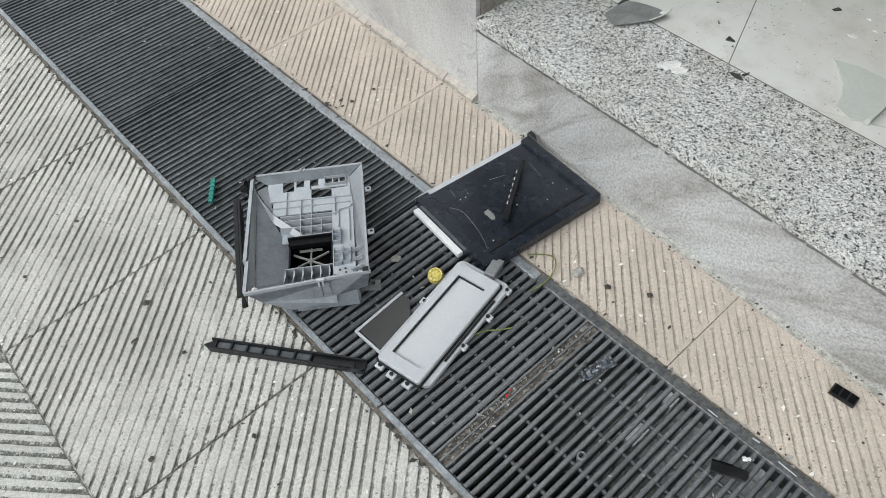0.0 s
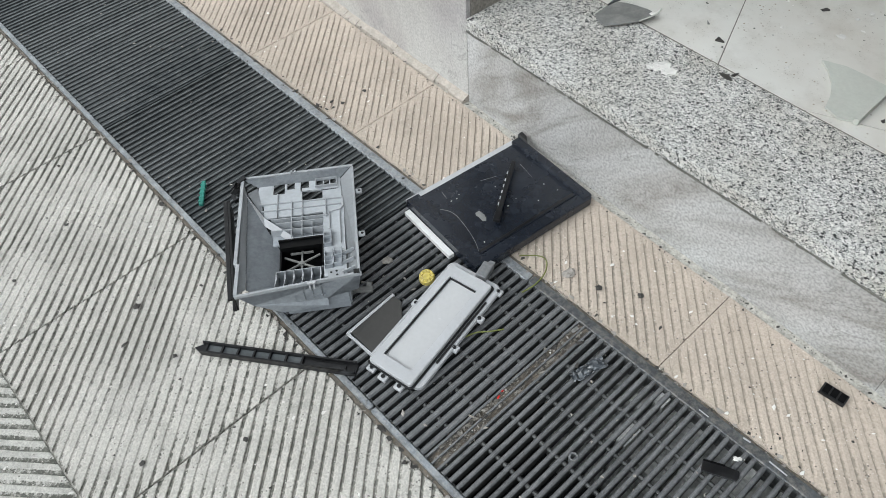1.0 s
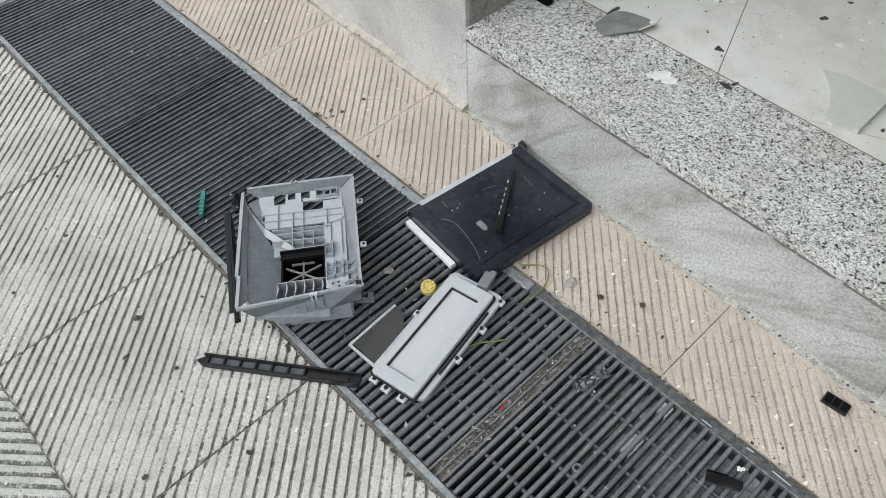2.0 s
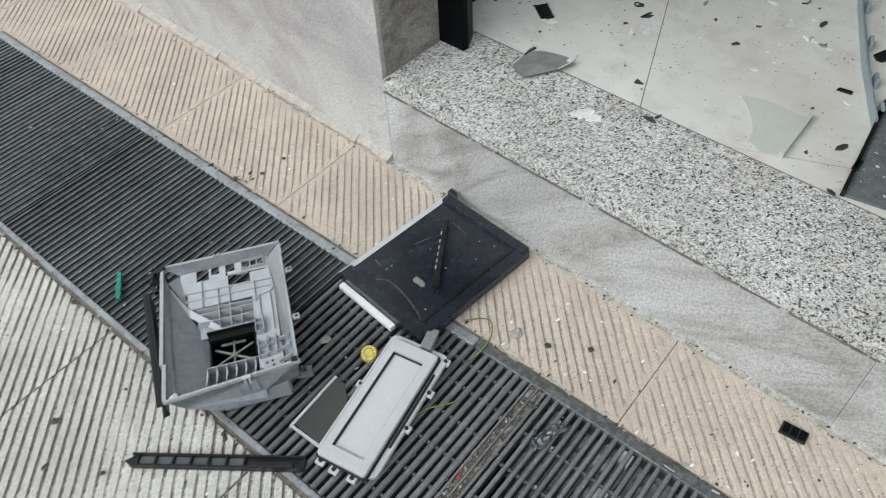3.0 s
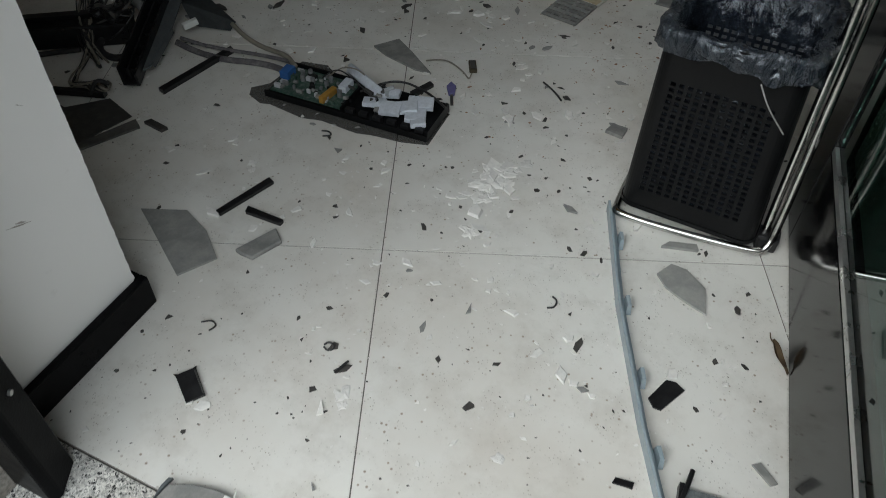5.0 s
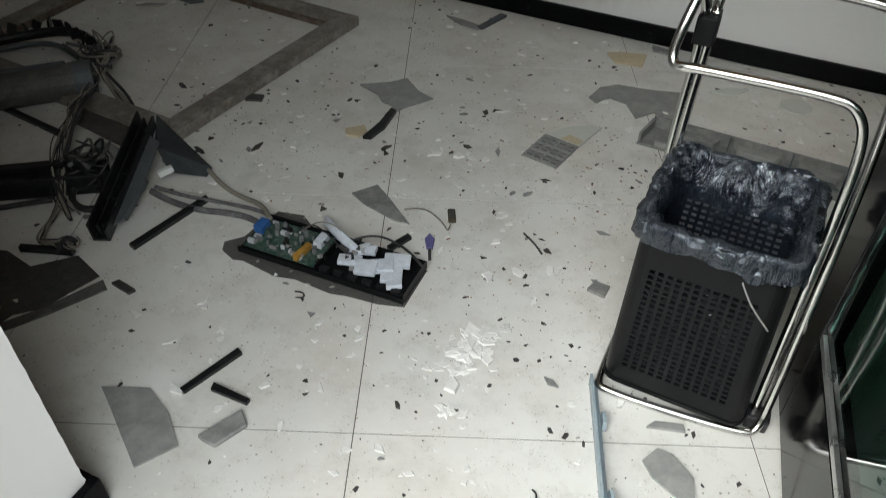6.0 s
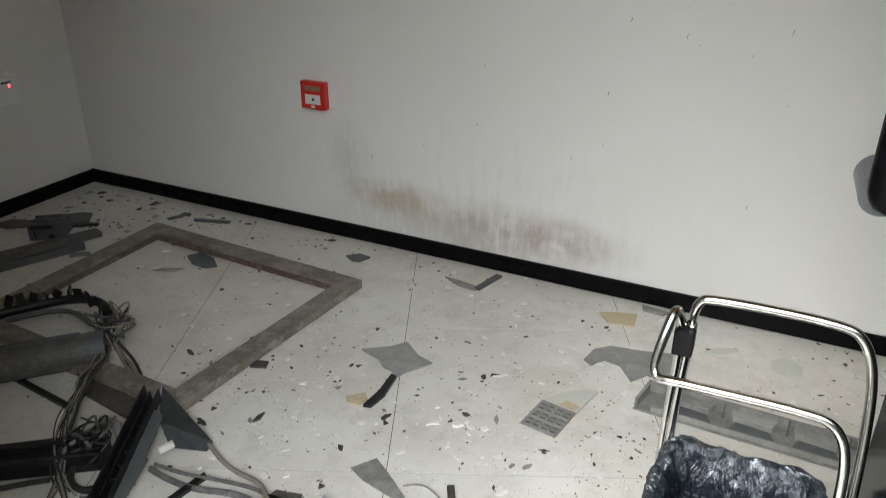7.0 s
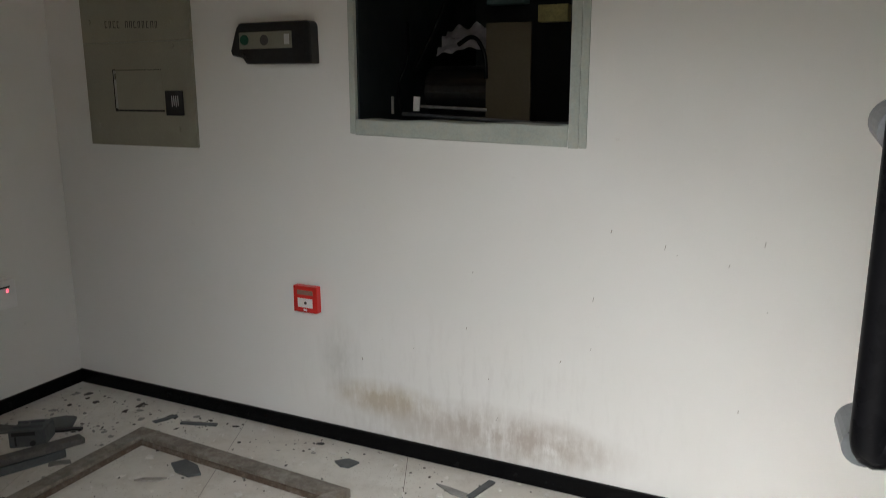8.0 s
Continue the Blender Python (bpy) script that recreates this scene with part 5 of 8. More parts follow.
for k in range(4):
    before, here, after = cs[k - 1], cs[k], cs[(k + 1) % 4]
    b = bmesh.new()
    shells = []
    for thick in (0.0, 0.003):
        cols = []
        for p0, p1, p2 in zip(before, here, after):
            u, v = (Vector(p0) - Vector(p1)).normalized(), (Vector(p2) - Vector(p1)).normalized()
            mid = Vector(p1) + (u + v) * CR
            cols.append([b.verts.new(mid - (u * math.sin(a) + v * math.cos(a)) * (CR - thick)) for a in [math.pi / 2 * i / 7 for i in range(8)]])
        shells.append(cols)
    for low, high in shells:
        for i in range(7):
            b.faces.new((low[i], low[i + 1], high[i + 1], high[i]))
    part("corner", b, M_BASKET, basket)
part("bottom", prism(rr(B_LOW[0] - 0.002, B_LOW[1] + 0.002, B_LOW[2] - 0.002, B_LOW[3] + 0.002, 0.026), BIN_Z, BIN_Z + 0.008), M_BASKET, basket)
b = bmesh.new()
rings = []
for k, g in ((0.955, 0.003), (0.955, 0.010), (1.0, 0.010), (1.0, 0.002)):
    rings.append([b.verts.new(p) for p in bin_ring(k, g, 0.03)])
for r0, r1 in zip(rings, rings[1:] + rings[:1]):
    for i in range(len(r0)):
        j = (i + 1) % len(r0)
        b.faces.new((r0[i], r0[j], r1[j], r1[i]))
bmesh.ops.recalc_face_normals(b, faces=b.faces[:])
part("rim", b, M_BASKET, basket)
# liner: a film turned over the rim, creased
b = bmesh.new()
levels = [(0.912, 0.0125), (0.925, 0.0135), (0.945, 0.0125), (0.975, 0.0135), (1.010, 0.0125), (1.020, 0.004), (1.008, -0.005), (0.975, -0.010), (0.94, -0.011), (0.90, -0.012), (0.86, -0.012), (0.82, -0.012), (0.77, -0.012), (0.72, -0.011), (0.66, -0.010), (0.58, -0.007), (0.45, -0.0055), (0.28, -0.0055), (0.12, -0.006), (0.05, -0.010)]
rings = []
for li, (k, g) in enumerate(levels):
    ring = []
    base = bin_ring(k, g, 0.032)
    dense = []
    for p, q in zip(base, base[1:] + base[:1]):
        n = max(1, int((q - p).length / 0.006))
        dense += [p.lerp(q, i / n) for i in range(n)]
    ring = dense
    rings.append(ring)
N = min(len(r) for r in rings)
cen = Vector(((B_TOP[0] + B_TOP[1]) / 2, (B_TOP[2] + B_TOP[3]) / 2, 0))
vr = []
loose = b.verts.layers.float.new("loose")
for li, ring in enumerate(rings):
    row = []
    for i in range(N):
        p = ring[int(i * len(ring) / N)].copy()
        d = (p - cen)
        d.z = 0
        d.normalize()
        amp = 0.0065 if li < 7 else 0.012 if li < 13 else 0.008 if li == 14 else 0.004 if li == 15 else 0.0012
        p += d * amp * (noise.noise((i * 0.32, li * 0.6, 2.0)) + 0.6 * noise.noise((i * 0.9, li * 0.7, 4.0)) + 0.35 * noise.noise((i * 1.9, li * 1.1, 9.0))) + Vector((0, 0, 0.010 * noise.noise((i * 0.21, li * 0.5, 7.0)) * (1.6 if li == 0 else 1)))
        if d.y > 0.5 and 6 < li < 15:
            p -= d * 0.020 * (d.y - 0.5) * 2 * math.sin(math.pi * (li - 6) / 9) ** 2
        v = b.verts.new(p)
        v[loose] = max(0.0, min(1.0, (13.5 - li) / 4 + 1.2 * noise.noise((i * 0.12, 3.0, 1.0))))
        row.append(v)
    vr.append(row)
for r0, r1 in zip(vr, vr[1:]):
    for i in range(N):
        j = (i + 1) % N
        f = b.faces.new((r0[i], r0[j], r1[j], r1[i]))
        f.smooth = True
b.faces.new(vr[-1])
part("liner", b, M_LINER, basket, "crumpled grey-black plastic bin liner")
part("tie", tube([(0.693, 0.943, 0.326), (0.709, 0.938, 0.303), (0.722, 0.937, 0.288), (0.744, 0.939, 0.264)], 0.0012, 6, 2, 0.4), M_SHARD, basket, "pale plastic tie")

trolley = thing("trolley_frame", "folding chrome tube trolley frame holding the waste bin", "trolley")
R = 0.0065
part("outer_frame", tube([(0.558, 1.112, 0.60), (0.546, 1.185, 0.38), (0.545, 1.200, 0.03), (0.540, 1.190, 0.012), (0.533, 0.975, 0.012), (0.545, 0.953, 0.012), (0.765, 0.966, 0.012), (0.787, 0.980, 0.014), (0.791, 1.000, 0.05), (0.786, 1.012, 0.26), (0.784, 1.042, 0.43), (0.784, 1.088, 0.53), (0.777, 1.104, 0.59), (0.762, 1.11, 0.628), (0.736, 1.11, 0.645), (0.580, 1.11, 0.645), (0.558, 1.11, 0.637), (0.553, 1.13, 0.56)], R, 12, 3), M_CHROME, trolley)
part("inner_frame", tube([(0.777, 1.006, 0.014), (0.775, 1.006, 0.06), (0.770, 1.008, 0.26), (0.767, 1.020, 0.44), (0.762, 1.030, 0.515), (0.744, 1.030, 0.550), (0.715, 1.030, 0.559), (0.552, 1.03, 0.557), (0.520, 1.04, 0.550), (0.530, 1.06, 0.61), (0.537, 1.085, 0.640), (0.548, 1.110, 0.59), (0.535, 1.190, 0.37), (0.536, 1.215, 0.012)], R, 12, 3), M_CHROME, trolley)
part("clip", box((0.537, 1.094, 0.556), (0.564, 1.124, 0.594), bev=0.003), M_BASKET, trolley, "black plastic clip")
part("foot", box((0.766, 0.988, 0.001), (0.802, 1.020, 0.032), bev=0.006), M_BLACK_MATT, trolley, "black plastic foot")
part("foot", box((0.526, 1.180, 0.001), (0.556, 1.222, 0.034), bev=0.006), M_BLACK_MATT, trolley, "black plastic foot")


# ---- fragments on the floor ----
def flat(name, pts, th, mat, label, category="fragment", z=0.0, bev=0.0, m=None, group="fragments on the floor"):
    cx, cy = sum(p[0] for p in pts) / len(pts), sum(p[1] for p in pts) / len(pts)
    return solid(name, prism([(x - cx, y - cy) for x, y in pts], 0.0, th, bev), mat, label, category, Matrix.Translation((cx, cy, z + 0.0005)) @ (m or Matrix()), group)


SHARD = pose(0.215, 0.205, 0.0065, 1.5, -1.0, 0)
shard = thing("plastic_shard", "broken grey plastic shard half on the granite sill", "fragment", SHARD, "fragments on the floor")
part("sheet", prism([(x - 0.215, y - 0.205) for x, y in ((0.176, 0.171), (0.1755, 0.207), (0.178, 0.230), (0.195, 0.241), (0.211, 0.246), (0.238, 0.252), (0.259, 0.252), (0.264, 0.243), (0.253, 0.212), (0.235, 0.184), (0.215, 0.154), (0.194, 0.160))], 0, 0.003, 0.0006), M_SHARD, shard)
part("torn_corner", prism([(x - 0.215, y - 0.205) for x, y in ((0.1745, 0.208), (0.172, 0.226), (0.174, 0.239), (0.180, 0.241), (0.1775, 0.2305))], 0.0005, 0.006, 0.0006), M_PLATE, shard, "darker torn corner")
part("upturned_edge", tube([(0.253 - 0.215, 0.210 - 0.205, 0.003), (0.262 - 0.215, 0.230 - 0.205, 0.006), (0.268 - 0.215, 0.246 - 0.205, 0.010), (0.266 - 0.215, 0.258 - 0.205, 0.013)], 0.0016, 6, 2), M_PALE, shard, "pale broken edge")
part("side_edge", tube([(0.1755 - 0.215, 0.168 - 0.205, 0.003), (0.1745 - 0.215, 0.190 - 0.205, 0.004), (0.1745 - 0.215, 0.206 - 0.205, 0.004)], 0.0011, 6, 1), M_PALE, shard, "pale broken edge")
part("white_crumb", box((0.252 - 0.215, 0.240 - 0.205, 0.0032), (0.262 - 0.215, 0.251 - 0.205, 0.005), bev=0.0008), M_PLASTER, shard, "white crumb stuck on it")
pale = thing("curved_panel", "broken pale grey curved plastic panel on the floor tiles", "fragment", pose(0, 0, 0.001), "fragments on the floor")
part("sheet", prism([(0.552, 0.358), (0.590, 0.372), (0.630, 0.374), (0.672, 0.372), (0.678, 0.252), (0.655, 0.240), (0.626, 0.250), (0.615, 0.285), (0.598, 0.315), (0.575, 0.340)], 0, 0.004), M_PALE, pale)
part("upturned_edge", prism([(0.672, 0.378), (0.680, 0.376), (0.686, 0.250), (0.678, 0.248)], 0, 0.012), M_PALE, pale)
flat("plastic_shard", [(-0.195, 0.611), (-0.122, 0.643), (-0.062, 0.618), (-0.009, 0.576), (-0.018, 0.560), (-0.043, 0.518), (-0.100, 0.553), (-0.156, 0.588)], 0.004, M_SHARD, "large broken grey plastic shard on the floor tiles")
flat("plastic_shard", [(0.008, 0.601), (0.015, 0.616), (0.040, 0.672), (0.066, 0.650), (0.044, 0.597), (0.020, 0.598)], 0.009, M_SHARD, "thick broken grey plastic lump on the floor tiles", bev=0.002)
flat("plastic_shard", [(0.639, 0.859), (0.655, 0.890), (0.680, 0.888), (0.716, 0.861), (0.728, 0.809), (0.69, 0.822), (0.66, 0.836)], 0.004, M_SHARD, "curved grey plastic shard by the bin")
flat("plastic_shard", [(0.630, 0.921), (0.640, 0.937), (0.682, 0.950), (0.688, 0.938)], 0.006, M_SHARD, "narrow grey plastic sliver by the bin")
flat("plastic_sliver", [(0.835, 0.586), (0.845, 0.594), (0.870, 0.573), (0.862, 0.566)], 0.003, M_SHARD, "small grey plastic sliver")
flat("black_sliver", [(0.678, 0.482), (0.680, 0.491), (0.704, 0.494), (0.704, 0.485)], 0.003, M_BLACK_MATT, "thin black plastic sliver")
flat("black_bar", [(-0.076, 0.662), (-0.064, 0.658), (-0.030, 0.768), (-0.044, 0.774)], 0.008, M_BLACK_MATT, "short black plastic bar on the floor tiles", bev=0.001)
flat("black_bar", [(-0.034, 0.696), (-0.030, 0.682), (0.040, 0.683), (0.040, 0.694)], 0.008, M_BLACK_MATT, "short black plastic bar on the floor tiles", bev=0.001)
flat("black_fragment", [(0.687, 0.626), (0.702, 0.666), (0.716, 0.668), (0.730, 0.660), (0.708, 0.614), (0.697, 0.614)], 0.003, M_BLACK_MATT, "square black plastic fragment")
bit = thing("black_tile_piece", "square black plastic fragment with two torn corners", "fragment", pose(0.107, 0.3635, 0.0015, 4, 0, 54), "fragments on the floor")
part("plate", prism([(-0.0135, -0.025), (0.0135, -0.024), (0.0145, 0.024), (0.0165, 0.0275), (0.0115, 0.0255), (-0.0105, 0.0250), (-0.0165, 0.0285), (-0.0145, 0.022)], 0, 0.003, 0.0005), M_BLACK_MATT, bit)
part("lip", box((-0.0135, -0.0255, 0.0032), (0.0135, -0.0225, 0.0065), bev=0.0006), M_BLACK_MATT, bit)
part("side_lip", box((0.0112, -0.022, 0.0032), (0.0135, 0.020, 0.0050), bev=0.0005), M_DGREY, bit, "greyer side lip")
lumpy = prism([(-0.011, -0.006), (0.002, -0.009), (0.012, -0.003), (0.010, 0.005), (-0.004, 0.008)], 0, 0.0015, 0.0004)
solid("plaster_chip", lumpy, M_PLASTER, "flat white plaster chip on the floor tiles", "debris", pose(0.140, 0.346, 0.0005, 0, 0, 25), "crumbs on the floor")

cover = thing("machine_cover", "dark grey textured cover plate with a white label", "cover", pose(0, 0, 0.001))
part("plate", prism([(0.800, 0.228), (0.866, 0.240), (0.868, 0.226), (0.912, 0.228), (0.872, 0.530), (0.762, 0.514)], 0.0, 0.005), M_COVER, cover)
part("left_flange", prism([(0.793, 0.226), (0.7995, 0.227), (0.7615, 0.515), (0.755, 0.514)], 0.0, 0.014), M_BLACK_MATT, cover)
part("right_flange", prism([(0.9125, 0.236), (0.919, 0.238), (0.879, 0.532), (0.8725, 0.530)], 0.0, 0.012), M_PLATE, cover)
part("label", prism([(0.853, 0.290), (0.897, 0.283), (0.900, 0.297), (0.856, 0.304)], 0.0052, 0.006), M_WHITE, cover, "white paper label")
for x, y in ((0.905, 0.250), (0.876, 0.430), (0.788, 0.30), (0.766, 0.45)):
    part("clip", box((x - 0.005, y - 0.012, 0.0055), (x + 0.005, y + 0.012, 0.014), bev=0.002), M_BLACK_MATT, cover)
wire("torn_strip", [(0.760, 0.475, 0.016), (0.764, 0.505, 0.018), (0.766, 0.535, 0.017)], 0.0035, M_BLACK_MATT, "torn black rubber strip on the cover")

# long toothed strip, bowed
long_strip = thing("toothed_strip", "long bowed blue-grey plastic strip with teeth on the floor", "trim strip")
spine = [Vector((0.524, 0.972, 0)), Vector((0.602, 0.765, 0)), Vector((0.690, 0.572, 0)), Vector((0.770, 0.418, 0))]
b = bmesh.new()
pts = []
for k in range(25):
    t = k / 24 * 3
    i = min(2, int(t))
    pts.append(spine[i].lerp(spine[i + 1], t - i))
prev = None
for k, p in enumerate(pts):
    d = (pts[min(k + 1, 24)] - pts[max(k - 1, 0)]).normalized()
    s = Vector((-d.y, d.x, 0))
    ring = [b.verts.new(p + s * w + Vector((0, 0, z))) for w, z in ((-0.003, 0.001), (0.010, 0.001), (0.010, 0.005), (0.001, 0.005), (0.001, 0.022), (-0.003, 0.022))]
    if prev:
        for i in range(6):
            b.faces.new((prev[i], prev[(i + 1) % 6], ring[(i + 1) % 6], ring[i]))
    else:
        b.faces.new(ring)
    prev = ring
b.faces.new(prev[::-1])
bmesh.ops.recalc_face_normals(b, faces=b.faces[:])
part("profile", b, M_BLUEGREY, long_strip)
for k in (3, 8, 13, 18, 22):
    d = (pts[k + 1] - pts[k]).normalized()
    m = Matrix.Translation(pts[k]) @ Matrix.Rotation(math.atan2(d.y, d.x), 4, "Z")
    part("tooth", box((-0.014, 0.0102, 0.001), (0.014, 0.018, 0.020), m, top=0.7), M_BLUEGREY, long_strip)

# wooden frame
wood = thing("wooden_frame", "dusty brown wooden frame lying on the floor tiles", "frame")
OUT = [(-1.402, 2.042), (-0.490, 1.970), (-0.556, 1.215), (-1.402, 1.270)]
INN = []
for i in range(4):
    p = Vector(OUT[i])
    a, c = (Vector(OUT[i - 1]) - p).normalized(), (Vector(OUT[(i + 1) % 4]) - p).normalized()
    INN.append(tuple(p + (a + c) * 0.060))
for i in range(4):
    j = (i + 1) % 4
    part("rail", prism([OUT[i], OUT[j], INN[j], INN[i]], 0.001, 0.030, 0.002), M_WOOD, wood)
    k = Vector(INN[i]).lerp(Vector(OUT[i]), -0.12), Vector(INN[j]).lerp(Vector(OUT[j]), -0.12)
    part("rebate", prism([INN[i], INN[j], tuple(k[1]), tuple(k[0])], 0.001, 0.018), M_WOOD_D, wood)

# torn-out electronics
board = thing("electronics_tray", "torn-out electronics tray with a green circuit board", "electronics", pose(-0.196, 0.980, 0.004, 0, 0, 1.8))
BX, BY = 0.358, 0.108
part("chassis", boxes(((0, 0, 0), (BX, BY, 0.006)), ((0, 0, 0.006), (BX, 0.004, 0.013)), ((0, BY - 0.004, 0.006), (BX, BY, 0.018)), ((BX - 0.006, 0.004, 0.006), (BX, BY - 0.004, 0.022)), ((0.170, 0.004, 0.006), (0.174, BY - 0.004, 0.02))), M_BASKET, board)
pcb = part("circuit_board", box((0.008, 0.010, 0.010), (0.166, BY - 0.008, 0.013)), M_PCB, board, "green circuit board")
rng = random.Random(4)
for k in range(46):
    x, y = rng.uniform(0.012, 0.150), rng.uniform(0.014, 0.090)
    w, d, h = rng.uniform(0.003, 0.014), rng.uniform(0.003, 0.010), rng.uniform(0.002, 0.010)
    part("component", box((x, y, 0.0132), (x + w, y + d, 0.0132 + h), bev=0.0006), rng.choice([M_BLACK_MATT, M_BLACK_MATT, M_SHARD, M_PCB, M_LIGHTP, M_STEEL]), pcb)
for k in range(7):
    x, y = rng.uniform(0.02, 0.15), rng.uniform(0.02, 0.09)
    part("capacitor", cyl((x, y, 0.0132), (x, y, 0.026), 0.0045, 12), M_STEEL, pcb)
part("socket", box((0.006, 0.050, 0.0132), (0.026, 0.080, 0.030), bev=0.001), M_BLUE, pcb, "blue socket")
part("amber_block", box((0.118, 0.026, 0.0132), (0.129, 0.072, 0.028), pose(0, 0, 0, 0, 0, -8), bev=0.002), M_AMBER, pcb, "amber block")
part("white_socket", box((0.137, 0.058, 0.0132), (0.155, 0.092, 0.028), bev=0.002), M_COOLWHITE, pcb, "white socket")
for x, y, a, w, d in ((0.205, 0.030, 18, 0.040, 0.022), (0.247, 0.018, 12, 0.036, 0.030), (0.270, 0.028, 24, 0.045, 0.030), (0.290, 0.058, 20, 0.044, 0.028), (0.302, 0.018, 22, 0.036, 0.036), (0.322, 0.006, 30, 0.026, 0.030), (0.236, 0.074, 10, 0.024, 0.018)):
    part("white_block", box((0, 0, 0), (w * 1.15, d * 1.15, 0.010), pose(x, y, 0.016, rng.uniform(-8, 8), rng.uniform(-8, 8), a), bev=0.002), M_COOLWHITE, board, "broken white plastic piece")
part("white_ribbon", tube([(0.112, 0.142, 0.010), (0.128, 0.128, 0.024), (0.160, 0.104, 0.030), (0.196, 0.084, 0.030), (0.224, 0.072, 0.026)], 0.011, 8, 3, 0.16), M_COOLWHITE, board, "wide white ribbon cable")
for k in range(9):
    x, y = rng.uniform(0.200, 0.325), rng.uniform(0.012, 0.078)
    m = pose(x, y, 0.010 + 0.016 * rng.random(), rng.uniform(-18, 18), rng.uniform(-18, 18), rng.uniform(-40, 40))
    part("white_block", box((0, 0, 0), (rng.uniform(0.008, 0.030), rng.uniform(0.006, 0.016), rng.uniform(0.003, 0.008)), m, bev=0.001), rng.choice([M_COOLWHITE, M_COOLWHITE, M_GREYP]), board, "broken white plastic piece")
for k in range(20):
    x, y = rng.uniform(0.165, 0.240), rng.uniform(0.008, 0.098)
    m = pose(x, y, 0.008 + 0.020 * rng.random(), rng.uniform(-25, 25), rng.uniform(-25, 25), rng.uniform(0, 180))
    part("broken_bit", box((0, 0, 0), (rng.uniform(0.006, 0.022), rng.uniform(0.003, 0.010), rng.uniform(0.002, 0.008)), m), rng.choice([M_BLACK_MATT, M_BLACK_MATT, M_DGREY, M_SHARD]), board)
for k in range(6):
    x = 0.18 + 0.03 * k
    part("key", box((x, 0.006, 0.0062), (x + 0.018, 0.016, 0.0200)), M_BLACK_MATT, board)
for k in range(2):
    x0, y0 = rng.uniform(0.08, 0.12), rng.uniform(0.07, 0.1)
    part("lead", tube([(x0, y0, 0.02), (x0 + 0.03, y0 + 0.01, 0.045), (x0 + 0.07, y0 + rng.uniform(-0.03, 0.02), 0.04), (x0 + 0.12, y0 - 0.02, 0.024)], 0.0014, 6, 2), rng.choice([M_CABLE, M_CABLE_G]), board)
# thin ragged sheet, dark and half transparent, reaching past the tray
flat("soot_sheet", [(-0.216, 0.990), (-0.190, 1.02), (-0.186, 1.07), (-0.175, 1.118), (-0.12, 1.130), (-0.08, 1.104), (-0.02, 1.116), (0.06, 1.100), (0.12, 1.106), (0.15, 1.10), (0.185, 1.09), (0.19, 0.985), (0.14, 0.970), (0.08, 0.964), (0.05, 0.956), (-0.03, 0.960), (-0.07, 0.950), (-0.15, 0.960), (-0.17, 0.954), (-0.205, 0.968)], 0.0012, M_FILM, "ragged dark half-transparent sheet under the electronics tray", "film", m=Matrix.Translation((-0.024, 0.004, 0)))

flat("plastic_shard", [(-0.305, 1.650), (-0.240, 1.700), (-0.212, 1.739), (-0.155, 1.695), (-0.107, 1.681), (-0.150, 1.610), (-0.162, 1.578), (-0.185, 1.600), (-0.215, 1.605), (-0.24, 1.630)], 0.004, M_SHARD, "star-shaped broken grey plastic shard", m=pose(0, 0, 0.003, 0, 2, 0))
flat("black_bracket", [(-0.178, 1.585), (-0.160, 1.580), (-0.150, 1.500), (-0.158, 1.445), (-0.178, 1.440), (-0.172, 1.510)], 0.010, M_BLACK_MATT, "black plastic bracket beside a grey shard", bev=0.001)
flat("tan_chip", [(-0.235, 1.455), (-0.200, 1.490), (-0.182, 1.470), (-0.190, 1.440), (-0.220, 1.435)], 0.006, M_TAN, "tan broken chip on the floor tiles")
flat("plastic_shard", [(-0.092, 1.243), (-0.056, 1.293), (-0.010, 1.262), (0.067, 1.204), (0.030, 1.202), (-0.05, 1.222)], 0.004, M_SHARD, "long pointed grey plastic shard")
grille = thing("vent_grille", "broken pale vent grille with slots on the floor tiles", "grille", pose(0.187, 1.544, 0.001, 0, 0, -10.5), "fragments on the floor")
part("dark_back", box((0.001, 0.001, 0), (0.090, 0.104, 0.0008)), M_CRUMB, grille)
for i in range(7):
    part("slat", box((0.002, 0.0165 * i, 0.001), (0.089, 0.0165 * i + 0.0085, 0.005)), M_SHARD, grille)
for x in (0.0, 0.020, 0.042, 0.064, 0.086):
    part("bar", box((x, 0, 0.0012), (x + 0.005, 0.107, 0.0048)), M_SHARD, grille)
part("plain_field", prism([(0.0, 0.105), (0.091, 0.105), (0.097, 0.215), (0.070, 0.212), (0.030, 0.170), (0.012, 0.130)], 0, 0.004), M_PALE, grille)
part("tan_label", prism([(0.040, 0.112), (0.086, 0.110), (0.088, 0.135), (0.050, 0.140)], 0.0042, 0.005), M_TAN, grille, "tan label")
flat("large_shard", [(0.250, 1.868), (0.262, 1.930), (0.300, 1.965), (0.380, 1.975), (0.470, 2.000), (0.500, 1.930), (0.470, 1.850), (0.420, 1.870), (0.385, 1.822), (0.345, 1.880), (0.300, 1.890), (0.275, 1.850)], 0.004, M_SHARD, "large jagged grey plastic shard")
rail = thing("grey_rail", "long grey plastic rail with pockets lying behind the bin", "trim strip", pose(0.415, 1.712, 0.001, 0, 0, -3.5))
part("base", box((0, 0, 0), (0.50, 0.098, 0.006), bev=0.001), M_SHARD, rail)
part("back", box((0.012, 0.086, 0.0062), (0.50, 0.094, 0.034), bev=0.001), M_SHARD, rail)
part("front_lip", box((0.040, 0.002, 0.0062), (0.50, 0.008, 0.020), bev=0.001), M_SHARD, rail)
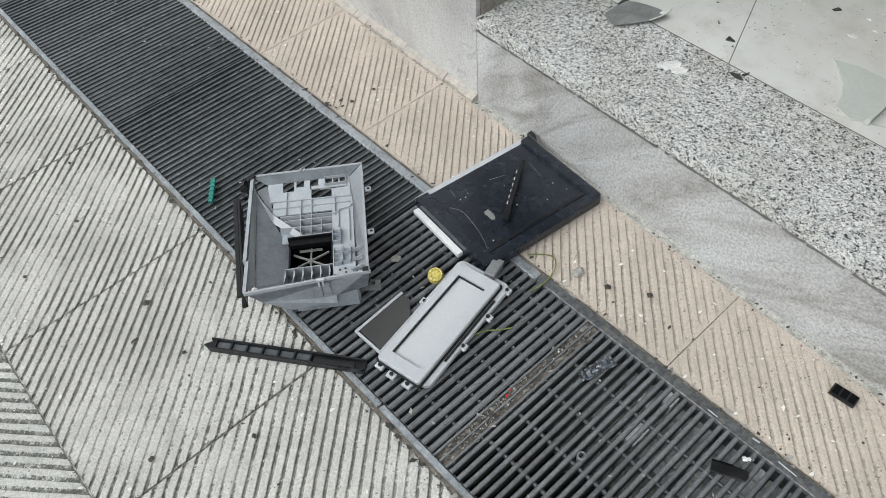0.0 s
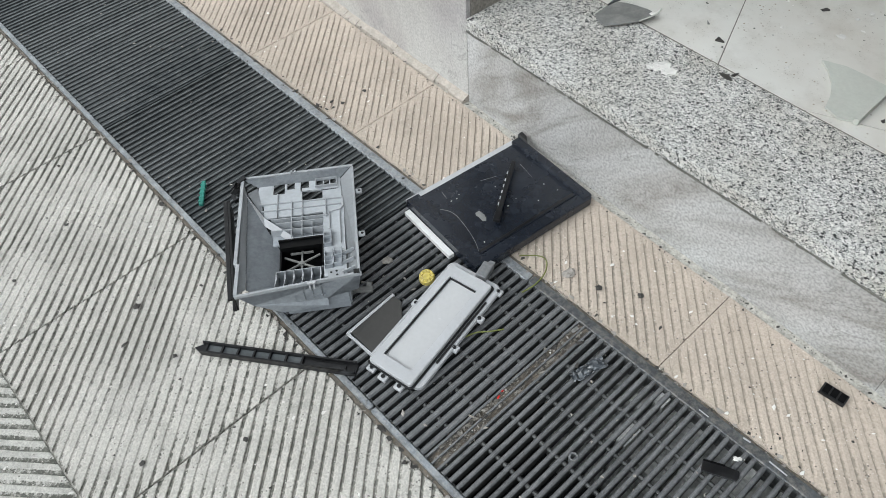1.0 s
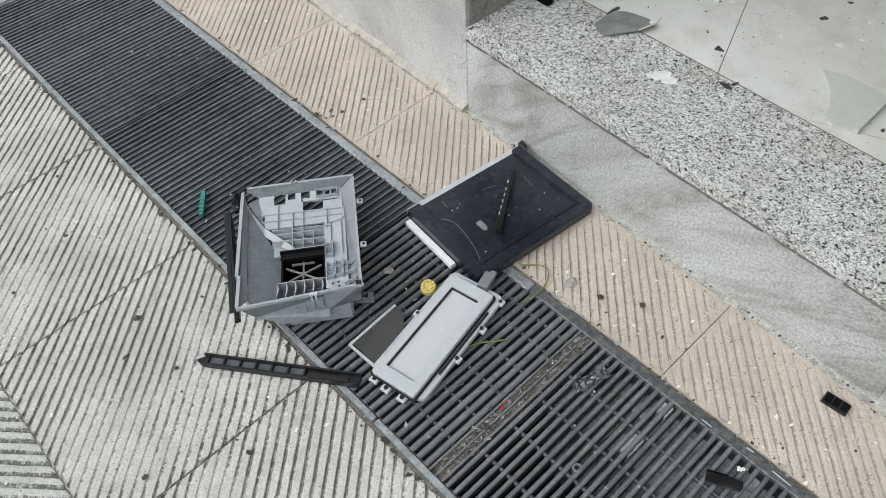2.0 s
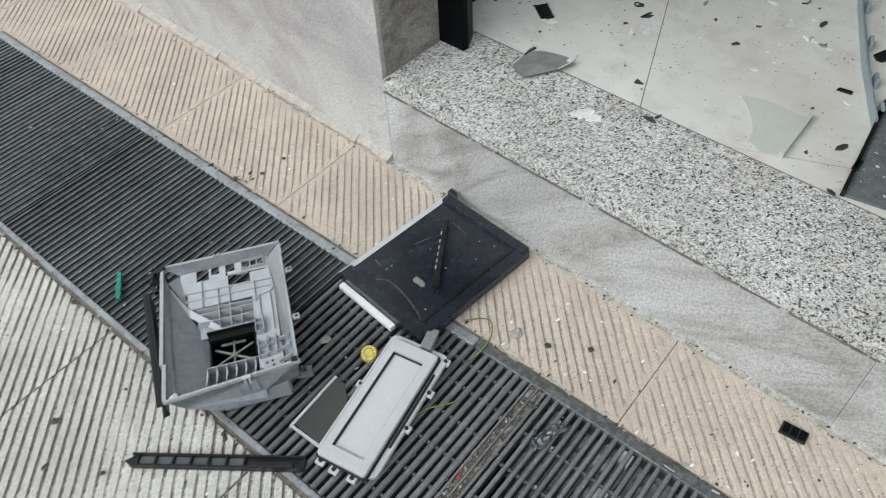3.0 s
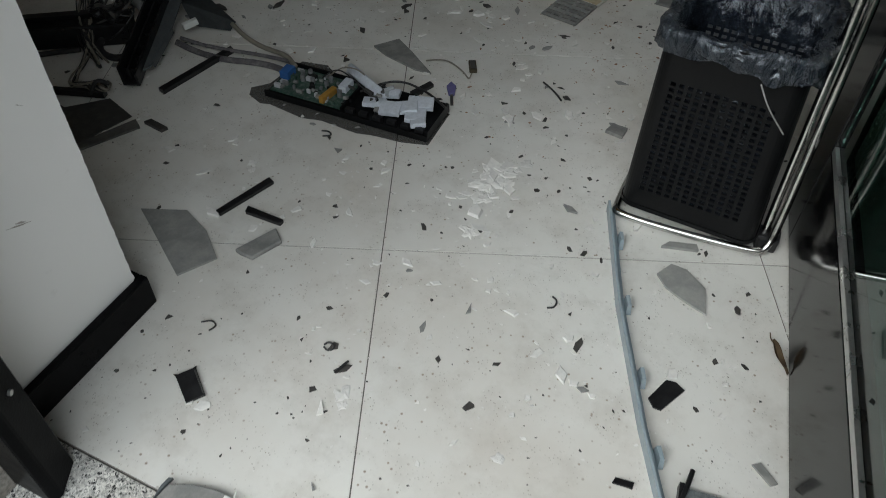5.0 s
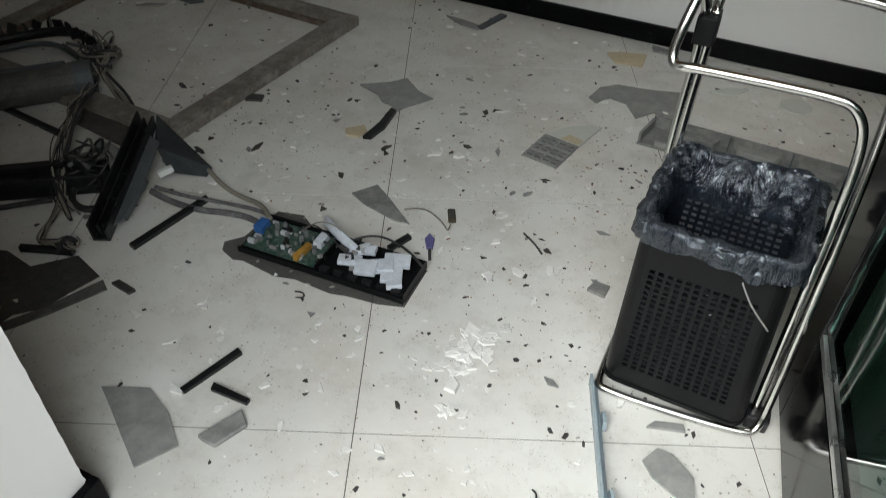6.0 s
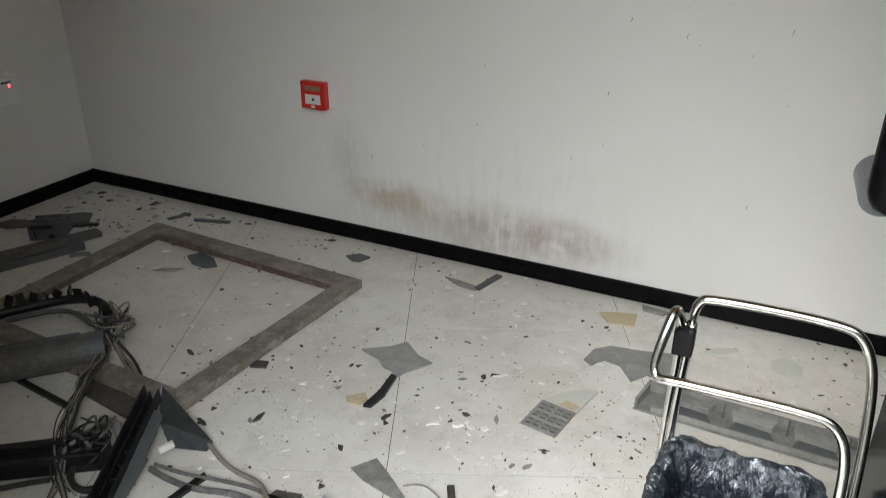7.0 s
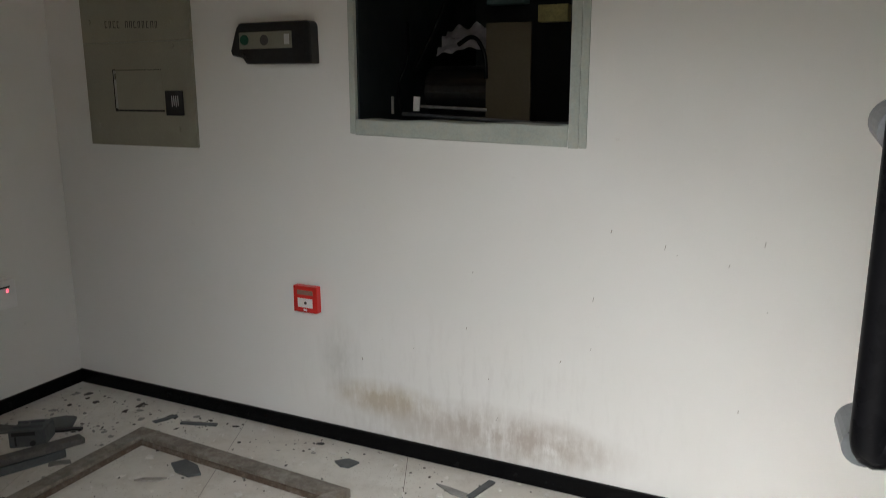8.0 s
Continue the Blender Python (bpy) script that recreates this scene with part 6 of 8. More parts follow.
part("end_wall", prism([(0.0, 0.006), (0.006, 0.004), (0.018, 0.084), (0.010, 0.086)], 0.0062, 0.030), M_SHARD, rail)
for x in (0.075, 0.215, 0.350):
    part("pocket", prism([(x, 0.022), (x + 0.105, 0.018), (x + 0.085, 0.052), (x + 0.012, 0.056)], 0.0062, 0.0085), M_PLATE, rail, "dark recess")
    part("shelf", prism([(x + 0.004, 0.058), (x + 0.090, 0.054), (x + 0.100, 0.084), (x, 0.084)], 0.0062, 0.022, 0.001), M_SHARD, rail)
for x in (0.060, 0.195, 0.335, 0.460):
    part("pin", box((x, 0.060, 0.0062), (x + 0.004, 0.066, 0.046)), M_PLATE, rail)

for pts, mat, label in (
        ([(-1.140, 1.905), (-1.115, 1.945), (-1.050, 1.930), (-1.000, 1.890), (-1.030, 1.862), (-1.09, 1.87)], M_PLATE, "dark torn plastic piece inside the wooden frame"),
        ([(-0.655, 2.140), (-0.62, 2.172), (-0.575, 2.165), (-0.590, 2.122), (-0.62, 2.118)], M_PLATE, "dark torn plastic piece near the wall"),
        ([(-0.285, 2.145), (-0.235, 2.140), (-0.165, 2.125), (-0.160, 2.100), (-0.220, 2.108)], M_SHARD, "grey curved shard near the wall"),
        ([(-0.170, 2.108), (-0.150, 2.110), (-0.118, 2.225), (-0.140, 2.230)], M_PLATE, "dark plastic bar leaning towards the baseboard"),
        ([(0.225, 2.130), (0.270, 2.150), (0.330, 2.165), (0.335, 2.095), (0.262, 2.085)], M_TAN, "tan card fragment near the wall"),
        ([(0.330, 2.230), (0.410, 2.215), (0.400, 2.195), (0.340, 2.200)], M_SHARD, "grey shard against the baseboard"),
        ([(0.530, 2.035), (0.565, 2.075), (0.620, 2.095), (0.590, 2.045)], M_PALE, "pale plastic shard near the wall"),
        ([(0.742 + 0.040 * math.cos(k * math.pi / 12), 2.058 + 0.036 * math.sin(k * math.pi / 12)) for k in range(24)], M_PALE, "round white plastic disc"),
        ([(-1.445, 2.13), (-1.425, 2.125), (-1.385, 2.20), (-1.405, 2.21)], M_PLATE, "thin dark bar near the wall"),
        ([(-1.340, 2.170), (-1.335, 2.155), (-1.200, 2.195), (-1.205, 2.21)], M_PLATE, "thin dark bar near the wall"),
        ([(-1.170, 1.775), (-1.150, 1.800), (-1.085, 1.830), (-1.10, 1.80)], M_GUM, "pale thin sliver inside the wooden frame"),
        ([(0.455, 1.178), (0.462, 1.205), (0.492, 1.203), (0.490, 1.172)], M_SHARD, "small square grey fragment"),
        ([(-0.352, 0.802), (-0.345, 0.815), (-0.300, 0.808), (-0.305, 0.795)], M_CRUMB, "short black plastic fragment on the floor"),
        ([(0.060, 1.120), (0.072, 1.112), (0.092, 1.165), (0.080, 1.172)], M_BLACK_MATT, "short black bar by the electronics tray"),
        ([(-0.555, 1.485), (-0.50, 1.50), (-0.49, 1.475), (-0.53, 1.46)], M_DGREY, "dark grey plastic flake on the floor")):
    flat("fragment", pts, 0.005 + 0.003 * random.random(), mat, label)
purple = thing("purple_tag", "small purple plastic tag by the electronics tray", "tag", pose(0.130, 1.170, 0.001, 0, 0, 116), "fragments on the floor")
part("blade", prism([(-0.020, -0.006), (0.010, -0.010), (0.026, 0.0), (0.010, 0.010), (-0.020, 0.006)], 0, 0.006, 0.001), M_PURPLE, purple)
part("stem", box((-0.052, -0.003, 0), (-0.0205, 0.003, 0.005)), M_DGREY, purple)
leaf = thing("dry_leaf", "curled dry brown leaf by the glass door", "leaf", pose(0.826, 0.800, 0.003, 0, 0, -62))
b = bmesh.new()
rows = []
for i in range(13):
    t = i / 12
    w = 0.0045 * math.sin(math.pi * min(1, t * 1.1 + 0.05)) + 0.001
    rows.append([b.verts.new((0.062 * t, w * s, 0.004 + 0.006 * abs(s) + 0.002 * math.sin(t * 9))) for s in (-1, -0.5, 0, 0.5, 1)])
for r0, r1 in zip(rows, rows[1:]):
    for i in range(4):
        b.faces.new((r0[i], r0[i + 1], r1[i + 1], r1[i]))
bmesh.ops.solidify(b, geom=b.faces[:], thickness=0.0008)
part("blade", b, M_LEAF, leaf)
part("stalk", tube([(0, 0, 0.004), (-0.008, 0.001, 0.003), (-0.016, 0.004, 0.002)], 0.0009, 5, 1), M_LEAF, leaf)

# ---- wreckage near the left wall ----
TM = pose(-0.455, 0.885, 0.006, 0, -8, 114)
trim = thing("broken_trim", "broken black machine trim with a grey fin, tilted on the floor", "trim", TM)
part("channel", boxes(((0, -0.018, 0), (0.345, 0.016, 0.005)), ((0, 0.012, 0.0052), (0.345, 0.016, 0.046)), ((0.0, -0.018, 0.0052), (0.345, -0.014, 0.032)), ((0.01, -0.002, 0.0052), (0.335, 0.002, 0.036))), M_BLACK_MATT, trim)
for k in range(9):
    part("rib", box((0.02 + 0.036 * k, -0.0135, 0.0054), (0.023 + 0.036 * k, 0.0115, 0.026)), M_BLACK_MATT, trim)
part("flange", prism([(0.03, -0.0185), (0.30, -0.0185), (0.280, -0.044), (0.16, -0.046), (0.05, -0.034)], 0.010, 0.014), M_PLATE, trim, "dark blue-grey flange")
part("flange_lip", prism([(0.05, -0.0345), (0.16, -0.0465), (0.16, -0.0505), (0.05, -0.0385)], 0.006, 0.022), M_PLATE, trim)
for name, pts in (("fin", ((-0.606, 1.238, 0.062), (-0.405, 1.172, 0.016), (-0.535, 1.150, 0.044))), ("fin_fold", ((-0.535, 1.150, 0.044), (-0.405, 1.172, 0.016), (-0.408, 1.152, 0.003), (-0.480, 1.118, 0.014)))):
    b = bmesh.new()
    b.faces.new([b.verts.new(TM.inverted() @ Vector(p)) for p in pts])
    bmesh.ops.solidify(b, geom=b.faces[:], thickness=0.004)
    part(name, b, M_PLATE, trim, "dark grey triangular fin")
b = bmesh.new()
b.faces.new([b.verts.new(TM.inverted() @ Vector(p)) for p in ((-0.612, 1.240, 0.064), (-0.604, 1.236, 0.064), (-0.540, 1.150, 0.046), (-0.548, 1.152, 0.046))])
bmesh.ops.solidify(b, geom=b.faces[:], thickness=0.002)
part("pale_edge", b, M_LIGHTP, trim, "pale broken edge")
part("white_plug", box((-0.006, -0.016, 0), (0.006, 0.018, 0.014), TM.inverted() @ pose(-0.476, 1.105, 0.020, 10, 0, -32), bev=0.002), M_WHITE, trim, "white plug")
flat("thin_bar", [(-0.398, 0.900), (-0.382, 0.896), (-0.350, 1.086), (-0.364, 1.094)], 0.009, M_BLACK_MATT, "thin black plastic bar on the floor", "trim strip")
arch = thing("arched_trim", "arched black rubber trim among the wreckage", "trim", pose(0, 0, 0.001))
part("strip", tube([(-1.42, 1.20, 0.02), (-1.31, 1.37, 0.026), (-1.20, 1.505, 0.03), (-1.10, 1.515, 0.03), (-0.99, 1.455, 0.02)], 0.020, 8, 2, 0.7), M_BLACK_MATT, arch)
part("lip", tube([(-1.40, 1.17, 0.012), (-1.29, 1.335, 0.016), (-1.19, 1.465, 0.018), (-1.05, 1.425, 0.015)], 0.012, 6, 2, 0.6), M_PLATE, arch)
r2 = random.Random(8)
for k in range(12):
    t = k / 11
    p = Vector((-1.31, 1.37, 0.05)).lerp(Vector((-1.20, 1.505, 0.05)), t * 2) if t < 0.5 else Vector((-1.20, 1.505, 0.05)).lerp(Vector((-0.99, 1.455, 0.04)), t * 2 - 1)
    part("torn_flap", box((-0.014, -0.003, -0.012), (0.014 * r2.random() + 0.004, 0.003, 0.012 + 0.012 * r2.random()), pose(p.x, p.y, p.z, r2.uniform(-30, 30), r2.uniform(-25, 25), r2.uniform(0, 180))), M_BLACK_MATT, arch)
cylr = thing("grey_roller", "dusty grey plastic roller housing among the wreckage", "roller", pose(0, 0, 0.0))
part("body", cyl((-1.25, 0.95, 0.046), (-0.915, 1.295, 0.046), 0.045, 24), M_HOUSING, cylr)
part("collar", cyl((-0.9145, 1.2955, 0.046), (-0.885, 1.325, 0.046), 0.0462, 24), M_PLATE, cylr)
part("seam", prism([(-1.26, 0.965), (-1.248, 0.953), (-0.925, 1.285), (-0.937, 1.297)], 0.088, 0.094, 0.001), M_PLATE, cylr)
bar = thing("black_beam", "black metal beam among the wreckage", "beam", pose(0, 0, 0.001))
part("beam", prism([(-0.99, 0.775), (-0.965, 0.735), (-0.565, 1.012), (-0.60, 1.068)], 0, 0.048, 0.003), M_BLACK_MATT, bar)
part("top_flange", prism([(-0.985, 0.772), (-0.975, 0.755), (-0.60, 1.030), (-0.61, 1.050)], 0.0482, 0.060, 0.001), M_BLACK_MATT, bar)
flat("dark_plank", [(-0.92, 1.250), (-0.675, 1.222), (-0.638, 1.158), (-0.83, 1.188)], 0.014, M_PLANK, "dark charred plank among the wreckage", "plank", bev=0.002)
flat("thin_bar", [(-1.06, 1.172), (-1.055, 1.158), (-0.815, 1.128), (-0.810, 1.142)], 0.010, M_BLACK_MATT, "thin black bar among the wreckage", "trim strip")
# sheet's colour and left end also stand in for the shaded floor there
flat("dark_sheet", [(-0.80, 0.62), (-0.76, 0.76), (-0.67, 0.765), (-0.60, 0.785), (-0.526, 0.772), (-0.497, 0.803), (-0.468, 0.835), (-0.389, 0.809), (-0.42, 0.70), (-0.455, 0.665), (-0.46, 0.63), (-0.54, 0.58), (-0.66, 0.56)], 0.002, M_SHEET_SHADED, "dark plastic sheet on the floor, darkened and extended for shade", "sheet")
flat("sheet_edge", [(-0.374, 0.803), (-0.350, 0.788), (-0.40, 0.690), (-0.44, 0.625), (-0.458, 0.636), (-0.418, 0.70)], 0.004, M_HOUSING, "greyer torn sheet edge on the floor", "sheet")
flat("black_bar", [(-0.575, 0.800), (-0.570, 0.790), (-0.470, 0.825), (-0.474, 0.838)], 0.012, M_BLACK_MATT, "short black bar on the dark sheet", z=0.007)
wreck = thing("broken_housing", "broken dark green-grey machine housing near the corner", "housing", pose(-1.733, 1.763, 0.001, 0, 0, 34.2))
part("body", prism([(0.0, 0.0), (0.118, 0.004), (0.122, 0.094), (0.070, 0.100), (0.010, 0.092)], 0, 0.062, 0.004), M_PLATE, wreck)
part("slot", box((0.012, -0.0015, 0.044), (0.088, 0.0005, 0.058)), M_BLACK_MATT, wreck, "dark open slot")
part("groove", box((0.020, -0.0012, 0.008), (0.026, 0.0006, 0.042)), M_BLACK_MATT, wreck)
part("knob", cyl((0.078, -0.004, 0.016), (0.078, 0.001, 0.016), 0.010, 14), M_BLACK_MATT, wreck, "black knob")
for x0, y0, x1, y1, h in ((0.012, 0.022, 0.108, 0.028, 0.072), (0.012, 0.066, 0.100, 0.072, 0.070), (0.050, 0.030, 0.056, 0.064, 0.069)):
    part("top_rib", box((x0, y0, 0.0622), (x1, y1, h)), M_PLATE, wreck)
flat("broken_plate", [(-1.745, 1.915), (-1.676, 1.972), (-1.730, 2.040), (-1.775, 2.030), (-1.812, 1.988)], 0.008, M_PLATE, "dark grey broken panel near the corner", bev=0.001)
flat("jagged_bar", [(-1.705, 1.915), (-1.670, 1.935), (-1.655, 1.955), (-1.625, 1.968), (-1.632, 1.982), (-1.668, 1.968), (-1.690, 1.945), (-1.716, 1.935)], 0.008, M_BLACK_MATT, "jagged black plastic bar near the corner")
flat("broken_plate", [(-1.98, 1.80), (-1.90, 1.80), (-1.83, 1.86), (-1.86, 1.90), (-1.96, 1.87)], 0.006, M_HOUSING, "dark grey broken panel by the wall", bev=0.001)
rail2 = thing("dark_rail", "dark grey metal rail near the wooden frame", "rail", pose(0, 0, 0.03))
part("profile", prism([(-1.74, 1.40), (-1.70, 1.365), (-1.475, 1.86), (-1.52, 1.875)], 0, 0.022, 0.003), M_HOUSING, rail2, "dusty grey upper face")
part("under", prism([(-1.70, 1.46), (-1.66, 1.44), (-1.50, 1.80), (-1.53, 1.82)], -0.029, -0.001), M_PLATE, rail2)
flat("white_tab", [(-1.499, 1.729), (-1.449, 1.777), (-1.473, 1.792), (-1.525, 1.752)], 0.003, M_SHARD, "pale plastic tab beside the rail")


def tangle(path, count, spread, seed, mats, label):
    r = random.Random(seed)
    t = thing("cable_bundle", label, "cables")
    for k in range(int(count * 1.5)):
        pts = []
        for x, y, z in path:
            pts.append((x + r.gauss(0, spread), y + r.gauss(0, spread), max(0.004, z + r.gauss(0, spread * 0.7))))
        part("cable", tube(pts, r.choice((0.0014, 0.0018, 0.0024, 0.0032, 0.0042)), 5, 2), r.choice(mats), t)
    return t


def coil(cx, cy, cz, rad, count, seed, mats, label):
    """Cables coiled loosely over one another."""
    r = random.Random(seed)
    t = thing("cable_bundle", label, "cables")
    for k in range(int(count * 1.6)):
        a0, n = r.uniform(0, 6.3), r.randint(3, 6)
        ex, ey = rad * r.uniform(0.5, 1.1), rad * r.uniform(0.3, 0.9)
        lean = r.uniform(-0.8, 0.8)
        pts = [(cx + ex * math.cos(a0 + i * 1.3) + r.gauss(0, rad * 0.35), cy + ey * math.sin(a0 + i * 1.3) + r.gauss(0, rad * 0.35), max(0.006, cz + lean * ey * math.sin(a0 + i * 1.3) + r.gauss(0, rad * 0.35))) for i in range(n)]
        part("cable", tube(pts, r.choice((0.0016, 0.0022, 0.0030, 0.0042)), 6, 2), r.choice(mats), t)
    for k in range(count // 2):
        a = r.uniform(0, 6.3)
        m = pose(cx + rad * 0.6 * math.cos(a), cy + rad * 0.6 * math.sin(a), cz + r.uniform(-0.3, 0.3) * rad, r.uniform(-60, 60), r.uniform(-60, 60), r.uniform(0, 180))
        part("plug", box((-0.25 * rad, -0.1 * rad, -0.08 * rad), (0.3 * rad, 0.12 * rad, 0.1 * rad), m, bev=0.001), M_BLACK_MATT, t)
    return t


coil(-0.935, 1.395, 0.065, 0.062, 13, 1, [M_CABLE, M_CABLE_G, M_HOUSING], "tangle of grey and black cables over the roller")
tangle([(-0.90, 1.37, 0.06), (-0.887, 1.345, 0.03), (-0.806, 1.324, 0.012), (-0.721, 1.271, 0.012), (-0.66, 1.229, 0.02), (-0.61, 1.19, 0.05)], 5, 0.010, 2, [M_CABLE, M_CABLE_G], "loose cables by the wooden frame")
tangle([(-0.89, 1.34, 0.07), (-0.867, 1.316, 0.05), (-0.824, 1.203, 0.05), (-0.749, 1.119, 0.06), (-0.713, 1.042, 0.065), (-0.66, 0.98, 0.05), (-0.605, 0.93, 0.02), (-0.563, 0.915, 0.012)], 7, 0.011, 3, [M_CABLE, M_CABLE, M_CABLE_G], "tangle of dark cables on the floor")
tangle([(-0.64, 0.98, 0.05), (-0.605, 0.925, 0.015), (-0.56, 0.82, 0.018), (-0.53, 0.815, 0.022), (-0.495, 0.838, 0.024)], 4, 0.007, 9, [M_CABLE, M_CABLE_G], "thin dark cables over the dark sheet")
coil(-0.492, 0.838, 0.022, 0.020, 5, 11, [M_CABLE, M_CABLE_G], "knot of thin cables on the dark sheet")
coil(-0.615, 1.025, 0.060, 0.044, 9, 5, [M_CABLE, M_CABLE, M_HOUSING, M_BLACK_MATT], "looped grey cables over the black beam")
wire("cable", [(-0.62, 0.99, 0.02), (-0.605, 0.952, 0.010), (-0.551, 0.939, 0.009), (-0.525, 0.965, 0.012), (-0.50, 0.985, 0.03)], 0.0075, M_CABLE, "thick black cable among the wreckage", 8)
wire("cable", [(-0.410, 1.164, 0.014), (-0.36, 1.140, 0.008), (-0.30, 1.122, 0.007), (-0.235, 1.118, 0.010), (-0.18, 1.070, 0.026)], 0.0052, M_CABLE_G, "grey-black cable to the electronics tray", 8)
ribbon = thing("ribbon_cable", "flat grey-purple ribbon cable to the electronics tray", "cables")
part("band", tube([(-0.475, 1.050, 0.012), (-0.42, 1.045, 0.006), (-0.35, 1.046, 0.006), (-0.28, 1.068, 0.007), (-0.225, 1.072, 0.008), (-0.17, 1.045, 0.020)], 0.0065, 8, 3, 0.3), M_RIBBON, ribbon)
part("band", tube([(-0.47, 1.060, 0.018), (-0.40, 1.068, 0.010), (-0.30, 1.090, 0.010), (-0.22, 1.098, 0.012), (-0.18, 1.075, 0.022)], 0.004, 8, 3, 0.4), M_RIBBON, ribbon)
wire("cable", [(0.037, 1.240, 0.005), (0.055, 1.253, 0.006), (0.079, 1.259, 0.007), (0.106, 1.249, 0.006), (0.130, 1.234, 0.006), (0.150, 1.213, 0.007), (0.146, 1.235, 0.008)], 0.0016, M_CABLE_G, "thin grey cable loop by the electronics")
connector = thing("cable_connector", "small brown plug on a thin cable loop", "connector", pose(0.136, 1.264, 0.0005, 0, 0, -62), "fragments on the floor")
part("plug", box((-0.020, -0.008, 0), (0.018, 0.008, 0.009), bev=0.002), M_BROWN, connector)
part("pin_row", box((-0.016, -0.005, 0.0092), (0.014, 0.005, 0.0105)), M_DGREY, connector)
wire("cable", [(-0.02, 1.06, 0.02), (0.03, 1.12, 0.03), (0.10, 1.12, 0.02), (0.16, 1.075, 0.03)], 0.0026, M_CABLE, "thin black cable loop over the electronics")
wire("cable", [(-0.86, 0.80, 0.008), (-0.727, 0.860, 0.008), (-0.681, 0.905, 0.008), (-0.639, 0.936, 0.010)], 0.006, M_CABLE, "thick black cable on the floor", 8)
sleeve = wire("cable_sleeve", [(-0.674, 1.110, 0.03), (-0.62, 1.104, 0.045), (-0.575, 1.080, 0.05), (-0.540, 1.038, 0.03)], 0.011, M_SHARD, "pale corrugated cable sleeve", 10)

# ---- crumbs and chips, each by its place on the tiles ----
def bits(name, spots, mat, size, label, seed):
    r = random.Random(seed)
    for x, y in spots:
        s = size * r.uniform(0.6, 1.3)
        n = r.choice((3, 4, 4, 5, 6))
        long = r.uniform(1.0, 2.6)
        pts = [(s * r.uniform(0.5, 1.0) * math.cos(2 * math.pi * k / n + r.uniform(-0.3, 0.3)) * long, s * r.uniform(0.4, 1.0) * math.sin(2 * math.pi * k / n)) for k in range(n)]
        solid(name, prism(pts, 0, s * r.uniform(0.12, 0.45)), mat, label, "debris", pose(x, y, 0.0005, 0, 0, r.uniform(0, 180)), "crumbs on the floor")


bits("black_crumb", [(0.20, 0.50), (0.25, 0.51), (0.28, 0.48), (0.57, 0.67), (0.54, 0.72), (0.52, 0.85), (0.55, 0.85), (0.31, 1.29), (0.33, 1.28), (0.77, 0.84), (0.80, 0.74), (0.75, 0.34), (0.71, 0.29), (0.39, 0.28), (0.47, 0.215), (0.46, 0.20), (0.78, 0.225)], M_CRUMB, 0.0065, "black plastic crumb on the floor tiles", 1)
bits("black_crumb", [(-0.50, 1.28), (-0.72, 1.45), (-0.49, 1.23), (-0.11, 1.43), (-0.10, 1.41), (0.01, 1.55), (0.04, 1.68), (0.06, 1.70), (0.06, 1.52), (0.22, 1.74), (0.27, 1.47), (0.38, 1.48), (0.12, 1.36), (0.35, 1.25), (-0.15, 1.29), (-0.12, 1.17), (0.61, 2.09), (-0.38, 1.30), (0.20, 1.41)], M_CRUMB, 0.0085, "black plastic crumb on the floor tiles", 2)
bits("grey_crumb", [(0.28, 0.69), (0.02, 0.90), (0.46, 1.21), (0.40, 0.66), (0.34, 0.31), (0.62, 0.30), (0.22, 1.40), (0.25, 1.41), (0.30, 1.27), (0.14, 1.26), (0.60, 0.60), (0.35, 0.60)], M_SHARD, 0.007, "grey plastic crumb on the floor tiles", 3)
bits("plaster_chip", [(0.30, 0.44), (0.29, 0.41), (0.12, 0.345), (0.36, 0.82), (0.34, 0.83), (0.30, 0.95), (0.32, 0.97), (0.33, 0.99), (0.29, 0.98), (0.35, 0.94), (0.28, 0.93), (-0.08, 0.66), (0.37, 0.15), (0.385, 0.142), (0.58, 0.95), (-0.16, 0.74), (0.33, 0.91)], M_PLASTER, 0.011, "white plaster chip on the floor tiles", 4)
wire("bent_wire", [(0.236, 0.505, 0.003), (0.240, 0.512, 0.004), (0.249, 0.512, 0.003), (0.253, 0.504, 0.003), (0.246, 0.498, 0.003), (0.238, 0.501, 0.004)], 0.0016, M_CABLE, "bent black cable end on the floor")
wire("bent_wire", [(0.275, 0.47, 0.003), (0.28, 0.485, 0.005), (0.283, 0.495, 0.004)], 0.0018, M_CABLE, "bent black cable end on the floor")
wire("bent_wire", [(0.29, 1.28, 0.004), (0.31, 1.265, 0.006), (0.33, 1.25, 0.005), (0.345, 1.235, 0.004)], 0.002, M_CABLE, "bent black cable end on the floor")
wire("bent_wire", [(0.505, 0.74, 0.003), (0.515, 0.735, 0.003), (0.515, 0.72, 0.003), (0.505, 0.715, 0.003)], 0.0015, M_CABLE, "small bent wire on the floor tiles")
wire("bent_wire", [(0.05, 0.46, 0.003), (0.062, 0.47, 0.003), (0.075, 0.465, 0.003), (0.07, 0.452, 0.003)], 0.0013, M_CABLE, "small bent wire on the floor tiles")
wire("bent_wire", [(-0.035, 0.935, 0.003), (-0.02, 0.94, 0.003), (-0.01, 0.93, 0.003), (-0.025, 0.922, 0.003)], 0.0015, M_CABLE, "small bent wire on the floor tiles")


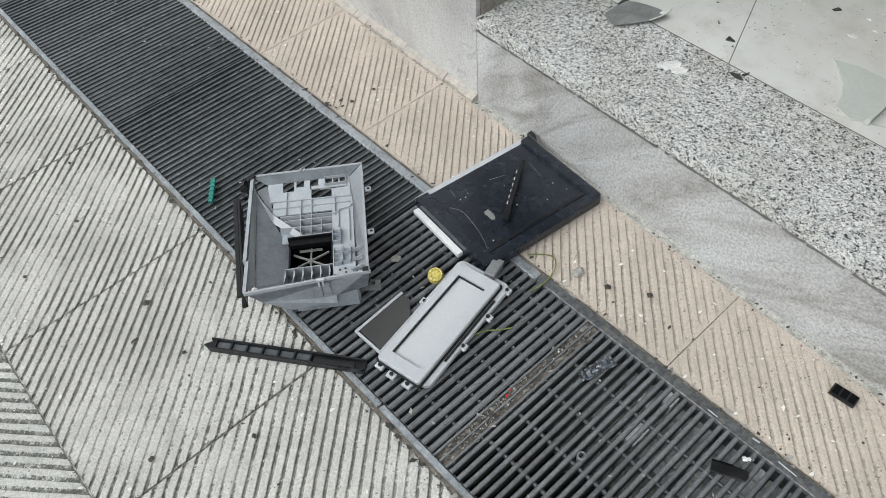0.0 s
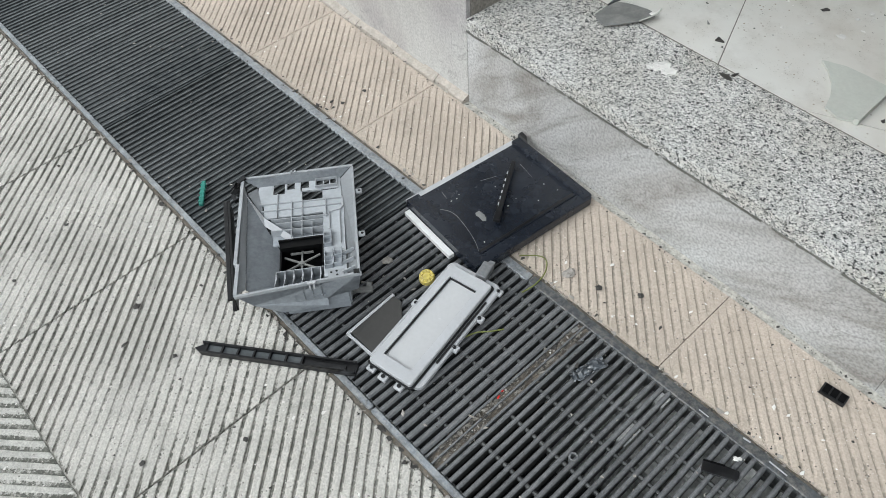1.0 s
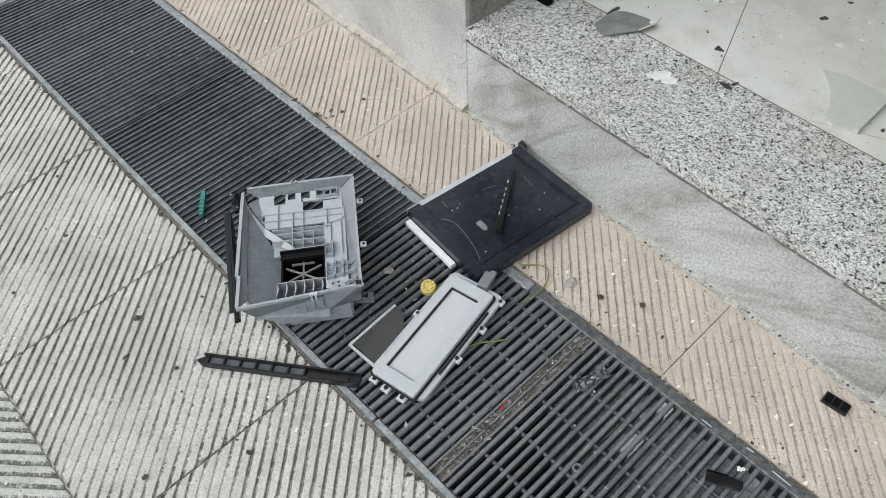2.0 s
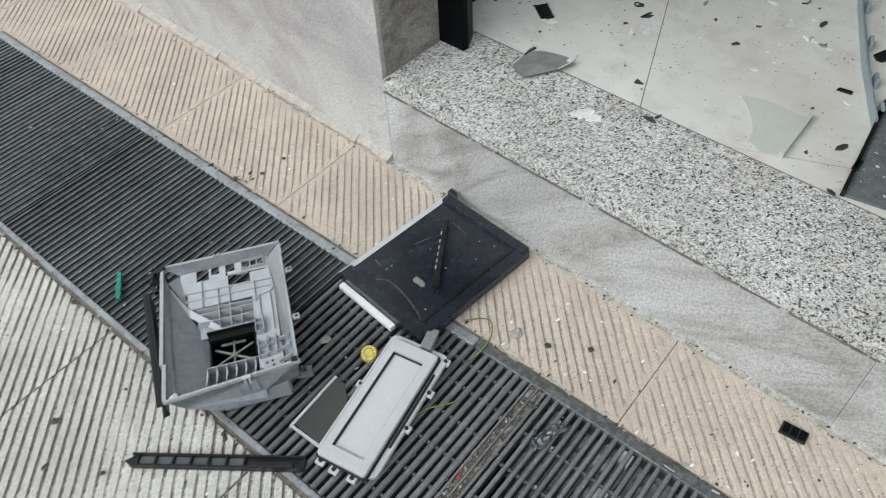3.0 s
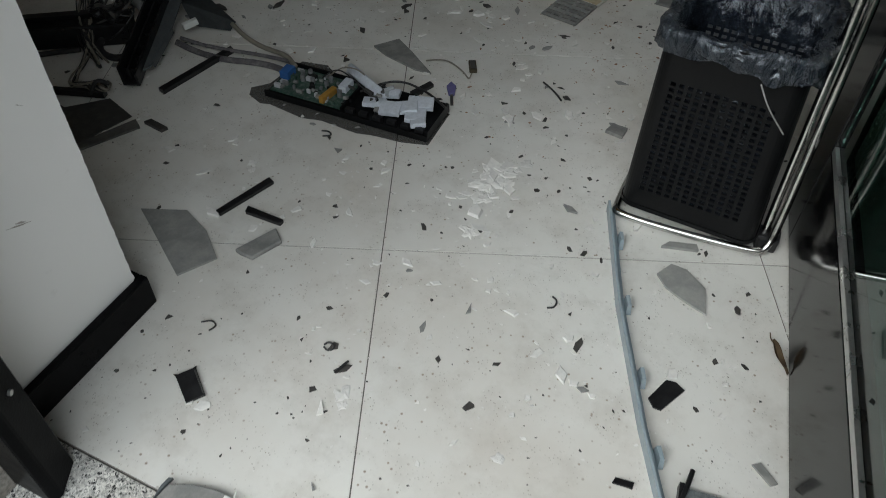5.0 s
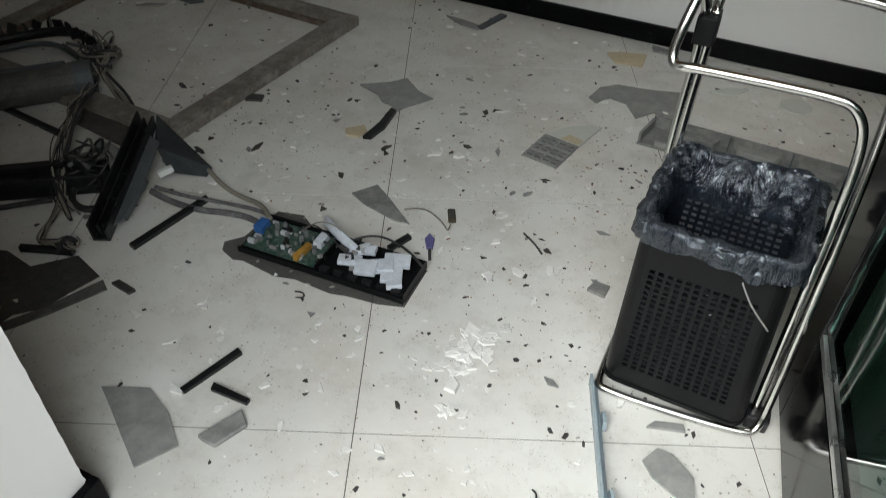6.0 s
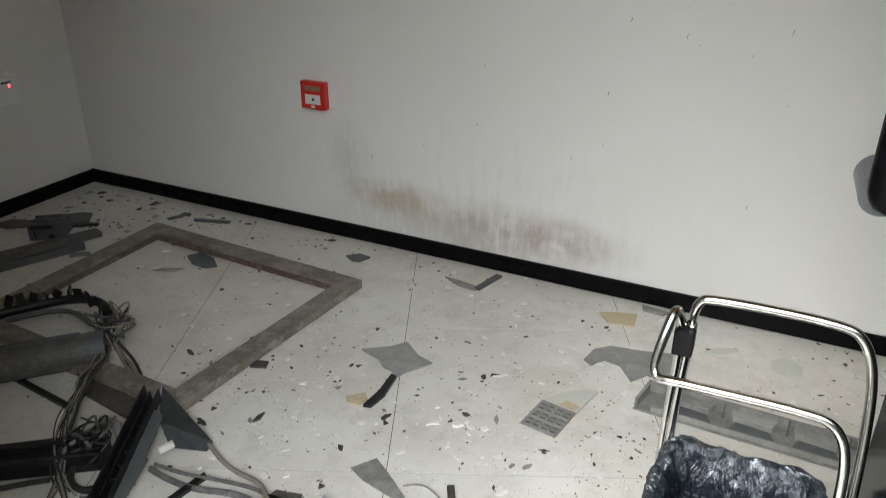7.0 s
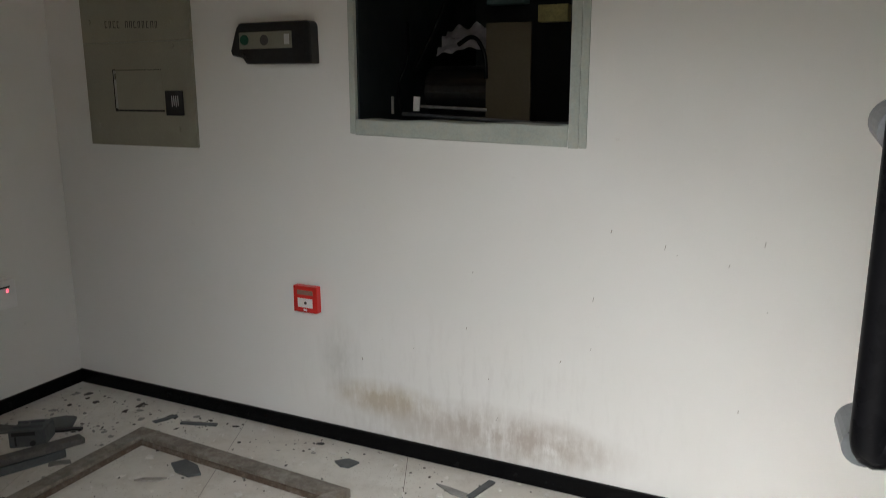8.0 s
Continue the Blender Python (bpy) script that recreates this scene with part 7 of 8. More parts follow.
def scatter(name, count, area, size, mat, label, seed, z=0.0, m=None):
    """Grit too small to count, joined."""
    r = random.Random(seed)
    vs, fs = [], []
    heaps = [(r.uniform(area[0], area[1]), r.uniform(area[2], area[3])) for _ in range(26)]
    for _ in range(count):
        x, y = r.uniform(area[0], area[1]), r.uniform(area[2], area[3])
        if r.random() < 0.5:
            hx, hy = r.choice(heaps)
            x, y = hx + r.gauss(0, 0.045 * (area[1] - area[0])), hy + r.gauss(0, 0.045 * (area[3] - area[2]))
            if not (area[0] < x < area[1] and area[2] < y < area[3]):
                continue
        if z == 0.0 and (x < -0.03 and y < 0.47 or y < 0.225):
            continue
        s, a, i = size * r.choice((0.35, 0.45, 0.6, 0.6, 0.8, 1.0, 1.4, 2.2)) * r.uniform(0.7, 1.2), r.uniform(0, 6.3), len(vs)
        n, long, top = r.randint(4, 6), r.uniform(1.0, 2.0), z + s * r.uniform(0.12, 0.4)
        ca, sa = math.cos(a), math.sin(a)
        ring = []
        for k in range(n):
            t, rad = 6.283 * k / n + r.uniform(-0.35, 0.35), s * r.uniform(0.45, 1.1)
            u, v = rad * math.cos(t) * long, rad * math.sin(t)
            ring.append((x + u * ca - v * sa, y + u * sa + v * ca))
        vs += [(px, py, z + 0.0004) for px, py in ring]
        vs += [(x + (px - x) * 0.8, y + (py - y) * 0.8, top * r.uniform(0.9, 1.1) if z == 0.0 else top) for px, py in ring]
        fs.append(tuple(range(i + n, i + 2 * n)))
        fs += [(i + k, i + (k + 1) % n, i + n + (k + 1) % n, i + n + k) for k in range(n)]
    me = bpy.data.meshes.new(name)
    me.from_pydata(vs, [], fs)
    me.materials.append(mat)
    ob = tagged(new(name, me), label, "debris", kind="stuff")
    if m is not None:
        ob.matrix_world = m
    return ob


scatter("dark_grit", 1700, (LEFT + 0.02, 1.0, 0.23, 2.23), 0.0025, M_CRUMB, "fine dark grit strewn over the floor tiles", 11)
scatter("white_grit", 1700, (LEFT + 0.02, 1.0, 0.6, 2.28), 0.0044, M_PLASTER, "fine white plaster grit strewn over the floor tiles", 12)
scatter("white_grit", 220, (-0.03, 0.9, 0.23, 0.9), 0.0024, M_PLASTER, "fine white plaster grit strewn over the floor tiles", 13)
scatter("rust_dust", 800, (-0.35, 0.75, 1.05, 2.05), 0.0013, M_RUST, "reddish brown dust on the floor tiles", 21)
scatter("rust_dust", 320, (0.1, 0.5, 1.35, 1.75), 0.0014, M_RUST, "reddish brown dust on the floor tiles", 22)
rs = random.Random(77)
bits("plaster_chip", [(rs.uniform(-1.5, 0.75), rs.uniform(1.1, 2.2)) for k in range(90)], M_PLASTER, 0.0080, "white plaster chip on the floor tiles", 23)
bits("black_crumb", [(rs.uniform(-1.6, 0.75), rs.uniform(0.9, 2.2)) for k in range(40)], M_CRUMB, 0.0060, "black plastic crumb on the floor tiles", 24)
bits("grey_crumb", [(rs.uniform(-1.5, 0.75), rs.uniform(0.9, 2.2)) for k in range(40)], M_SHARD, 0.0085, "grey plastic crumb on the floor tiles", 25)
bits("plaster_chip", [(0.30, 0.99), (0.315, 0.985), (0.325, 1.0), (0.31, 0.96), (0.30, 0.945), (0.29, 0.90), (0.285, 0.885), (0.335, 0.975), (0.345, 0.955)], M_PLASTER, 0.013, "crushed white plaster lump on the floor tiles", 26)
scatter("white_chips", 330, (LEFT + 0.1, 0.9, 1.05, 2.27), 0.0062, M_PLASTER, "small white plaster chips strewn over the floor tiles", 44)
def lump(x, y, r, seed):
    """A crushed lump of plaster with a ragged outline."""
    b, n = bmesh.new(), 18
    off = Vector((seed * 3.1, seed * 1.7, 0))
    rings = []
    for k, h in ((1.0, 0.0003), (0.82, 0.10), (0.45, 0.16)):
        ring = []
        for i in range(n):
            a = 2 * math.pi * i / n
            d = Vector((math.cos(a), math.sin(a), 0))
            q = r * k * (1 + 0.75 * noise.noise(d * 1.6 + off) + 0.35 * noise.noise(d * 5 + off))
            ring.append(b.verts.new((d.x * q, d.y * q, h * r if h < 0.001 else r * h * (0.7 + 0.6 * noise.noise(d * 3 + off + Vector((0, 0, k * 4)))))))
        rings.append(ring)
    for r0, r1 in zip(rings, rings[1:]):
        for i in range(n):
            b.faces.new((r0[i], r0[(i + 1) % n], r1[(i + 1) % n], r1[i]))
    b.faces.new(rings[-1])
    return solid("plaster_lump", b, M_PLASTER, "white plaster crushed on the floor tiles", "debris", pose(x, y, 0.0004), "crumbs on the floor")


for k, (x, y, r) in enumerate(((0.314, 0.975, 0.026), (0.310, 0.940, 0.028), (0.330, 0.955, 0.018), (0.318, 0.900, 0.020), (0.300, 0.960, 0.012), (0.312, 0.990, 0.010), (0.352, 1.022, 0.010), (0.345, 0.998, 0.008), (0.331, 0.815, 0.015), (0.345, 0.826, 0.008), (0.510, 0.914, 0.008),
                              (-0.099, 0.799, 0.009), (-0.088, 0.781, 0.006), (0.362, 0.146, 0.016), (0.378, 0.138, 0.010), (0.350, 0.132, 0.008), (0.302, 0.447, 0.011), (0.312, 0.430, 0.008), (0.535, 0.451, 0.008))):
    lump(x, y, r, k + 1)
scatter("plaster_smear", 3, (0.285, 0.345, 0.895, 1.0), 0.0115, M_PLASTER, "white plaster crushed into a patch on the floor tiles", 47)
scatter("plaster_smear", 2, (0.275, 0.325, 0.835, 0.87), 0.010, M_PLASTER, "white plaster crushed into a patch on the floor tiles", 48)
scatter("plaster_dust", 60, (0.27, 0.37, 0.86, 1.02), 0.0032, M_PLASTER, "crushed white plaster on the floor tiles", 14)
scatter("floor_crumbs", 85, (-0.10, 0.76, 0.25, 1.25), 0.0032, M_CRUMB, "small dark crumbs on the floor tiles", 61)
scatter("floor_chips", 110, (-0.15, 0.74, 0.25, 1.25), 0.0030, M_PLASTER, "small white chips on the floor tiles", 62)
scatter("floor_crumbs", 45, (-0.8, 0.45, 1.25, 2.1), 0.0042, M_CRUMB, "small dark crumbs on the floor tiles", 63)
scatter("floor_chips", 160, (-1.2, 0.45, 1.1, 2.15), 0.0042, M_PLASTER, "small white chips on the floor tiles", 64)
scatter("corner_crumbs", 90, (LEFT + 0.03, -1.25, 1.95, 2.27), 0.0065, M_CRUMB, "dark bits gathered in the corner", 51)
scatter("corner_crumbs", 60, (-1.3, -0.3, 2.16, 2.27), 0.0045, M_CRUMB, "dark bits along the foot of the wall", 52)
scatter("corner_chips", 26, (LEFT + 0.03, -1.0, 1.95, 2.24), 0.006, M_PLASTER, "white chips in the corner", 53)
scatter("corner_grit", 150, (LEFT + 0.03, -1.3, 1.85, 2.28), 0.0055, M_SHARD, "broken bits gathered in the corner", 15)
scatter("paving_grit", 420, (-0.9, 1.2, -0.26, -0.04), 0.0014, M_PLASTER, "pale grit on the beige paving", 16, GROUND + 0.001)
scatter("paving_grit", 420, (-0.9, 0.6, -1.2, -0.68), 0.0015, M_PLASTER, "pale grit on the grey paving", 17, GROUND + 0.001)
scatter("paving_crumbs", 320, (-0.9, 1.2, -1.2, -0.04), 0.0019, M_CRUMB, "dark crumbs on the paving", 18, GROUND + 0.002)
for k, (mat, n, sz) in enumerate(((M_GUM, 240, 0.0013), (M_CRUMB, 260, 0.0015), (M_PLASTER, 46, 0.0012), (M_GRIT, 520, 0.0018))):
    scatter("crossbar_grit", n, (0.577, 0.609, IN0 + 0.004, IN1 - 0.004), sz, mat, "small stones and grit caked on the drain crossbar", 30 + k, -0.002, STREET)
for k, (q0, q1) in enumerate(((QN - 0.022, QN + 0.002), (QF - 0.002, QF + 0.022))):
    scatter("edge_grit", 420, (-1.0, 1.3, q0, q1), 0.0018, M_GUM, "grit along the drain edging", 36 + k, 0.001, STREET)
    scatter("edge_crumbs", 260, (-1.0, 1.3, q0, q1), 0.0020, M_CRUMB, "dark crumbs along the drain edging", 38 + k, 0.001, STREET)
for x, y, r in ((0.886, -0.2675, 0.0042), (0.890, -0.263, 0.0030)):
    stone("plaster_lump", x, y, ON + 0.002, r, M_PLASTER, "white plaster crumb fallen on the drain grate", "debris")
for p, q, ln, w, turn, mat, label in ((0.826, QF - 0.006, 0.018, 0.0016, 0, M_LIGHTP, "white plastic sliver stuck on the drain edging"), (0.952, QF - 0.003, 0.030, 0.0020, -1, M_LIGHTP, "white plastic sliver stuck on the drain edging"), (0.896, QF + 0.003, 0.012, 0.0025, 6, M_LIGHTP, "white plastic sliver stuck on the drain edging"),
                                      (0.587, 0.342, 0.007, 0.014, -6, M_SHARD, "pale plastic chip on the drain crossbar"), (0.586, 0.160, 0.003, 0.006, 10, M_RED, "red plastic bit on the drain crossbar"), (0.583, 0.172, 0.002, 0.004, -20, M_RED, "red plastic bit on the drain crossbar"), (0.594, 0.120, 0.004, 0.011, 5, M_CRUMB, "black bit on the drain crossbar")):
    solid("plastic_sliver", box((-ln / 2, -w / 2, 0), (ln / 2, w / 2, 0.0018), bev=0.0005), mat, label, "debris", STREET @ pose(p, q, 0.0024 if q > 0.35 else 0.0014, 0, 2, turn))
scatter("drain_grit", 240, (-1.0, 1.3, QN + 0.02, QF - 0.02), 0.0016, M_GUM, "pale grit on the drain grates", 41, 0.0016, STREET)
scatter("wall_foot_grit", 420, (-0.9, 1.2, -0.040, -0.016), 0.0013, M_CRUMB, "dark dirt along the foot of the wall", 42, GROUND + 0.004)
scatter("cover_grit", 90, (0.785, 0.885, 0.25, 0.51), 0.0015, M_PLASTER, "pale grit on the dark cover plate", 19, 0.006)

scatter("cover_grit", 220, (0.785, 0.885, 0.25, 0.51), 0.0014, M_SHARD, "pale grit on the dark cover plate", 20, 0.006)

# ---- on the back wall ----
rw = random.Random(91)
b = bmesh.new()
for k in range(16):
    x, z, h, a = rw.uniform(-0.75, 0.75), rw.uniform(0.18, 0.95), rw.uniform(0.003, 0.016), rw.uniform(-25, 25)
    add_box(b, (-0.0008, -0.0007, 0), (rw.uniform(0.0004, 0.0016), 0.0003, h), pose(x, BACK, z, 0, a, 0))
end = bmesh.new()
for y, z, ln, w, turn in ((0.339, 0.2685, 0.034, 0.0026, 68), (0.343, 0.270, 0.016, 0.0036, 62), (0.322, 0.370, 0.007, 0.0045, 70), (0.294, 0.376, 0.005, 0.004, 30), (0.344, 0.349, 0.004, 0.002, 0), (0.404, 0.398, 0.010, 0.0012, 50), (0.38, 0.52, 0.012, 0.0015, 30)):
    n = 7
    top = [(w / 2 * rw.uniform(0.3, 1.0) * math.sin(math.pi * (i + 0.5) / n), -ln / 2 + ln * i / (n - 1)) for i in range(n)]
    low = [(-w / 2 * rw.uniform(0.3, 1.0) * math.sin(math.pi * (i + 0.5) / n), -ln / 2 + ln * i / (n - 1)) for i in range(n)]
    m = pose(-0.0498, y, z, turn - 90, 0, 0)
    end.faces.new([end.verts.new(m @ Vector((0.0, u, v))) for v, u in top + low[::-1]])
structure("wall_end_scuffs", end, M_GUM, "dark scratches on the white end of the front wall", "scuff marks")
jag = bmesh.new()
prev = None
for i in range(150):
    z = SKF + 0.002 + i * 0.006
    out = 0.0035 * max(0.0, noise.noise((z * 42, 1.0, 0.0)) + 0.5 * noise.noise((z * 130, 4.0, 0.0)) + 0.1) * max(0.15, 1.0 - z / 0.7)
    row = [jag.verts.new((x, y, z)) for x, y in ((-0.0495, 0.448), (-0.0492, 0.4503 + out), (-0.054, 0.4503 + out * 0.6))]
    if prev:
        for k in range(2):
            jag.faces.new((prev[k], prev[k + 1], row[k + 1], row[k]))
    prev = row
structure("chipped_corner", jag, M_WALL, "chipped plaster along the corner of the front wall", "trim")
structure("wall_scuffs", b, M_GUM, "short dark scuffs on the white wall", "scuff marks").matrix_world = BACKM
# drawn for a wall at WB, then set on the back wall
WB, OX0, OX1, OZ1 = 2.255, -0.590, 0.120, 1.80
MID0 = Vector((0.62, 0.165, 1.17))
WALLM = BACKM @ Matrix.Translation((-0.009, 0, 0.005)) @ Matrix.Translation(MID0) @ Matrix.Scale((BACK - MID0.y) / (WB - MID0.y), 4) @ Matrix.Translation(-MID0)
call = thing("fire_call_point", "red fire alarm call point on the white wall", "fire alarm", BACKM @ pose(-0.885, BACK, 0.461) @ Matrix.Scale(0.90, 4))
part("box", box((0, -0.028, 0), (0.108, 0, 0.104), bev=0.004), M_RED, call)
part("window", box((0.020, -0.0295, 0.020), (0.088, -0.0282, 0.056)), M_WHITE, call, "white press plate")
part("dot", cyl((0.056, -0.0300, 0.038), (0.056, -0.0290, 0.038), 0.006, 12), M_CRUMB, call)
part("sign_strip", box((0.018, -0.0292, 0.070), (0.090, -0.0282, 0.088)), plain("dull_label", (0.25, 0.16, 0.12), 0.5), call, "dull label strip")
part("lock", box((0.046, -0.0292, 0.006), (0.062, -0.0282, 0.015)), M_WHITE, call)

plate = thing("metal_wall_plate", "brushed steel wall plate with a hatch and a dark push button", "wall plate", BACKM @ pose(-1.820, BACK, 1.011) @ Matrix.Scale(1.06, 4))
AX, AZ = 0.502, 0.500
part("sheet", box((0, -0.012, 0), (AX, 0, 0.3515), bev=0.0006), M_ALU, plate)
part("upper_sheet", box((0, -0.0124, 0.3525), (AX, 0, 0.550), bev=0.0006), M_ALU, plate)
hatch = part("hatch", box((0.147, -0.0128, 0.125), (0.365, -0.0122, 0.257)), M_ALU, plate)
part("hatch_edge", boxes(((0.138, -0.0165, 0.118), (0.146, -0.0122, 0.262)), ((0.146, -0.0165, 0.118), (0.368, -0.0122, 0.1245)), ((0.146, -0.0130, 0.2580), (0.365, -0.0122, 0.260))), M_BLACK_MATT, hatch, "dark slot edge")
part("hatch_lip", box((0.1465, -0.020, 0.128), (0.1505, -0.0130, 0.258), bev=0.001), M_BEAD, hatch, "bright metal lip")
btn = part("push_button", box((0.376, -0.016, 0.106), (0.456, -0.0122, 0.189), bev=0.002), M_BLACK_MATT, plate, "black square push button")
for k in range(4):
    part("mark", box((0.405 + 0.009 * k, -0.0166, 0.135 + 0.004 * (k % 2)), (0.409 + 0.009 * k, -0.0161, 0.172)), M_LIGHTP, btn)
engraving = plain("dark_engraving", (0.06, 0.055, 0.05), 0.6)
rg = random.Random(12)
for k in range(13):
    if k == 4:
        continue
    x, w = 0.118 + 0.0195 * k, 0.0125 * rg.uniform(0.8, 1.1)
    z0, z1 = 0.402 - 0.0007 * k, 0.425 - 0.0007 * k
    stroke = rg.choice((((x, z0, x + 0.003, z1), (x + 0.003, z1 - 0.003, x + w, z1), (x + w - 0.003, z0, x + w, z1 - 0.003)), ((x, z0, x + 0.003, z1), (x + 0.003, z0, x + w, z0 + 0.003), (x + 0.003, z1 - 0.003, x + w * 0.8, z1))))
    part("engraved_bar", boxes(*[((u0, -0.0134, v0), (u1, -0.0131, v1)) for u0, v0, u1, v1 in stroke]), engraving, plate, "dark worn engraved mark")
for x, z in ((0.048, 0.070), (0.426, 0.062), (0.040, 0.424), (0.415, 0.412), (0.420, 0.336)):
    part("screw", cyl((x, -0.0155, z), (x, -0.012, z), 0.008, 14, 0.009), M_ALU, plate)

reader = thing("card_reader", "black wall-mounted card reader with a steel face", "card reader", BACKM @ pose(-1.083, BACK, 1.297) @ Matrix.Scale(1.055, 4))
part("body", prism([(0.060, 0.0), (0.308, -0.002), (0.306, 0.112), (0.296, 0.124), (0.040, 0.124), (0.026, 0.110), (0.0, 0.040), (0.006, 0.026), (0.046, 0.018)], 0, 0.045, 0.004), M_BLACK_MATT, reader)
for o in reader.children:
    o.matrix_local = pose(0, 0, 0, 90, 0, 0)
face = part("face", box((0.040, -0.048, 0.045), (0.240, -0.0452, 0.095), bev=0.001), M_ALU, reader, "steel face plate")
part("green_lens", cyl((0.062, -0.052, 0.072), (0.062, -0.0478, 0.072), 0.015, 16, 0.016), M_LED, face, "green lens")
part("oval_mark", cyl((0.138, -0.0495, 0.070), (0.138, -0.0478, 0.070), 0.016, 16), M_DGREY, face)
part("white_lens", box((0.214, -0.050, 0.056), (0.232, -0.0478, 0.086)), M_WHITE, face, "white indicator")

detector = thing("wall_detector", "white plastic detector with a red light on the wall", "detector", pose(LEFT, 2.000, 0.480))
part("case", box((0.0, -0.060, -0.070), (0.050, 0.040, 0.040), bev=0.012), plain("detector_white", (0.84, 0.84, 0.83), 0.35, var=0.04), detector)
part("slot", box((0.0502, -0.030, 0.012), (0.0515, 0.010, 0.018)), M_BLACK_MATT, detector, "dark slot")
ledm, ledn, ledb = nodes_of("red_led")
ledb.inputs["Base Color"].default_value = (0.8, 0.02, 0.04, 1)
ledb.inputs["Emission Color"].default_value = (1.0, 0.05, 0.08, 1)
ledb.inputs["Emission Strength"].default_value = 0.8
part("led", box((0.0502, -0.004, -0.004), (0.0515, 0.004, 0.006)), ledm, detector, "red light")

# the opening where the machine was
opening = thing("wall_opening", "open hole in the wall with a chipped pale frame", "opening", kind="structure")
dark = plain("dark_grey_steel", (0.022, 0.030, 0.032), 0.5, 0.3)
part("left_frame", box((-0.606, WB - 0.006, 1.074), (OX0 + 0.004, WB + 0.012, OZ1 + 0.02), bev=0.002), M_PALEFRAME, opening)
part("left_reveal", box((OX0 + 0.0005, WB + 0.0125, 1.116), (OX0 + 0.010, WB + 0.13, OZ1 + 0.02)), dark, opening, "dark green steel reveal")
part("right_frame", box((OX1 + 0.003, WB - 0.008, 1.050), (0.144, WB - 0.0003, OZ1 + 0.02), bev=0.002), M_PALEFRAME, opening)
part("inner_frame", box((OX1 - 0.028, WB - 0.003, 1.049), (OX1 + 0.001, WB + 0.10, OZ1 + 0.02), bev=0.002), M_PALEFRAME, opening)
part("sill_frame", prism([(-0.588, 1.070), (0.0905, 1.052), (0.0905, 1.112), (0.03, 1.109), (-0.08, 1.114), (-0.2, 1.110), (-0.33, 1.117), (-0.46, 1.113), (-0.585, 1.118)], -(WB + 0.10), -(WB - 0.006), 0.002), M_PALEFRAME, opening)
opening.children[-1].matrix_local = pose(0, 0, 0, 90, 0, 0)
part("top_frame", box((OX0 + 0.013, WB - 0.006, OZ1 - 0.01), (OX1 - 0.031, WB + 0.10, OZ1 + 0.02), bev=0.002), M_PALEFRAME, opening)
Yb = WB + 0.141
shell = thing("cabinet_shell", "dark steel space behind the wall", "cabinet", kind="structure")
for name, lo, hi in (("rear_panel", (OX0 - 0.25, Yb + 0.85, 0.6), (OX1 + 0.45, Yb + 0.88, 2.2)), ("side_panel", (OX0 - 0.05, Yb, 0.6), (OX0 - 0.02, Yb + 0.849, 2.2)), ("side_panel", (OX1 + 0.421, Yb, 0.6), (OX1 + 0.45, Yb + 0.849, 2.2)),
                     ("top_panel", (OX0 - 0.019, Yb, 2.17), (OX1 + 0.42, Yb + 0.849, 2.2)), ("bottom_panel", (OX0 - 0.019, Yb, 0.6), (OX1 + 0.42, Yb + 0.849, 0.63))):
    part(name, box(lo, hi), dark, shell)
safe = thing("machine_inside", "black machine parts behind the wall opening", "machine", pose(-0.57, Yb, 0.63))
part("lower_body", box((0.02, 0.06, 0.0), (0.62, 0.60, 0.46), bev=0.01), M_BLACK_MATT, safe)
part("drum", cyl((0.08, 0.22, 0.57), (0.40, 0.22, 0.57), 0.085, 24), M_BLACK_MATT, safe, "glossy black drum")
part("front_rod", cyl((0.06, 0.02, 0.50), (0.66, 0.03, 0.47), 0.006, 10), M_PLATE, safe)
part("front_rod", cyl((0.10, 0.05, 0.525), (0.34, 0.05, 0.515), 0.005, 10), M_SHARD, safe)
part("door_panel", box((0.335, 0.055, 0.47), (0.480, 0.065, 0.775), bev=0.001), M_BROWN, safe, "brown door panel")
part("tag", box((0.044, 0.03, 0.515), (0.066, 0.036, 0.560), pose(0.012, 0, 0, 0, 4, 0)), M_WHITE, safe, "white tag")
part("tag", box((0.012, 0.03, 0.500), (0.020, 0.036, 0.555)), M_SHARD, safe, "grey tag")
part("rack", boxes(((0.50, 0.40, 0.47), (0.66, 0.55, 1.2))), M_BLACK_MATT, safe)
for z in (0.80, 0.885, 0.97):
    part("module", box((0.395, 0.36, z), (0.500, 0.399, z + 0.055), bev=0.003), M_MUSTARD, safe, "mustard module")
part("teal_part", box((0.06, 0.50, 0.93), (0.125, 0.55, 1.05), bev=0.003), M_DUSTGLASS, safe, "pale green part")
part("teal_part", box((0.150, 0.50, 0.88), (0.300, 0.55, 1.05), bev=0.003), plain("dull_teal", (0.10, 0.16, 0.15), 0.6), safe, "dull teal part")
b = bmesh.new()
bmesh.ops.create_grid(b, x_segments=30, y_segments=16, size=0.5)
for v in b.verts:
    x, y = v.co.x, v.co.y
    v.co = Vector((x * 0.22, y * 0.16, 0.035 * noise.noise((x * 5, y * 5, 1)) + 0.05 * (0.4 - abs(x))))
paper = solid("crumpled_paper", b, M_PAPER, "crumpled pale paper on the machine behind the opening", "paper", pose(-0.36, Yb + 0.24, 1.362, 30, 0, 8))
loose1 = wire("cable", [(-0.50, Yb + 0.10, 1.28), (-0.44, Yb + 0.12, 1.40), (-0.38, Yb + 0.13, 1.55), (-0.36, Yb + 0.15, 1.75)], 0.006, M_BLACK, "grey cable behind the opening")
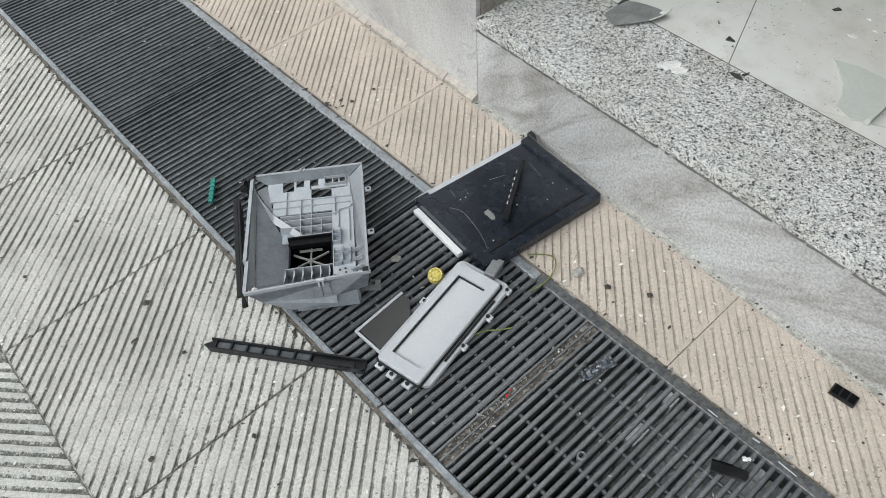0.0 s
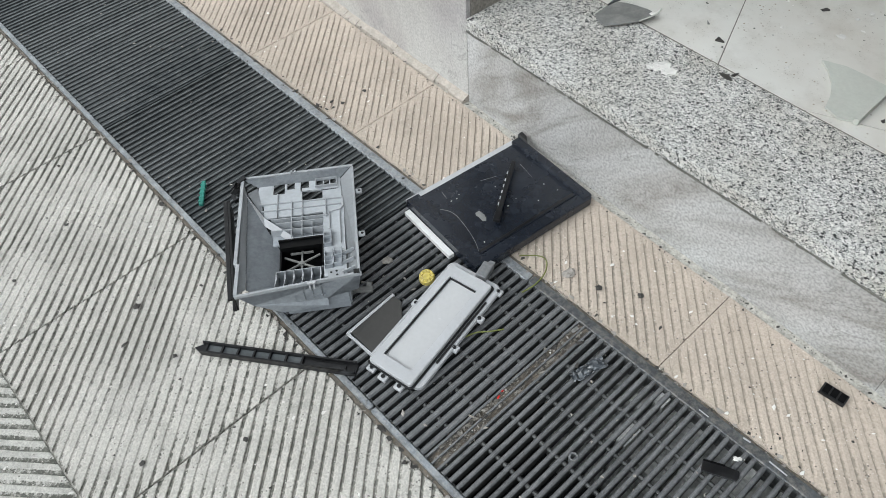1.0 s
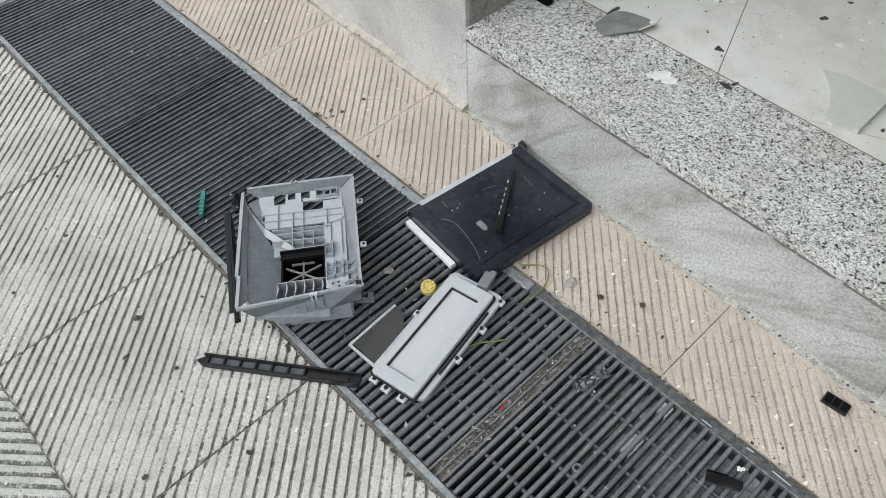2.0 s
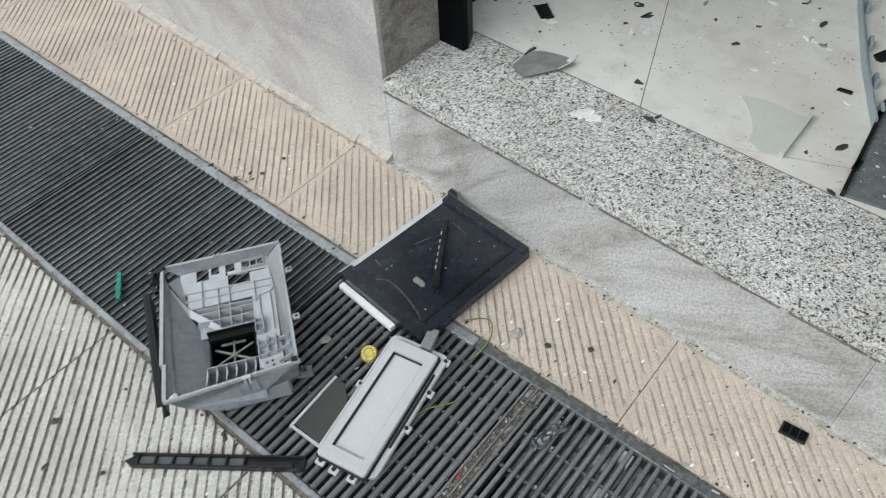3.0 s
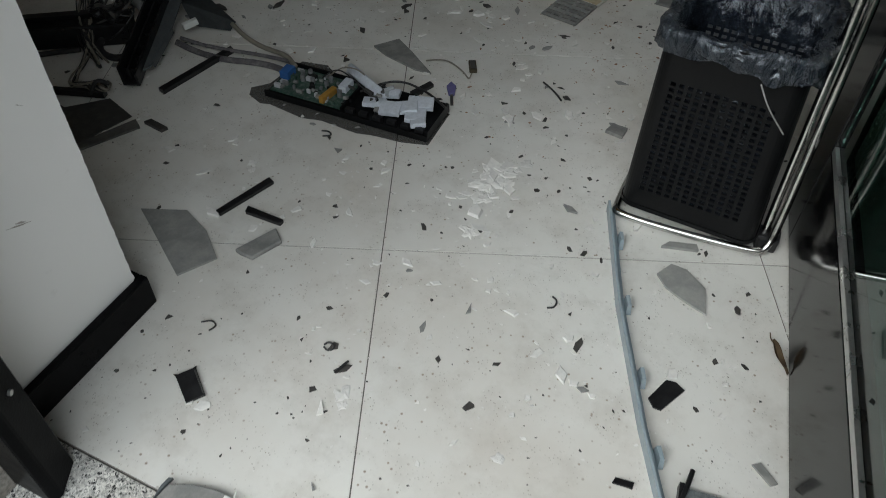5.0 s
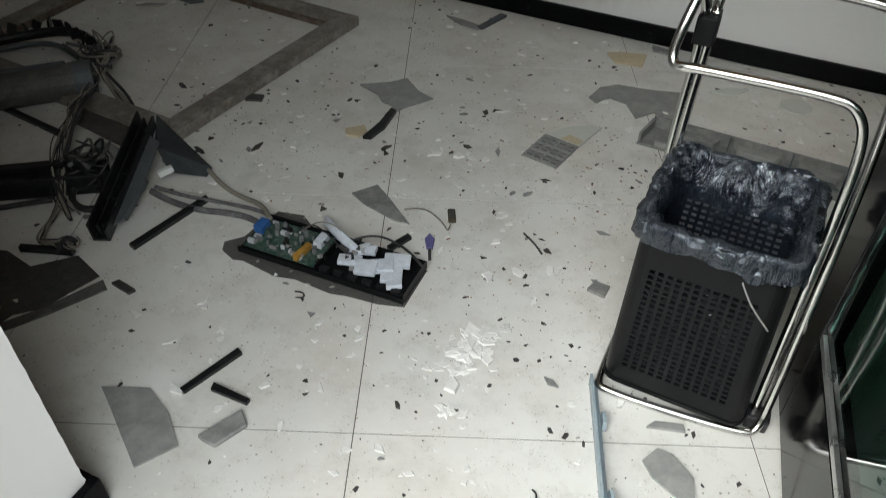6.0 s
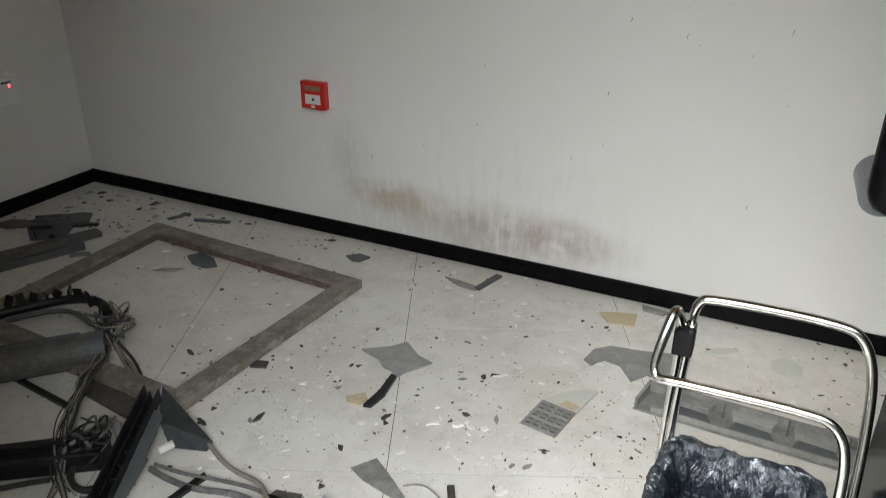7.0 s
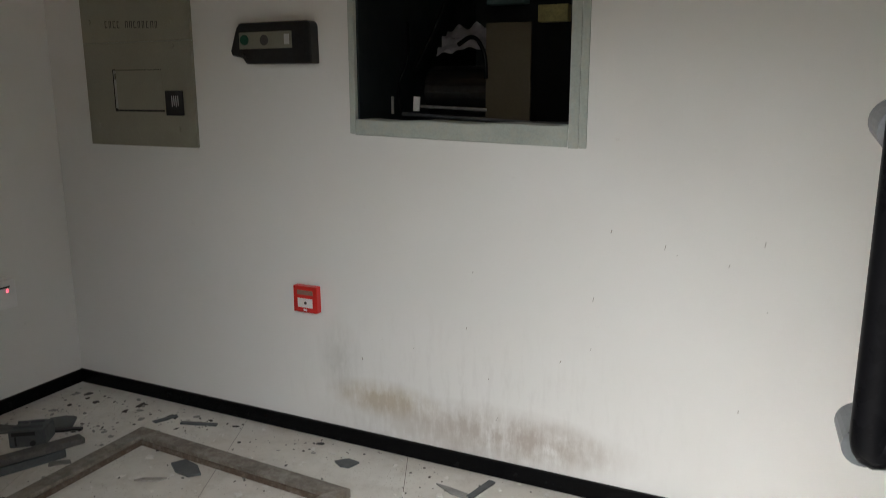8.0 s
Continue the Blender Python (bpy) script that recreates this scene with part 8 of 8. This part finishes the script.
loose2 = wire("cable", [(-0.33, Yb + 0.06, 1.345), (-0.27, Yb + 0.04, 1.375), (-0.235, Yb + 0.05, 1.32), (-0.228, Yb + 0.04, 1.24)], 0.007, M_BLACK, "black cable behind the opening")
loose3 = wire("cable", [(-0.52, Yb + 0.03, 1.13), (-0.53, Yb + 0.02, 1.22), (-0.50, Yb + 0.05, 1.30), (-0.51, Yb + 0.06, 1.42)], 0.004, M_BLACK, "thin black cable behind the opening")
for ob in (opening, shell, safe, paper, loose1, loose2, loose3):
    ob.matrix_world = WALLM @ ob.matrix_world

# ---- floor tiles and paving, piece by piece ----
TURN = radians(23.2)
er, ec = Vector((math.cos(TURN), math.sin(TURN))), Vector((-math.sin(TURN), math.cos(TURN)))
floor = thing("floor", "dusty off-white porcelain floor tiles with thin dark joints", "floor", kind="structure")
A, B2, GAP = 0.622, 0.602, 0.0010
for i in range(-5, 4):
    for j in range(-2, 6):
        o = Vector((0.219, 0.713)) + er * A * i + ec * B2 * j
        poly = [tuple(o + er * u + ec * v) for u, v in ((GAP, GAP), (A - GAP, GAP), (A - GAP, B2 - GAP), (GAP, B2 - GAP))]
        for a, c in (((-3, 0.224), (3, 0.224)), ((RIGHT, 0), (RIGHT, 3)), ((3, BACK), (-3, BACK)), ((LEFT, 3), (LEFT, 0))):
            poly = clip(poly, a, c) if len(poly) > 2 else []
        if len(poly) > 2:
            part("tile", prism(poly, -0.010, 0.0), M_FLOOR, floor)


def ribbed_tile(poly, angle, pitch, depth, mat, phase=0.0, seed=0.0, worn=0.85, steps=(0.10, 0.30, 0.46), margin=0.0):
    """A paving tile whose top is cut by parallel grooves at that angle, worn shallow in places."""
    b = bmesh.new()
    b.faces.new([b.verts.new((x, y, 0)) for x, y in poly])
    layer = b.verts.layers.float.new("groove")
    n, along = Vector((-math.sin(angle), math.cos(angle), 0)), Vector((math.cos(angle), math.sin(angle), 0))

    def cut(way, d):
        bmesh.ops.bisect_plane(b, geom=b.verts[:] + b.edges[:] + b.faces[:], plane_co=way * d, plane_no=way, dist=1e-6)

    ds = [n.x * x + n.y * y for x, y in poly]
    for k in range(int(min(ds) / pitch) - 2, int(max(ds) / pitch) + 2):
        for off in (0.0, *steps):
            d = (k + off + phase) * pitch
            if min(ds) < d < max(ds):
                cut(n, d)
    es = [along.x * x + along.y * y for x, y in poly]
    d = min(es) + 0.02
    while d < max(es):
        cut(along, d)
        d += 0.026
    lines = [(Vector((*p, 0)), Vector((q[0] - p[0], q[1] - p[1], 0)).normalized()) for p, q in zip(poly, poly[1:] + poly[:1])]

    def hollow(p):
        u = (n.dot(p) / pitch - phase) % 1.0
        rim = min(abs(d.x * (p.y - o.y) - d.y * (p.x - o.x)) for o, d in lines)
        w = max(0.5, min(1.0, worn + 0.7 * noise.noise(p * 5 + Vector((seed, 0, seed))) + 0.5 * noise.noise(p * 16 + Vector((0, seed, 0)))))
        w = w * min(1.0, max(0.0, rim - margin * 0.4) / (margin * 0.5)) if margin else max(w, 1.1 * math.exp(-rim / 0.004))
        if u < steps[0]:
            return w * u / steps[0]
        if u < steps[1]:
            return w * (1.0 - 0.25 * (u - steps[0]) / (steps[1] - steps[0]))
        return 0.75 * w * (1 - (u - steps[1]) / (steps[2] - steps[1])) if u < steps[2] else 0.0

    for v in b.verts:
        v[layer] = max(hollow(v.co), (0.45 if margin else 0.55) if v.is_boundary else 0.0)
        v.co.z = -depth * hollow(v.co) + 0.0006 * noise.noise(v.co * 40)
        if not v.is_boundary:
            v.co += n * (0.0012 * noise.noise(v.co * 55 + Vector((seed, 3, 1))))
    edge = [e for e in b.edges if len(e.link_faces) == 1]
    r = bmesh.ops.extrude_edge_only(b, edges=edge)
    for v in r["geom"]:
        if isinstance(v, bmesh.types.BMVert):
            v.co.z = -0.014
    bmesh.ops.recalc_face_normals(b, faces=b.faces[:])
    return to_mesh("tile", b, mat)


paving = thing("pavement", "ribbed concrete paving tiles beside the drain", "pavement", STREET, kind="structure")
S, J = 0.3965, 0.0014
UP, DOWN = radians(-46.8), radians(43.2)
full = [(J, J), (S - J, J), (S - J, S - J), (J, S - J)]
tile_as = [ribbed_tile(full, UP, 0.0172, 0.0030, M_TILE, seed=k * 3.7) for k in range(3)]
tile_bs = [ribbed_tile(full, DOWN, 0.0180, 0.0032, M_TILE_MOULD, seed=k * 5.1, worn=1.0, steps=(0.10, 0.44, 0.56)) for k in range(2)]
for row in range(4):
    for i in range(-5, 6):
        t = new("tile", tile_as[i % 3] if row == 0 else tile_bs[i % 2] if row == 1 else (tile_as[i % 3], tile_bs[i % 2])[row % 2])
        t.parent = paving
        t.matrix_local = pose(-0.070 + i * S, -0.009 - (row + 1) * S, random.uniform(-0.0008, 0.0008), random.uniform(-0.09, 0.09), random.uniform(-0.09, 0.09), 0)
inv = STREET.inverted()
w0, w1 = inv @ Vector((-4, FRONT - 0.020, 0)), inv @ Vector((4, FRONT - 0.020, 0))
for i in range(-5, 6):
    x0 = -0.066 + i * S
    poly = [(x0 + 0.0008, QF + 0.013), (x0 + S - 0.0008, QF + 0.013), (x0 + S - 0.0008, 0.8), (x0 + 0.0008, 0.8)]
    poly = clip(poly, (w1.x, w1.y), (w0.x, w0.y))
    if len(poly) > 2:
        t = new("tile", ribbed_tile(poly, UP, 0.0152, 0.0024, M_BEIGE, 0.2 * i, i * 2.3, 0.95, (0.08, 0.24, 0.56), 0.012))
        t.parent = paving
        t.matrix_local = pose(0, 0, random.uniform(-0.0006, 0.0006))
